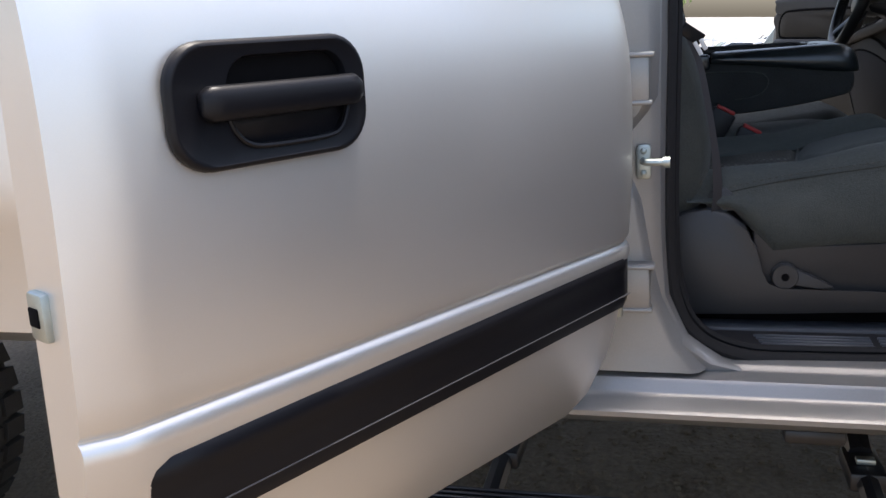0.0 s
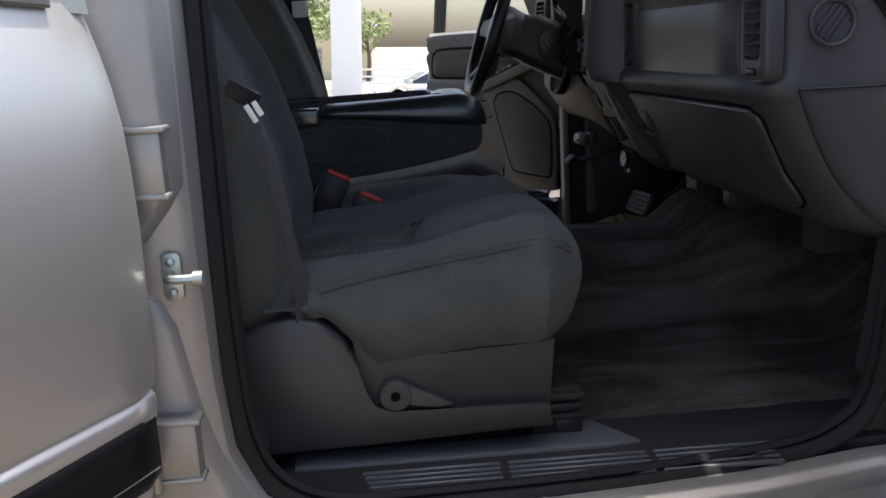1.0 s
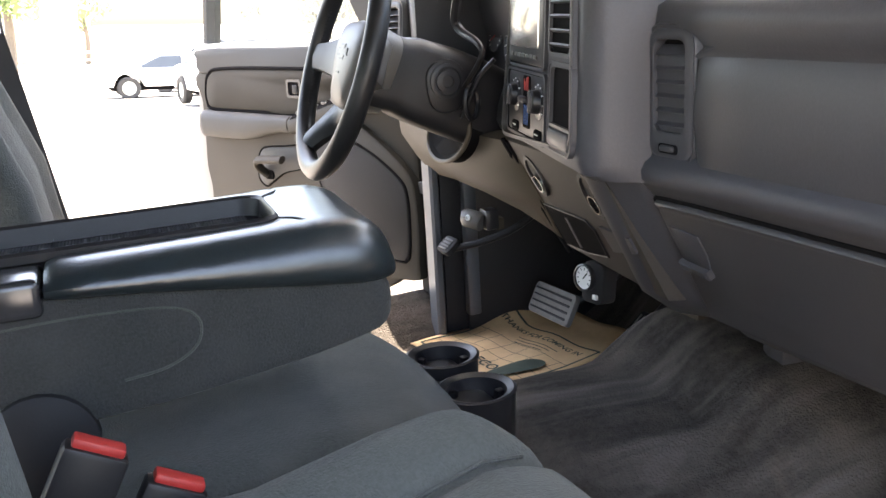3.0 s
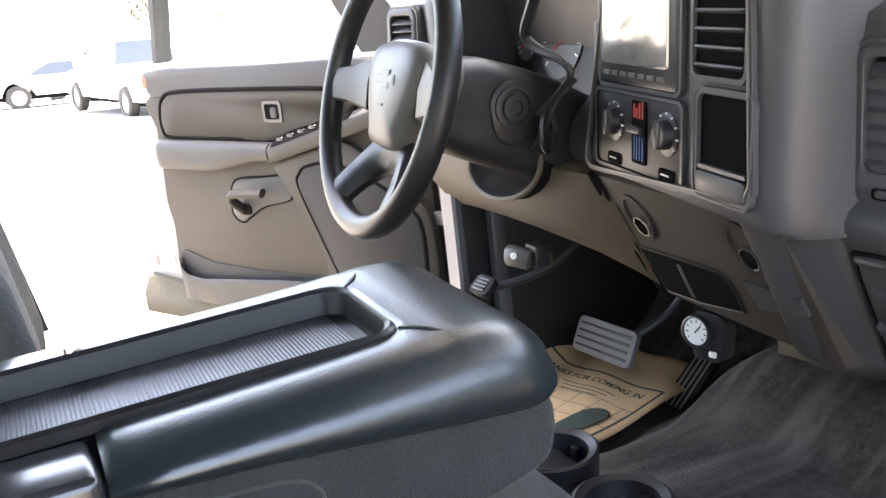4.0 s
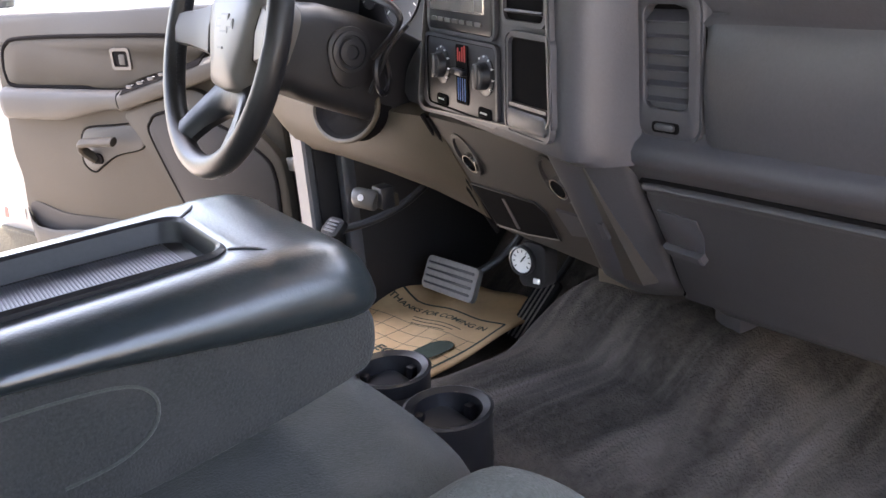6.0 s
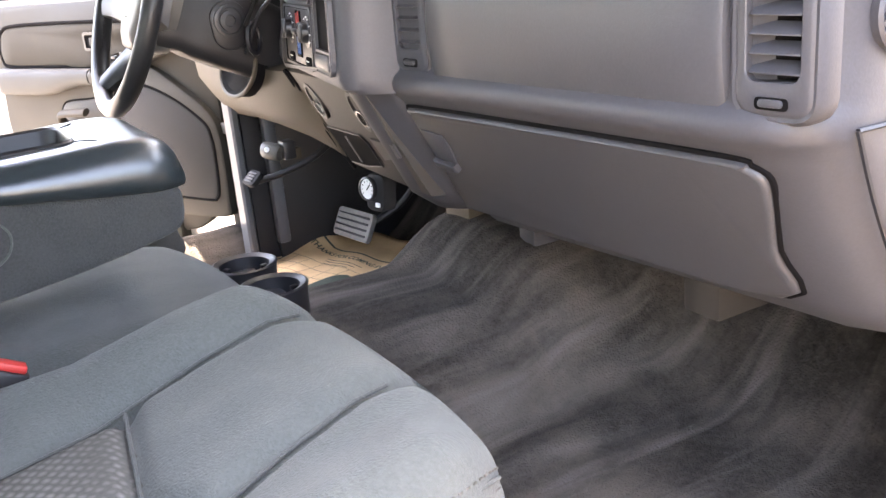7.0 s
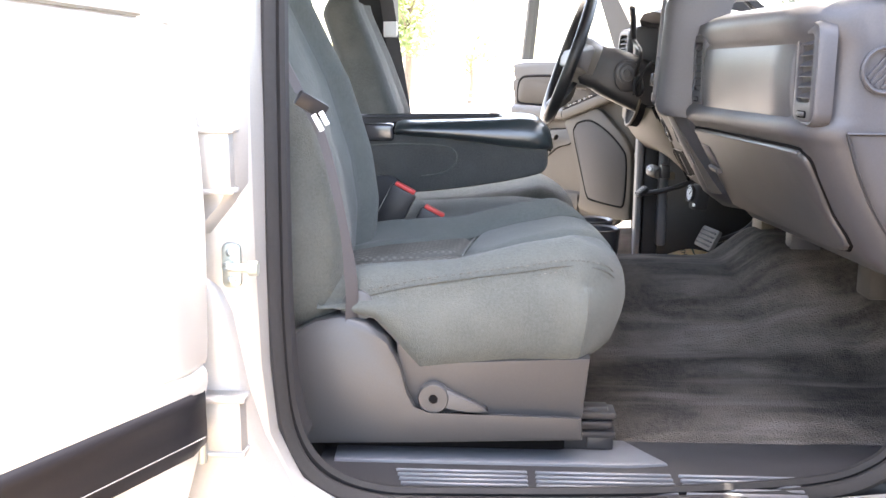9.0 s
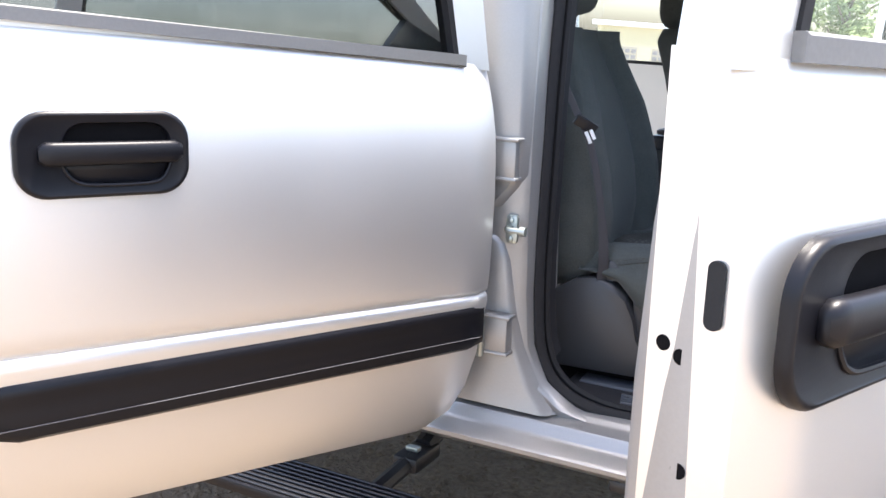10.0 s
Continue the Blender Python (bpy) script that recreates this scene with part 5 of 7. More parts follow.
    lathe(bm, [(0.007, 0), (0.007, 0.004)], f @ Matrix.Translation((0.268, 0.730, 0.0235)), 10)
    part("lever_screw", bm, "void", lv)
    # floor track
    bm = B()
    for dz, x1 in ((0.0, 0.578), (0.018, 0.572), (0.034, 0.578)):
        box(bm, 0.30, x1, 0.365, 0.41, 0.648 + dz, 0.660 + dz, 0.003)
    box(bm, 0.30, 0.565, 0.375, 0.405, 0.60, 0.70, 0.003)
    box(bm, 0.53, 0.575, 0.37, 0.385, 0.625, 0.65, 0.003)
    part("seat_track", bm, "black", th, "black steel seat track")
    # solid near-black box paints the dark under the seat
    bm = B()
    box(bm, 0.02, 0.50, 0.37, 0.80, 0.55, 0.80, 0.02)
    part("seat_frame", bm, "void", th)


passenger_seat()


def belt():
    th = root("seat_belt", "grey seat belt hanging beside the seat back with a white tag", "seat belt", (0.1, 0.3, 0.88))
    bm = B()
    path = spline([(0.0, 0.235, 1.42), (0.03, 0.255, 1.32), (0.075, 0.285, 1.215), (0.10, 0.30, 1.15), (0.125, 0.312, 1.02), (0.135, 0.318, 0.92), (0.132, 0.325, 0.86)], 6)
    rings = []
    for p in path:
        w = lerp(0.012, 0.008, sstep(0.93, 1.03, p.z))
        q = Vector((0.72, 0.69, 0.1)) * w
        n = Vector((0.0, -0.0016, 0))
        rings.append([p - q - n, p + q - n, p + q + n, p - q + n])
    loft(bm, rings)
    part("webbing", bm, "belt", th)
    bm = B()
    box(bm, -0.028, 0.028, -0.005, 0.005, -0.012, 0.012, 0.003, m=Matrix.Translation((0.083, 0.285, 1.215)) @ Matrix.Rotation(radians(35), 4, "Y") @ Matrix.Rotation(radians(40), 4, "Z"))
    part("tongue", bm, "black", th, "black belt tongue")
    bm = B()
    for dx in (0.0, 0.011):
        box(bm, -0.004, 0.004, -0.0015, 0.0015, -0.014 + dx * 0.5, 0.014, 0.001, m=Matrix.Translation((0.094 + dx, 0.276, 1.188 + dx * 0.4)) @ Matrix.Rotation(radians(-28), 4, "Y"))
    part("tag", bm, "white", th, "white belt tag")


belt()


def buckles():
    for x, y, z, k in ((0.172, 0.866, 1.010, 1.0), (0.236, 0.866, 0.960, 0.6)):
        th = root("belt_buckle", "black seat belt buckle with a red button", "belt buckle", (x, y, z - 0.12))
        m = Matrix.Translation((x, y, z)) @ Matrix.Rotation(radians(28), 4, "Y")
        bm = B()
        box(bm, -0.03, 0.03, -0.014, 0.014, -0.15 * k, 0.0, 0.006, m=m)
        part("case", bm, "shroud", th)
        bm = B()
        box(bm, -0.024, 0.024, -0.010, 0.010, -0.002, 0.008, 0.003, m=m)
        part("button", bm, "red", th, "red release button")


buckles()


def centre_seat():
    th = root("middle_seat", "grey velour middle seat cushion below the folded console", "seat", (0.35, 1.1, 0.5))
    bm = B()
    ztop = lambda x, y: table1([(0.08, 0.915), (0.25, 0.925), (0.42, 0.935), (0.52, 0.925), (0.60, 0.90)], x) + 0.008 * math.cos((y - 1.1) * 6)
    zb = lambda x: table1([(0.1, 0.80), (0.6, 0.79)], x)
    cushion_mesh(bm, 0.06, 0.60, 0.90, 1.36, ztop, zb, 0.06, [], 30, 24)
    part("cushion", bm, "clothdk", th, sharp=60)
    bm = B()
    box(bm, 0.05, 0.56, 0.88, 1.34, 0.56, 0.80, 0.03)
    part("base", bm, "base", th)


centre_seat()


def cup_holder():
    th = root("cup_holder", "black plastic double cup holder on the middle seat front", "cup holder", (0.62, 1.08, 0.80))
    for y, x in ((1.09, 0.622), (1.222, 0.622)):
        f = Matrix.Translation((x, y, 0.793))
        bm = B()
        lathe(bm, [(0.040, 0.0), (0.048, 0.01), (0.052, 0.09), (0.054, 0.096), (0.050, 0.098), (0.041, 0.094), (0.037, 0.02), (0.0005, 0.018)], f, 28)
        c = part("cup_ring", bm, "black", th, "glossy black cup ring")
        for a in (40, 160, 280):
            bm = B()
            box(bm, -0.006, 0.006, 0.030, 0.042, 0.05, 0.085, 0.002, m=f @ Matrix.Rotation(radians(a), 4, "Z"))
            part("grip_tab", bm, "trim", c)
    bm = B()
    box(bm, 0.56, 0.655, 1.045, 1.268, 0.78, 0.870, 0.02, 3)
    part("body", bm, "black", th)


cup_holder()


def console():
    th = root("centre_console", "folded-down centre console with black vinyl lid and open tray", "console", (0.25, 1.12, 1.0))
    th.matrix_world = TRUCK @ Matrix.Translation((0.25, 1.12, 0.988))
    Y0, Y1, YC = 0.972, 1.268, 1.12
    # velour body
    bm = B()
    prof = [(0.03, 1.12), (0.06, 1.135), (0.14, 1.137), (0.30, 1.126), (0.40, 1.114), (0.47, 1.106), (0.489, 1.098), (0.492, 1.075), (0.486, 1.052), (0.462, 1.040), (0.37, 1.021), (0.25, 1.004), (0.16, 0.997), (0.08, 0.995), (0.03, 1.02)]
    ys = [Y0 + 0.010, Y0 + 0.013, Y0 + 0.020, Y0 + 0.032, YC, Y1 - 0.032, Y1 - 0.020, Y1 - 0.013, Y1 - 0.010]
    sweep_y(bm, smooth2(prof, 3), ys, [0.93, 0.965, 0.99, 1.0, 1.0, 1.0, 0.99, 0.965, 0.93])
    bd = part("console_body", bm, "clothbody", th, "dark grey velour console body", sharp=50)
    bm = B()
    yb = Y0 + 0.0095
    pts = spline([(0.07, yb, 1.108), (0.16, yb, 1.112), (0.25, yb, 1.108), (0.280, yb, 1.092), (0.276, yb, 1.064), (0.245, yb, 1.045), (0.20, yb, 1.038)], 6)
    tube(bm, pts, 0.0016, 6)
    part("stitched_seam", bm, "clothdk", bd)
    bm = B()
    lathe(bm, [(0.055, -0.01), (0.055, 0.012), (0.045, 0.018)], frame_of((0.115, Y0 + 0.012, 0.985), (1, 0, 0), (0, 0, 1)), 24)
    part("hinge_cover", bm, "doordark", th)
    # padded lid: sections across, carried forward; the tray is let into it
    zt = lambda x: table1([(0.14, 1.162), (0.30, 1.166), (0.37, 1.1685), (0.40, 1.1705), (0.43, 1.1710), (0.452, 1.1695), (0.468, 1.1660), (0.480, 1.1600), (0.489, 1.1520), (0.496, 1.141), (0.501, 1.128), (0.503, 1.116)], x)
    zb = lambda x: table1([(0.14, 1.134), (0.25, 1.125), (0.40, 1.106), (0.45, 1.101), (0.50, 1.098)], x)
    bm = B()
    rings = []
    xs = [0.140, 0.1415, 0.145, 0.152, 0.18, 0.22, 0.26, 0.30, 0.33, 0.35, 0.362, 0.370, 0.376, 0.382, 0.388, 0.395, 0.402, 0.412, 0.425, 0.44, 0.452, 0.463, 0.473, 0.482, 0.490, 0.496, 0.500, 0.503]
    for x in xs:
        e = 0.75 + 0.25 * math.sqrt(sstep(0.139, 0.153, x))
        hw = 0.152 - 0.048 * (1 - math.sqrt(max(0.0, 1 - (max(0.0, x - 0.452) / 0.0512) ** 2))) - 0.004 * (1 - e) / 0.25
        top, bot = zt(x), zb(x)
        top = bot + (top - bot) * (0.82 + 0.18 * math.sqrt(sstep(0.139, 0.153, x)))
        h = top - bot
        deep = 0.024 * (1 - sstep(0.372, 0.386, x))
        tw = 0.071 - 0.012 * sstep(0.355, 0.386, x) ** 2
        gro = -0.0012 * math.exp(-((x - 0.402) / 0.006) ** 2)
        half = [(0.0, -deep), (tw * 0.6, -deep), (tw - 0.003, -deep), (tw, -deep * 0.75), (tw + 0.002, -0.002 if deep > 0.001 else 0.0), (tw + 0.006, 0.0), (hw * 0.66, 0.001), (hw * 0.78, -0.001), (hw * 0.88, -0.006), (hw * 0.95, -0.28 * h - 0.002), (hw, -0.55 * h), (hw - 0.001, -0.78 * h), (hw - 0.008, -0.95 * h), (hw - 0.018, -h)]
        rings.append([Vector((x, YC - a, top + b + (gro if b > -0.01 else 0))) for a, b in reversed(half)] + [Vector((x, YC + a, top + b + (gro if b > -0.01 else 0))) for a, b in half[1:]])
    loft(bm, rings)
    lid = part("lid", bm, "vinyl", th, "black padded vinyl lid", sharp=55)
    for s in (-1, 1):
        bm = B()
        tube(bm, spline([(0.385, YC + s * 0.066, 1.1695), (0.402, YC + s * 0.085, 1.1705), (0.418, YC + s * 0.115, 1.1675), (0.428, YC + s * 0.133, 1.160)], 5), 0.0018, 5)
        part("lid_seam", bm, "black", lid)
    # tray: rim, walls and ribbed mat
    tx0, tx1 = 0.035, 0.380
    f = frame_of(((tx0 + tx1) / 2, YC, 1.1655), (1, 0, 0.012), (0, 1, 0))
    shapes = [(0.012, 0.018, -0.006), (0.012, 0.018, 0.003), (0.006, 0.010, 0.006), (0.0, 0.0, 0.003), (-0.006, -0.010, -0.0175), (-0.012, -0.016, -0.019)]
    bm = B()
    rings = [[f @ Vector((u, v, d)) for u, v in rrect(tx1 - tx0 + gx, 0.138 + gy, 0.024, 5)] for gx, gy, d in shapes]
    loft(bm, rings, caps=False)
    bm.faces.new([v for v in bm.verts][-24:])
    part("tray", bm, "shroud", lid, "black plastic storage tray")
    bm = B()
    ribs = []
    for k in range(86):
        x = -0.155 + k * 0.0036
        for dx, d in ((0.0, -0.0180), (0.0007, -0.0171), (0.0021, -0.0171), (0.0028, -0.0180)):
            ribs.append([f @ Vector((x + dx, -0.060, d)), f @ Vector((x + dx, 0.060, d)), f @ Vector((x + dx, 0.060, -0.0195)), f @ Vector((x + dx, -0.060, -0.0195))])
    loft(bm, ribs)
    part("mat", bm, "mat", lid, "fine ribbed black rubber mat")
    # hinge blocks either side of the tray's rear end
    for y0, y1 in ((0.972, 1.046), (1.194, 1.266)):
        bm = B()
        box(bm, 0.035, 0.137, y0, y1, 1.118, 1.158, 0.008, 3)
        part("hinge_block", bm, "gloss", th, "smooth black hinge block")


console()


def driver_seat():
    th = root("driver_seat", "dark grey velour driver seat back", "seat", (0.1, 1.7, 0.5))
    front = lambda z: table1([(0.85, 0.095), (1.0, 0.108), (1.15, 0.088), (1.3, 0.035), (1.45, -0.03)], z)
    bm = B()
    rings = []
    for i in range(31):
        t = i / 30
        z = lerp(0.84, 1.46, t)
        e = sstep(0, 0.07, t) ** 0.6 * (1 - sstep(0.90, 1.0, t) ** 2.2 * 0.6)
        w = 0.245 * (0.95 - 0.14 * sstep(0.5, 1.0, t)) * (0.85 + 0.15 * e)
        tk = 0.16 * (0.55 + 0.45 * e) * (1 - 0.35 * t)
        ring = []
        for k in range(40):
            a = 2 * math.pi * k / 40
            c, s = math.cos(a), math.sin(a)
            x = front(z) - tk / 2 + math.copysign(abs(c) ** 0.55, c) * tk / 2
            yy = 1.665 + math.copysign(abs(s) ** 0.55, s) * w
            if c > 0.2:
                v = (yy - 1.665) / w
                x += 0.016 * sstep(0.40, 0.75, abs(v)) - 0.010 * math.exp(-((abs(v) - 0.52) / 0.05) ** 2)
            ring.append(Vector((x, yy, z)))
        rings.append(ring)
    loft(bm, rings)
    part("backrest", bm, "clothdk", th, sharp=70)
    bm = B()
    rings = []
    for i in range(15):
        t = i / 14
        z = lerp(1.455, 1.66, t)
        e = math.sqrt(max(0.02, 1 - (2 * t - 1) ** 4))
        rings.append([Vector((-0.085 + 0.058 * e * math.copysign(abs(math.cos(a)) ** 0.7, math.cos(a)), 1.665 + 0.125 * e * math.copysign(abs(math.sin(a)) ** 0.6, math.sin(a)), z)) for a in [2 * math.pi * k / 24 for k in range(24)]])
    loft(bm, rings)
    part("head_restraint", bm, "clothdk", th, sharp=70)
    bm = B()
    zt = lambda x, y: table1([(0.08, 0.90), (0.3, 0.915), (0.5, 0.945), (0.6, 0.92)], x)
    cushion_mesh(bm, 0.08, 0.61, 1.42, 1.91, zt, lambda x: 0.80, 0.06, [], 26, 24)
    part("cushion", bm, "clothdk", th, sharp=60)
    bm = B()
    box(bm, 0.05, 0.55, 1.45, 1.88, 0.55, 0.81, 0.03)
    part("seat_base", bm, "base", th)
    b = root("seat_belt", "grey seat belt against the driver side pillar", "seat belt", (0.0, 2.0, 0.9))
    bm = B()
    path = spline([(0.0, 1.97, 1.62), (0.02, 1.965, 1.45), (0.06, 1.955, 1.2), (0.10, 1.95, 0.95)], 5)
    loft(bm, [[p + Vector((-0.022, 0, 0)), p + Vector((0.022, 0, 0)), p + Vector((0.022, 0.003, 0)), p + Vector((-0.022, 0.003, 0))] for p in path])
    part("webbing", bm, "belt", b)
    bm = B()
    box(bm, 0.005, 0.05, 1.945, 1.957, 1.37, 1.42, 0.004)
    part("tag", bm, "white", b, "pale belt tag")


driver_seat()


# ---- dashboard ----
dash = root("dashboard", "dark grey plastic dashboard with glovebox, vents and radio", "dashboard", (1.1, 1.1, 0.93))


def upper_dash():
    prof = [(1.425, 1.29), (1.38, 1.30), (1.10, 1.375), (0.93, 1.385), (0.862, 1.378), (0.832, 1.362), (0.828, 1.340), (0.842, 1.318), (0.853, 1.305), (0.855, 1.25), (0.853, 1.200), (0.849, 1.193), (0.842, 1.187), (0.838, 1.178), (0.839, 1.168), (0.846, 1.160), (0.855, 1.153), (0.863, 1.145), (0.905, 1.075), (0.950, 1.005), (0.976, 0.965), (1.00, 0.940), (1.05, 0.925), (1.20, 0.94), (1.425, 1.0)]
    rows = []
    for y, dx, k in ((0.318, 0.080, 0.93), (0.322, 0.055, 0.96), (0.332, 0.034, 0.98), (0.352, 0.014, 1.0), (0.385, 0.0, 1), (0.45, -0.004, 1), (0.6, -0.016, 1), (0.8, -0.032, 1), (0.93, -0.043, 1), (0.97, -0.046, 1), (0.99, -0.042, 0.995), (1.003, -0.03, 0.985), (1.012, -0.01, 0.97), (1.016, 0.02, 0.95)):
        fade = 0.026 * sstep(0.78, 0.95, y)
        rows.append([Vector((x + (fade if x < 0.87 and 1.31 < z < 1.385 else 0) + (dx if x < 1.1 else 0), y, 1.16 + (z - 1.16) * k)) for x, z in prof])
    bm = B()
    loft(bm, rows)
    part("dash_shell", bm, "dash", dash, sharp=60)
    # end cap with its joint line
    bm = B()
    tube(bm, spline([(0.905, 0.317, 1.172), (1.0, 0.3135, 1.172), (1.09, 0.317, 1.172)], 4), 0.0025, 5)
    tube(bm, spline([(0.905, 0.317, 1.172), (0.93, 0.3135, 1.10), (0.975, 0.3135, 1.02), (1.06, 0.32, 0.935)], 6), 0.0025, 5)
    part("cap_joint", bm, "black", dash)
    # strap-like curved cheek beside the stack
    bm = B()
    rows = []
    for k in range(15):
        z = lerp(1.20, 0.948, k / 14)
        y0, y1 = lerp(0.972, 1.008, k / 14), 1.088 + 0.024 * (k / 14) ** 2
        tuck = 0.03 * sstep(0.80, 1.0, k / 14) ** 2
        xr = 0.866 + 0.11 * (1.142 - z) / 0.177 - 0.078 * (y0 - 0.385) - 0.012 + tuck
        xl = 0.790 - 0.05 * (1.345 - y1) + 0.10 * (1.168 - z) / 0.185 - 0.010 + tuck
        rows.append([Vector((xr + 0.05, y0, z)), Vector((xr + 0.008, y0 + 0.003, z)), Vector((xr + 0.001, y0 + 0.010, z))] + [Vector((lerp(xr, xl, q) - 0.006 * math.sin(math.pi * q), lerp(y0 + 0.016, y1 - 0.028, q), z)) for q in (0.15, 0.35, 0.55, 0.75, 0.9)] + [Vector((xl + 0.001, y1 - 0.020, z)), Vector((xl + 0.005, y1 - 0.010, z)), Vector((xl + 0.014, y1 - 0.003, z)), Vector((xl + 0.028, y1, z)), Vector((xl + 0.06, y1 + 0.002, z)), Vector((xr + 0.12, y0, z))])
    loft(bm, rows)
    part("dash_cheek", bm, "dash", dash, "dark curved cheek beside the centre stack", sharp=60)


upper_dash()


def face_x(y):
    return 0.855 - 0.078 * (y - 0.385)


def glovebox():
    # the door lies on the slanted face; x grows downwards
    def pt(y, v, d):
        x = 0.866 + (0.976 - 0.866) * v
        z = 1.142 + (0.965 - 1.142) * v
        nx, nz = -0.849, -0.527
        return Vector((x - 0.078 * (y - 0.385) + nx * d, y, z + nz * d))

    out = [(0.40, 0.03), (0.385, 0.10), (0.395, 0.3), (0.415, 0.6), (0.435, 0.97), (0.70, 0.99), (0.975, 0.99), (0.998, 0.93), (0.984, 0.5), (0.974, 0.14), (0.968, 0.05), (0.948, 0.0), (0.7, -0.005), (0.43, 0.0)]
    pts = [(a, b) for a, b in smooth2(out, 4)]
    c = (0.69, 0.48)
    bm = B()
    rings = []
    for s, d in ((1.0, -0.004), (1.0, 0.004), (0.992, 0.008), (0.975, 0.010)):
        rings.append([pt(c[0] + (y - c[0]) * s, c[1] + (v - c[1]) * s, d) for y, v in pts])
    loft(bm, rings)
    g = part("glovebox_door", bm, "dashlow", dash, "dark grey glovebox door")
    bm = B()
    tube(bm, [pt(c[0] + (y - c[0]) * 1.008, c[1] + (v - c[1]) * 1.012, 0.001) for y, v in pts], 0.0035, 6, loop=True)
    part("glovebox_gap", bm, "void", dash)
    bm = B()
    o = [(0.913, 0.19), (0.962, 0.17), (0.968, 0.28), (0.973, 0.44), (0.930, 0.50), (0.916, 0.34)]
    loft(bm, [[pt(y, v, 0.009) for y, v in o], [pt(y, v, 0.0115) for y, v in o], [pt(0.943 + (y - 0.943) * 0.94, 0.33 + (v - 0.33) * 0.94, 0.0125) for y, v in o]])
    part("latch_recess", bm, "dash", g)
    bm = B()
    o = [(0.926, 0.455), (0.974, 0.43), (0.974, 0.485), (0.926, 0.515)]
    loft(bm, [[pt(y, v, 0.010) for y, v in o], [pt(y, v, 0.018) for y, v in o], [pt(0.95 + (y - 0.95) * 0.9, 0.472 + (v - 0.472) * 0.8, 0.020) for y, v in o]])
    part("latch_handle", bm, "dashlow", g)


glovebox()


def vent(yc, zc, w, h, parent, f=None, slats=6, proud=0.010):
    """An upright air vent: soft raised bezel, tilted slats close together, a thumb tab in its own slot."""
    f = (f or frame_of((face_x(yc) - 0.001, yc, zc), (0.078, -1, 0), (0, 0, 1))) @ Matrix.Translation((0, 0, proud))
    bm = B()
    up = 0.009
    hole = [(u, v + up) for u, v in rrect(w - 0.026, h - 0.044, 0.010, 4)]
    rings = [[f @ Vector((a, b, dd)) for a, b in rrect(w + g, h + g, r, 4)] for g, r, dd in ((0.012, 0.024, -0.03), (0.012, 0.024, -0.010), (0.004, 0.020, -0.0035), (-0.003, 0.017, -0.0045), (-0.007, 0.015, -0.0030), (-0.012, 0.013, -0.0020))]
    rings += [[f @ Vector((a * k, (b - up) * k + up, dd)) for a, b in hole] for k, dd in ((1.04, -0.0015), (1.0, -0.0025), (0.985, -0.022))]
    loft(bm, rings, caps=False)
    v = part("air_vent", bm, "dash", parent, "dark grey air vent")
    # plate behind the slats, the duct's dark painted in
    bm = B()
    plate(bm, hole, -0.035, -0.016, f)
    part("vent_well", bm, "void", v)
    hh = h - 0.052
    for k in range(slats):
        zz = up - hh / 2 + hh * (k + 0.5) / slats
        bm = B()
        box(bm, -(w - 0.029) / 2, (w - 0.029) / 2, -0.0010, 0.0010, -0.0085, 0.0085, 0.0008, 1, m=f @ Matrix.Translation((0, zz, -0.0100)) @ Matrix.Rotation(radians(38), 4, "X"))
        part("slat", bm, "dash", v)
    bm = B()
    plate(bm, [(u, q - h / 2 + 0.013) for u, q in rrect(w * 0.42, 0.011, 0.004)], -0.004, -0.0010, f)
    part("tab_slot", bm, "void", v)
    bm = B()
    plate(bm, [(u, q - h / 2 + 0.0135) for u, q in rrect(w * 0.30, 0.007, 0.003)], -0.002, 0.0022, f, 0.0015)
    part("thumb_tab", bm, "dashlow", v)


vent(0.362, 1.262, 0.080, 0.150, dash)
vent(0.927, 1.266, 0.080, 0.146, dash, proud=0.008)


def round_vent():
    f = frame_of((0.952, 0.316, 1.268), (1, 0, 0), (0, 0, 1))
    bm = B()
    lathe(bm, [(0.036, -0.004), (0.037, 0.004), (0.034, 0.007), (0.030, 0.004), (0.028, -0.012), (0.002, -0.014)], f, 28)
    v = part("round_vent", bm, "dash", dash, "round defroster vent")
    # disc with the duct's darkness put into its colour
    bm = B()
    lathe(bm, [(0.0275, -0.012), (0.0275, -0.009)], f, 20)
    part("vent_well", bm, "void", v)
    for k in (-0.014, -0.005, 0.004, 0.013):
        bm = B()
        L = math.sqrt(0.027 ** 2 - k ** 2)
        box(bm, -L, L, -0.0018, 0.0018, -0.008, 0.002, 0.0005, 1, m=f @ Matrix.Rotation(radians(52), 4, "Z") @ Matrix.Translation((0, k, 0)))
        part("slat", bm, "dash", v)


round_vent()


def trim_panel():
    """The smooth pad between the two passenger vents."""
    bm = B()
    rows = []
    for y in (0.412, 0.414, 0.420, 0.5, 0.6, 0.7, 0.8, 0.872, 0.880, 0.882):
        e = table1([(0.412, -0.003), (0.414, 0.004), (0.420, 0.0075), (0.872, 0.0075), (0.880, 0.004), (0.882, -0.003)], y)
        rows.append([Vector((face_x(y) + 0.004, y, 1.189)), Vector((face_x(y) - e + 0.001, y, 1.192)), Vector((face_x(y) - e - 0.003, y, 1.215)), Vector((face_x(y) - e - 0.005, y, 1.245)), Vector((face_x(y) - e - 0.004, y, 1.275)), Vector((face_x(y) - e, y, 1.303)), Vector((face_x(y) - e + 0.006, y, 1.318)), Vector((face_x(y) + 0.006, y, 1.322))])
    loft(bm, rows)
    part("pad_panel", bm, "dashlow", dash, "smooth grey panel over the glovebox", sharp=30)
    bm = B()
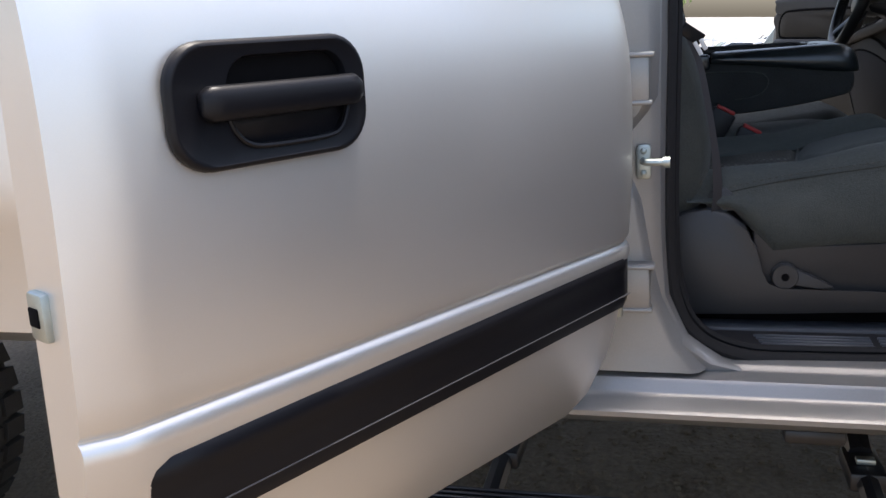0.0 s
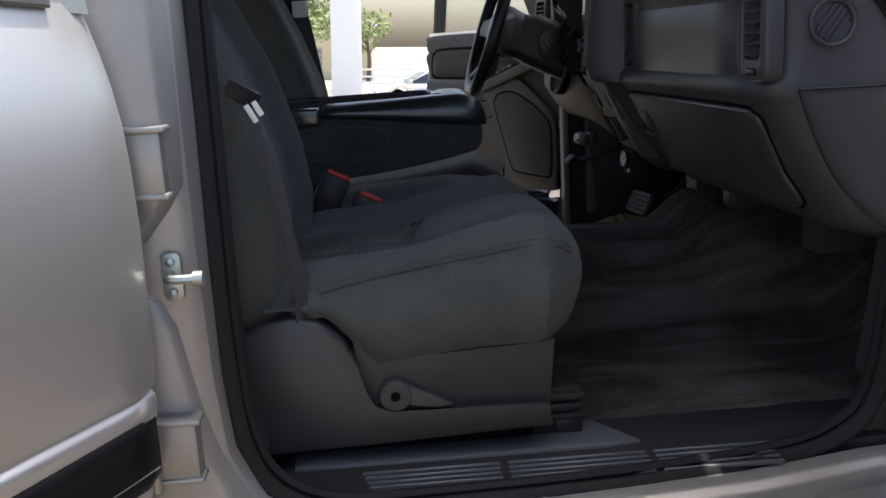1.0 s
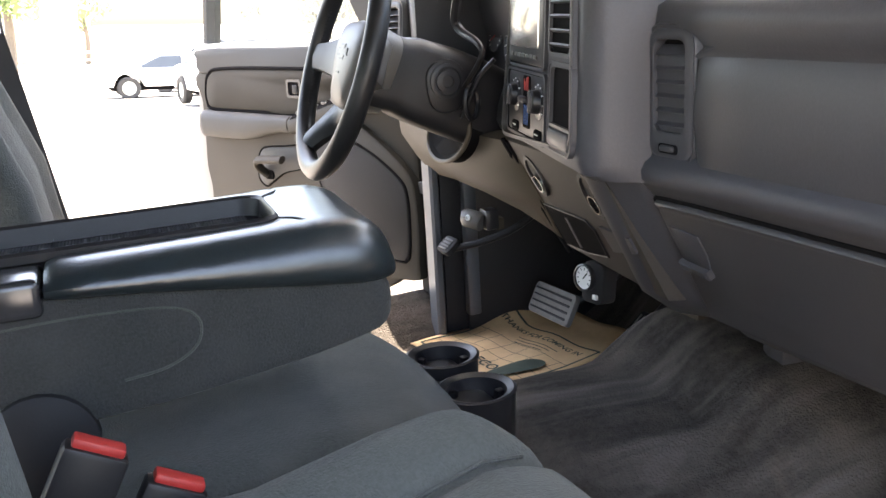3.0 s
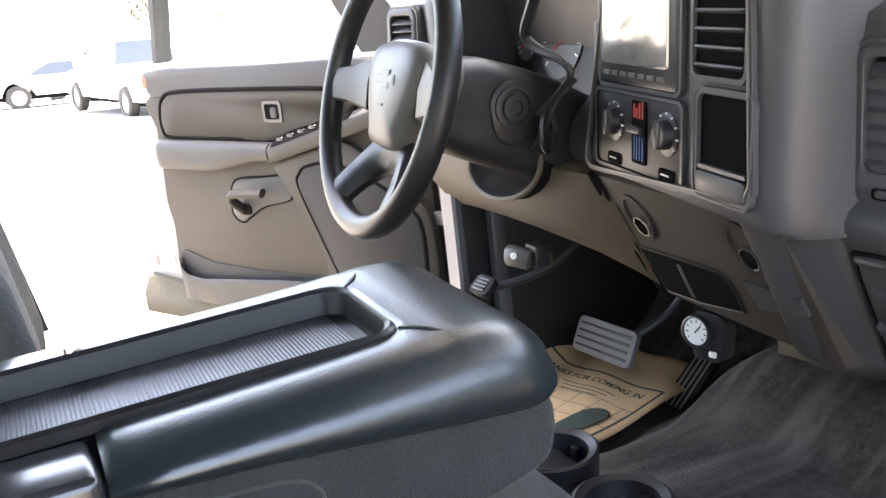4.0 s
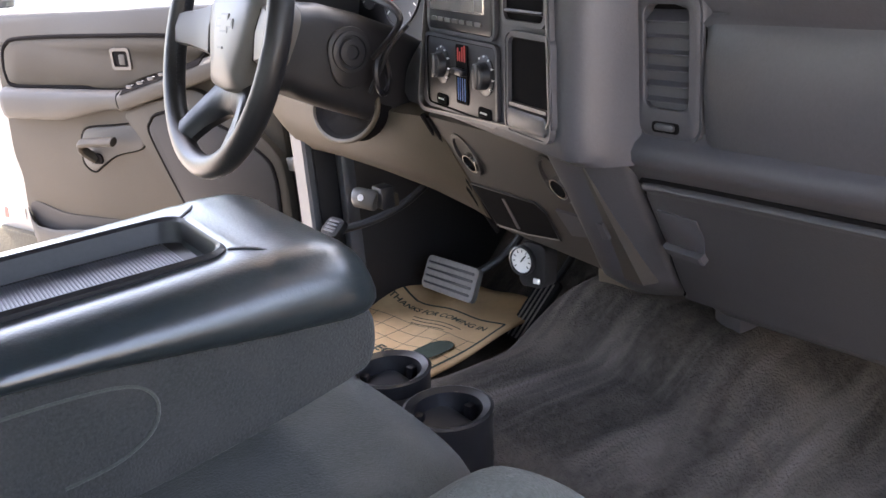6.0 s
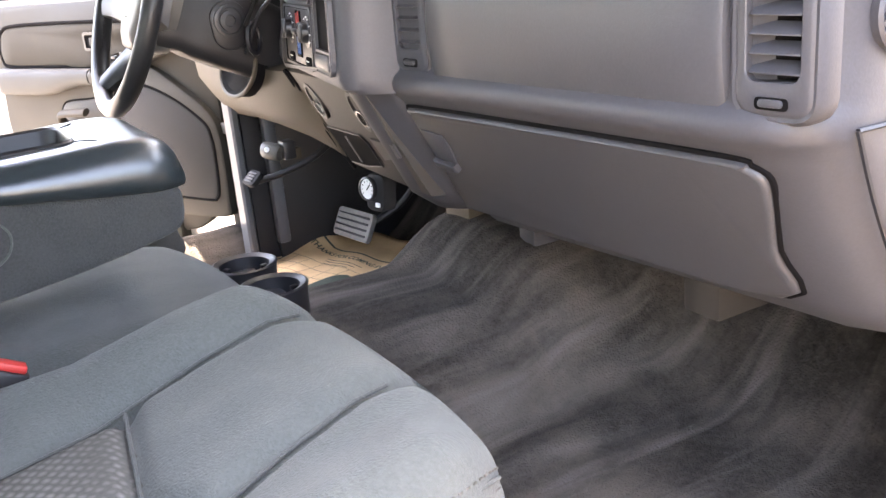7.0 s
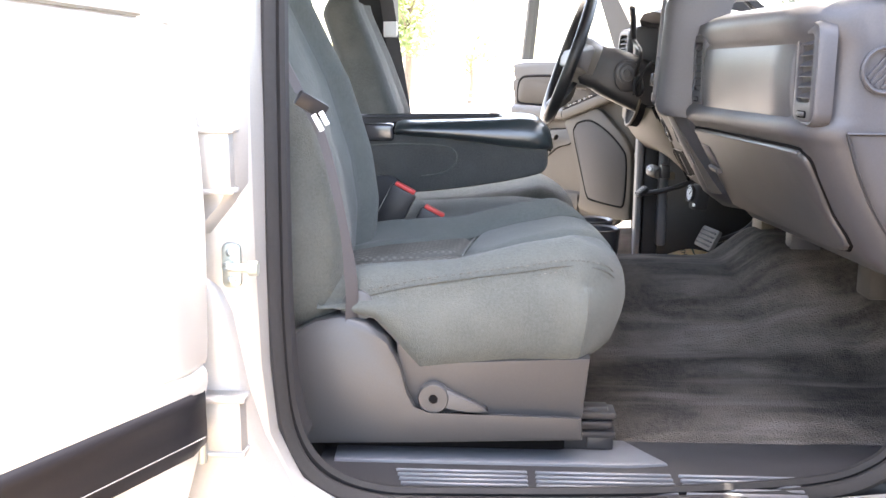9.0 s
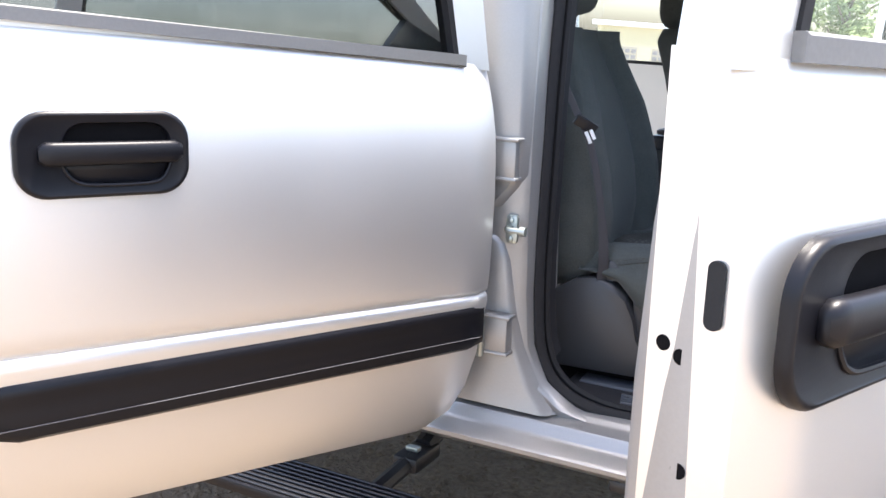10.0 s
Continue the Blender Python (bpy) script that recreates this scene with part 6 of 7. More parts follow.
    tube(bm, [(face_x(0.884), 0.884, 1.195), (face_x(0.884) - 0.002, 0.884, 1.31)], 0.0016, 5)
    part("panel_joint", bm, "void", dash)


trim_panel()

# centre stack: a plane that turns towards the driver
SF = frame_of((0.772, 1.185, 1.302), (0.187, 0.982, 0), (0.06, 0, 1))


def centre_stack():
    # u runs from the driver's side (-) to the passenger's (+), v up, d outward
    F = SF @ Matrix.Diagonal((-1, 1, -1, 1))
    bm = B()
    rows = []
    prof = [(-0.30, 0.03), (-0.285, 0.008), (-0.26, 0.0), (0.0, 0.0), (0.186, 0.0), (0.194, 0.003), (0.203, 0.010), (0.210, 0.024), (0.214, 0.050), (0.216, 0.09), (0.216, 0.14), (-0.30, 0.14)]
    for v, dd in ((-0.135, 0.02), (-0.128, 0.006), (-0.115, 0.0), (-0.09, 0.0), (-0.06, 0.0), (-0.03, 0.0), (0.0, 0.0), (0.10, 0.0), (0.125, 0.006), (0.145, 0.03), (0.15, 0.08)):
        wing = lerp(0.0, 0.135, sstep(-0.11, 0.02, v))
        rows.append([F @ Vector((u + (wing if u < -0.2 else 0), v, -(d + dd))) for u, d in prof])
    loft(bm, rows)
    st = part("stack_shell", bm, "dash", dash, "dark grey centre stack bezel", sharp=30)
    # recessed frame line
    bm = B()
    def bezel(e):
        """The leaning bezel outline, drawn in by e."""
        out = []
        for u, v in rrect(2 - 2 * e / 0.17, 2 - 2 * e / 0.12, 0.16, 5):
            vv = (v + 1) / 2
            out.append((lerp(lerp(-0.198, -0.132, vv), lerp(0.186, 0.166, vv), (u + 1) / 2), lerp(lerp(-0.130, 0.115, vv), lerp(-0.106, 0.128, vv), (u + 1) / 2)))
        return out

    ringplate(bm, bezel(0.0), bezel(0.006), -0.002, 0.006, F)
    part("bezel_rim", bm, "dash", st)
    bm = B()
    ringplate(bm, bezel(0.004), bezel(0.006), -0.001, 0.008, F)
    part("bezel_edge", bm, "hub", st)
    # radio
    R = F @ Matrix.Translation((-0.050, 0.044, 0))
    bm = B()
    plate(bm, rrect(0.188, 0.114, 0.008), -0.01, 0.007, R, 0.003)
    ra = part("radio", bm, "black", dash, "black double-height radio with a flip screen")
    bm = B()
    plate(bm, [(u - 0.002, v + 0.006) for u, v in rrect(0.158, 0.080, 0.004)], 0.006, 0.0095, R, 0.001)
    part("screen", bm, "screen", ra, "screen with its pale reflection put into the colour")
    for k in range(7):
        bm = B()
        plate(bm, [(u - 0.070 + 0.022 * k, v - 0.045) for u, v in rrect(0.016, 0.005, 0.001)], 0.006, 0.009, R)
        part("radio_button", bm, "hub", ra)
    # climate panel
    C = F @ Matrix.Translation((-0.054, -0.069, 0))
    bm = B()
    plate(bm, rrect(0.208, 0.090, 0.008), -0.01, 0.003, C, 0.002)
    cl = part("climate_panel", bm, "shroud", dash, "climate control panel with two knobs")
    for u in (-0.054, 0.074):
        bm = B()
        lathe(bm, [(0.024, 0.002), (0.024, 0.004), (0.022, 0.005)], C @ Matrix.Translation((u, 0.010, 0)), 24)
        kn = part("knob", bm, "black", cl, "round black knob")
        bm = B()
        lathe(bm, [(0.0165, 0.004), (0.0155, 0.014), (0.013, 0.016)], C @ Matrix.Translation((u, 0.010, 0)), 20)
        box(bm, -0.004, 0.004, -0.015, 0.015, 0.010, 0.019, 0.002, m=C @ Matrix.Translation((u, 0.010, 0)))
        part("knob_grip", bm, "black", kn)
        for k in range(9):
            a = radians(-40 + 32.5 * k)
            bm = B()
            plate(bm, [(p + u + 0.0225 * math.cos(a), q + 0.010 + 0.0225 * math.sin(a)) for p, q in rrect(0.0032, 0.0024, 0.001, 1)], 0.003, 0.0056, C)
            part("knob_mark", bm, "white", kn)
        bm = B()
        plate(bm, [(p + u, q - 0.035) for p, q in rrect(0.034, 0.014, 0.004)], 0.002, 0.006, C, 0.002)
        bt = part("button", bm, "void", cl)
        bm = B()
        plate(bm, [(p + u, q - 0.034) for p, q in rrect(0.018, 0.0018, 0.0006, 1)], 0.006, 0.0066, C)
        part("button_mark", bm, "white", bt)
    C = C @ Matrix.Translation((0.010, 0, 0))
    bm = B()
    plate(bm, [(p, q + 0.004) for p, q in rrect(0.034, 0.072, 0.003)], 0.002, 0.005, C)
    sl = part("slider_panel", bm, "void", cl)
    for k, (du, h) in enumerate(((-0.010, 0.016), (-0.004, 0.012), (0.003, 0.018), (0.010, 0.020))):
        bm = B()
        plate(bm, [(p + du, q + 0.020 + h / 2) for p, q in rrect(0.0036, h, 0.001, 1)], 0.005, 0.0056, C)
        part("temperature_mark", bm, "red", sl)
        bm = B()
        plate(bm, [(p + du, q - 0.014) for p, q in rrect(0.0016, 0.028, 0.0006, 1)], 0.005, 0.0056, C)
        part("temperature_mark", bm, "blueink", sl)
    bm = B()
    box(bm, -0.016, 0.016, -0.004, 0.004, 0.005, 0.014, 0.002, m=C @ Matrix.Translation((0, 0.008, 0)))
    part("slider", bm, "black", sl)
    # stepped frame round the climate panel and two ledges under it
    C0 = F @ Matrix.Translation((-0.054, -0.069, 0))
    bm = B()
    ringplate(bm, rrect(0.216, 0.0965, 0.011), rrect(0.207, 0.0885, 0.009), -0.004, 0.0050, C0)
    part("panel_frame", bm, "dash", st)
    bm = B()
    ringplate(bm, rrect(0.208, 0.0895, 0.009), rrect(0.204, 0.0860, 0.008), -0.004, 0.0042, C0)
    part("frame_line", bm, "void", st)
    bm = B()
    ringplate(bm, [(u - 0.050, v + 0.044) for u, v in rrect(0.200, 0.124, 0.012)], [(u - 0.050, v + 0.044) for u, v in rrect(0.191, 0.116, 0.009)], -0.004, 0.0055, F)
    part("radio_frame", bm, "dash", st)
    # vent above, open pocket below
    V = F @ Matrix.Translation((0.118, 0.060, 0.0))
    bm = B()
    ringplate(bm, rrect(0.100, 0.112, 0.012), rrect(0.090, 0.102, 0.010), -0.03, 0.006, V)
    ve = part("air_vent", bm, "dash", dash, "dark grey air vent")
    # flat near-black plate, painting the vent's depth
    bm = B()
    plate(bm, rrect(0.092, 0.104, 0.01), -0.004, 0.0015, V)
    part("vent_well", bm, "void", ve)
    for k in range(6):
        bm = B()
        box(bm, -0.042, 0.042, -0.0015, 0.0015, 0.0, 0.007, 0.0006, 1, m=V @ Matrix.Translation((0, -0.043 + 0.0172 * k, 0)) @ Matrix.Rotation(radians(-25), 4, "X"))
        part("slat", bm, "dash", ve)
    Pk = F @ Matrix.Translation((0.129, -0.057, 0.0))
    bm = B()
    ringplate(bm, rrect(0.100, 0.108, 0.012), rrect(0.090, 0.098, 0.010), -0.02, 0.006, Pk)
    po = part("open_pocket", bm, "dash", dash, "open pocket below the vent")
    # the pocket has no hole: its dark inside is painted on
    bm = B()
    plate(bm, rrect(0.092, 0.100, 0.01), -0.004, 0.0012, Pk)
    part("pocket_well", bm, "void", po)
    bm = B()
    plate(bm, [(u, v - 0.038) for u, v in rrect(0.088, 0.022, 0.006)], 0.001, 0.010, Pk, 0.004)
    part("pocket_lip", bm, "dashlow", po)
    bm = B()
    ringplate(bm, rrect(0.104, 0.1115, 0.014), rrect(0.099, 0.1065, 0.012), -0.004, 0.0072, Pk)
    part("pocket_frame", bm, "dash", po)
    bm = B()
    plate(bm, [(u, v - 0.0235) for u, v in rrect(0.084, 0.004, 0.001, 1)], 0.001, 0.0065, Pk)
    part("pocket_shelf", bm, "hub", po)


centre_stack()


def lower_stack():
    # slanted panel carrying the two sockets and the open bin
    def pt(u, v, d=0.0):
        y = 1.345 - u
        return Vector((0.790 - 0.05 * u + 0.10 * v - 0.88 * d, y, 1.168 - 0.185 * v - 0.475 * d))

    bm = B()
    rows = []
    for v in (-0.05, 0.0, 0.5, 0.98, 1.05):
        e = 0.02 if v in (-0.05, 1.05) else 0
        rows.append([pt(u, v, -e) for u in (0.0, 0.05, 0.15, 0.25, 0.32)] + [pt(u, v, -0.12) for u in (0.32, 0.0)])
    loft(bm, rows)
    ls = part("lower_centre_panel", bm, "lowpanel", dash, "taupe lower centre panel with its shade in the colour", sharp=30)
    bm = B()
    tube(bm, spline([pt(0.0, 0.0, 0.001), pt(0.002, 0.25, 0.001), pt(0.006, 0.6, 0.001), pt(0.010, 0.98, 0.0)], 6), 0.0034, 6)
    part("panel_seam", bm, "void", ls)
    for u, v in ((0.052, 0.27), (0.250, 0.24)):
        c = pt(u, v)
        f = frame_of(c, (0.05, 1, 0), (-0.42, 0, 0.9))
        nrm = (pt(u, v, 0.01) - c).normalized()
        if f.to_3x3().col[2].dot(nrm) < 0:
            f = f @ Matrix.Diagonal((1, 1, -1, 1))
        bm = B()
        lathe(bm, [(0.037, -0.002), (0.036, 0.004), (0.030, 0.004), (0.024, -0.004), (0.022, -0.018)], f @ Matrix.Diagonal((0.72, 1.0, 1, 1)), 28)
        so = part("power_socket", bm, "shroud", ls, "round power socket")
        bm = B()
        lathe(bm, [(0.0145, -0.008), (0.0145, 0.007), (0.0125, 0.007), (0.0125, -0.006)], f @ Matrix.Translation((-0.006, -0.010, 0)), 22)
        part("socket_rim", bm, "chrome", so)
        # socket depth painted as a near-black disc
        bm = B()
        lathe(bm, [(0.0125, -0.006), (0.0125, 0.003)], f @ Matrix.Translation((-0.006, -0.010, 0)), 18)
        part("socket_well", bm, "void", so)
    # flat near-black plate: the bin's depth is only painted
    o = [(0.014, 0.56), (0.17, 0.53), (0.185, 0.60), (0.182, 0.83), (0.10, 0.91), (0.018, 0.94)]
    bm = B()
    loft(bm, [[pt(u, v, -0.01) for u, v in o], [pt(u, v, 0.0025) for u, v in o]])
    part("open_bin", bm, "void", ls, "open storage bin, its depth painted dark")
    bm = B()
    tube(bm, [pt(u, v, 0.002) for u, v in o], 0.0018, 6, loop=True)
    part("bin_rim", bm, "shroud", ls)
    bm = B()
    loft(bm, [[pt(u, v, 0.0020) for u, v in ((0.085, 0.60), (0.092, 0.60), (0.086, 0.88), (0.079, 0.88))], [pt(u, v, 0.0040) for u, v in ((0.085, 0.60), (0.092, 0.60), (0.086, 0.88), (0.079, 0.88))]])
    part("bin_divider", bm, "dash", ls)
    o = [(0.215, 0.52), (0.305, 0.50), (0.305, 0.62), (0.222, 0.72)]
    bm = B()
    loft(bm, [[pt(u, v, -0.002) for u, v in o], [pt(u, v, 0.004) for u, v in o]])
    part("switch_blank", bm, "dash", ls)
    bm = B()
    tube(bm, spline([pt(-0.008, -0.02, 0.003), pt(-0.006, 0.3, 0.003), pt(-0.002, 0.65, 0.003), pt(0.008, 1.02, 0.003)], 6), 0.004, 6)
    part("panel_gap", bm, "void", ls)


lower_stack()


def driver_side():
    # taupe knee panel, bellied and tucked under
    bm = B()
    rows = []
    for y, k in ((1.335, 0.0), (1.36, 0.3), (1.45, 0.8), (1.6, 1.0), (1.75, 0.95), (1.88, 0.7), (1.93, 0.4)):
        rows.append([Vector((0.80 + 0.03 * (1 - k), y, 1.185 - 0.02 * k)), Vector((0.775 + 0.025 * (1 - k), y, 1.165)), Vector((0.768 + 0.045 * (1 - k), y, 1.12)), Vector((0.80 + 0.04 * (1 - k), y, 1.07)), Vector((0.85 + 0.02 * (1 - k), y, 1.035 - 0.03 * (1 - k))), Vector((0.90, y, 1.02 - 0.035 * (1 - k))), Vector((1.05, y, 1.03)), Vector((1.05, y, 1.19))])
    loft(bm, rows)
    part("knee_panel", bm, "tan", dash, "taupe knee panel under the column", sharp=40)
    bm = B()
    f = frame_of((0.768, 1.540, 1.160), (0, -1, 0.12), (0.25, 0, 0.95)) @ Matrix.Diagonal((1.75, 0.85, 1, 1))
    lathe(bm, [(0.058, -0.02), (0.060, 0.004), (0.056, 0.007), (0.050, 0.004), (0.048, 0.002), (0.001, 0.002)], f, 32)
    part("column_collar", bm, "void", dash, "black collar round the steering column")
    bm = B()
    tube(bm, [f @ Vector((0.060 * math.cos(a), 0.060 * math.sin(a), 0.005)) for a in [2 * math.pi * k / 48 for k in range(48)]], 0.0042, 8, loop=True)
    part("collar_ring", bm, "tan", dash, "pale ring round the column collar")
    # instrument hood and its panel
    bm = B()
    prof = [(0.80, 1.425), (0.84, 1.437), (1.0, 1.43), (1.15, 1.38), (1.15, 1.35), (0.98, 1.40), (0.84, 1.415)]
    rows = []
    for y, dz, dx in ((1.345, -0.12, 0.06), (1.36, -0.05, 0.03), (1.39, -0.012, 0.01), (1.5, 0.0, 0), (1.65, 0.002, 0), (1.79, -0.008, 0.01), (1.83, -0.05, 0.03), (1.85, -0.12, 0.06)):
        rows.append([Vector((x + dx, y, z + dz)) for x, z in prof])
    loft(bm, rows)
    part("instrument_hood", bm, "dash", dash)
    bm = B()
    box(bm, 0.80, 1.0, 1.80, 1.84, 1.17, 1.40, 0.012)
    part("hood_cheek", bm, "dash", dash)
    bm = B()
    box(bm, 0.81, 1.0, 1.345, 1.365, 1.17, 1.36, 0.008)
    part("hood_cheek", bm, "dash", dash)
    bm = B()
    f = frame_of((0.95, 1.595, 1.29), (0, -1, 0), (0.25, 0, 1))
    plate(bm, rrect(0.44, 0.22, 0.03), -0.02, 0.0, f)
    cl = part("instrument_panel", bm, "trim", dash, "dark instrument panel with round dials")
    for u, v, r in ((0.09, 0.02, 0.058), (-0.06, 0.02, 0.058), (0.18, 0.03, 0.028), (0.18, -0.045, 0.028), (-0.165, 0.02, 0.032)):
        bm = B()
        lathe(bm, [(r, 0.0), (r, 0.003), (r * 0.95, 0.003), (r * 0.95, 0.001), (0.0005, 0.001)], f @ Matrix.Translation((u, v, 0)), 28)
        d = part("dial", bm, "dialface", cl, "round dial with pale marks")
        for k in range(13):
            a = radians(-45 + 270 * k / 12)
            bm = B()
            box(bm, r * 0.78, r * 0.92, -0.0012, 0.0012, 0.002, 0.003, 0, m=f @ Matrix.Translation((u, v, 0)) @ Matrix.Rotation(a, 4, "Z"))
            part("dial_mark", bm, "white", d)
        bm = B()
        box(bm, 0.0, r * 0.7, -0.001, 0.001, 0.003, 0.004, 0, m=f @ Matrix.Translation((u, v, 0)) @ Matrix.Rotation(radians(210), 4, "Z"))
        part("needle", bm, "red", d)
    bm = B()
    box(bm, 0.85, 0.87, 1.36, 1.40, 1.215, 1.24, 0.004)
    part("switch", bm, "white", dash, "pale switch beside the dials")
    vent(1.90, 1.29, 0.085, 0.13, dash, frame_of((0.782, 1.888, 1.322), (0.25, -1, 0), (0.1, 0, 1)))
    bm = B()
    rows = []
    for y in (1.835, 1.85, 1.93, 1.96):
        rows.append([Vector((0.815, y, 1.18)), Vector((0.803, y, 1.22)), Vector((0.803, y, 1.39)), Vector((0.84, y, 1.41)), Vector((1.3, y, 1.34)), Vector((1.3, y, 1.18))])
    loft(bm, rows)
    part("dash_end", bm, "dash", dash)
    # dash top between hood and windscreen
    bm = B()
    rows = []
    for y in (0.985, 1.0, 1.2, 1.5, 1.8, 1.96):
        rows.append([Vector((0.93, y, 1.395)), Vector((1.1, y, 1.378)), Vector((1.42, y, 1.31)), Vector((1.42, y, 1.2)), Vector((0.98, y, 1.2))])
    loft(bm, rows)
    part("dash_top", bm, "dash", dash)


driver_side()


def steering():
    th = root("steering_wheel", "black leather steering wheel with a grey hub", "steering wheel", (0.558, 1.50, 1.30))
    C = Vector((0.573, 1.496, 1.30))
    ax = Vector((-0.945, -0.02, 0.326)).normalized()
    u = Vector((0, 1, 0))
    f = frame_of(C, (0, -1, 0), Vector((0.326, 0, 0.945)))
    # f: x to the passenger side, y up the wheel, z
    if f.to_3x3().col[2].dot(ax) < 0:
        f = f @ Matrix.Diagonal((1, 1, -1, 1))
    bm = B()
    tube(bm, [f @ Vector((0.178 * math.cos(a), 0.178 * math.sin(a), 0)) for a in [2 * math.pi * k / 64 for k in range(64)]], 0.0165, 12, loop=True)
    part("rim", bm, "leather", th, "black stitched leather rim")
    for k in range(26):
        a = radians(150 + 60 * k / 25)
        bm = B()
        p = Vector((0.178 * math.cos(a), 0.178 * math.sin(a), 0))
        e = Vector((math.cos(a), math.sin(a), 0))
        tube(bm, [f @ (p - e * 0.0168 + Vector((0, 0, 0.003))), f @ (p - e * 0.0165 - Vector((0, 0, 0.003)))], 0.0012, 4)
        part("stitch", bm, "trim", th)
    # hub pad, set back from the rim's plane
    f = f @ Matrix.Translation((0, -0.006, -0.034))
    bm = B()
    o = smooth2([(0.075, 0.045), (0.04, 0.066), (-0.04, 0.066), (-0.075, 0.045), (-0.066, 0.0), (-0.048, -0.036), (-0.040, -0.054), (-0.018, -0.061), (0.018, -0.061), (0.040, -0.054), (0.048, -0.036), (0.066, 0.0)], 4)
    rings = []
    for s, d in ((0.9, -0.04), (1.0, -0.01), (1.0, 0.012), (0.93, 0.024), (0.7, 0.030), (0.3, 0.033)):
        rings.append([f @ Vector((a * s * 1.12, b * s * 1.1, d)) for a, b in o])
    loft(bm, rings)
    hub = part("hub_pad", bm, "hub", th, "grey airbag hub pad", sharp=50)
    bm = B()
    plate(bm, [(-0.022, 0.008), (-0.008, 0.008), (-0.009, 0.002), (0.011, 0.002), (0.012, 0.008), (0.024, 0.008), (0.022, 0.020), (0.010, 0.020), (0.009, 0.026), (-0.011, 0.026), (-0.010, 0.020), (-0.020, 0.020)], 0.0285, 0.0336, f @ Matrix.Translation((0, 0.006, 0)) @ Matrix.Diagonal((1.30, 1.05, 1, 1)))
    em = part("emblem", bm, "black", hub, "small plain dark cross emblem")
    bm = B()
    plate(bm, [(-0.018, 0.010), (-0.006, 0.010), (-0.007, 0.004), (0.009, 0.004), (0.010, 0.010), (0.020, 0.010), (0.019, 0.018), (0.008, 0.018), (0.007, 0.024), (-0.009, 0.024), (-0.008, 0.018), (-0.017, 0.018)], 0.0336, 0.0340, f @ Matrix.Translation((0, 0.0073, 0)) @ Matrix.Diagonal((1.32, 0.98, 1, 1)))
    part("emblem_face", bm, "hub", em)
    bm = B()
    plate(bm, [(a, b - 0.012) for a, b in rrect(0.016, 0.003, 0.001, 1)], 0.030, 0.0345, f)
    part("hub_mark", bm, "black", hub)
    # side spokes: flat padded blocks with a seam against the hub
    for sg in (1, -1):
        bm = B()
        rows = []
        for u, v0, v1, d0, d1 in ((0.080, -0.022, 0.050, -0.018, 0.016), (0.083, -0.026, 0.053, -0.020, 0.021), (0.105, -0.022, 0.046, -0.010, 0.024), (0.135, -0.018, 0.036, 0.004, 0.032), (0.160, -0.018, 0.030, 0.018, 0.041), (0.172, -0.016, 0.026, 0.026, 0.044)):
            m0 = (v0 + v1) / 2
            hv = (v1 - v0) / 2
            rows.append([f @ Vector((sg * u, m0 + hv * p, lerp(d0, d1, q))) for p, q in ((-0.82, 0.0), (-1.0, 0.25), (-1.0, 0.7), (-0.86, 0.95), (0.0, 1.05), (0.86, 0.95), (1.0, 0.7), (1.0, 0.25), (0.82, 0.0))])
        loft(bm, rows)
        part("spoke", bm, "hub", th, sharp=50)
        bm = B()
        tube(bm, [f @ Vector((sg * 0.0805, v, d)) for v, d in ((-0.024, 0.004), (-0.020, 0.017), (0.015, 0.020), (0.044, 0.017), (0.052, 0.004))], 0.0028, 6)
        part("spoke_seam", bm, "void", th)
    for s in (1, -1):
        bm = B()
        rows = []
        for uo, vo, ui, vi, d in ((0.0, -0.040, 0.0, -0.098, -0.004), (0.030, -0.040, 0.020, -0.100, -0.003), (0.056, -0.056, 0.036, -0.108, 0.002), (0.084, -0.092, 0.052, -0.124, 0.016), (0.104, -0.122, 0.064, -0.145, 0.030), (0.120, -0.136, 0.070, -0.164, 0.036)):
            rows.append([f @ Vector((s * lerp(uo, ui, q), lerp(vo, vi, q), d + e)) for q, e in ((0.0, -0.010), (0.0, 0.002), (0.15, 0.010), (0.5, 0.013), (0.85, 0.010), (1.0, 0.002), (1.0, -0.010))])
        loft(bm, rows)
        part("spoke", bm, "leather", th)
    # boss and column shroud
    bm = B()
    rings = []
    for d, w, h, dz in ((0.02, 0.055, 0.055, 0), (0.05, 0.062, 0.062, 0), (0.09, 0.058, 0.060, 0), (0.11, 0.062, 0.066, 0), (0.17, 0.064, 0.070, -0.004), (0.24, 0.062, 0.070, -0.01), (0.30, 0.055, 0.065, -0.015)):
        rings.append([C - ax * d + Vector((0, 1, 0)) * (a) + Vector((0.326, 0, 0.945)) * (b + dz) for a, b in rrect(2 * w, 2 * h, 0.03, 5)])
    loft(bm, rings)
    col = part("column_shroud", bm, "shroud", th, "black steering column shroud", sharp=50)
    # ignition lock on the near side
    k = frame_of((0.727, 1.437, 1.258), (1, 0, 0.1), (0, 0, 1))
    bm = B()
    plate(bm, [(a, b - 0.008) for a, b in rrect(0.066, 0.085, 0.03, 5)], -0.02, 0.006, k, 0.005)
    part("lock_housing", bm, "shroud", col)
    bm = B()
    lathe(bm, [(0.028, 0.005), (0.028, 0.010), (0.023, 0.011), (0.022, 0.008), (0.018, 0.008), (0.018, 0.013), (0.010, 0.014), (0.009, 0.011), (0.0005, 0.011)], k, 26)
    part("key_lock", bm, "black", col, "ringed ignition lock")
    # shift lever and stalk
    bm = B()
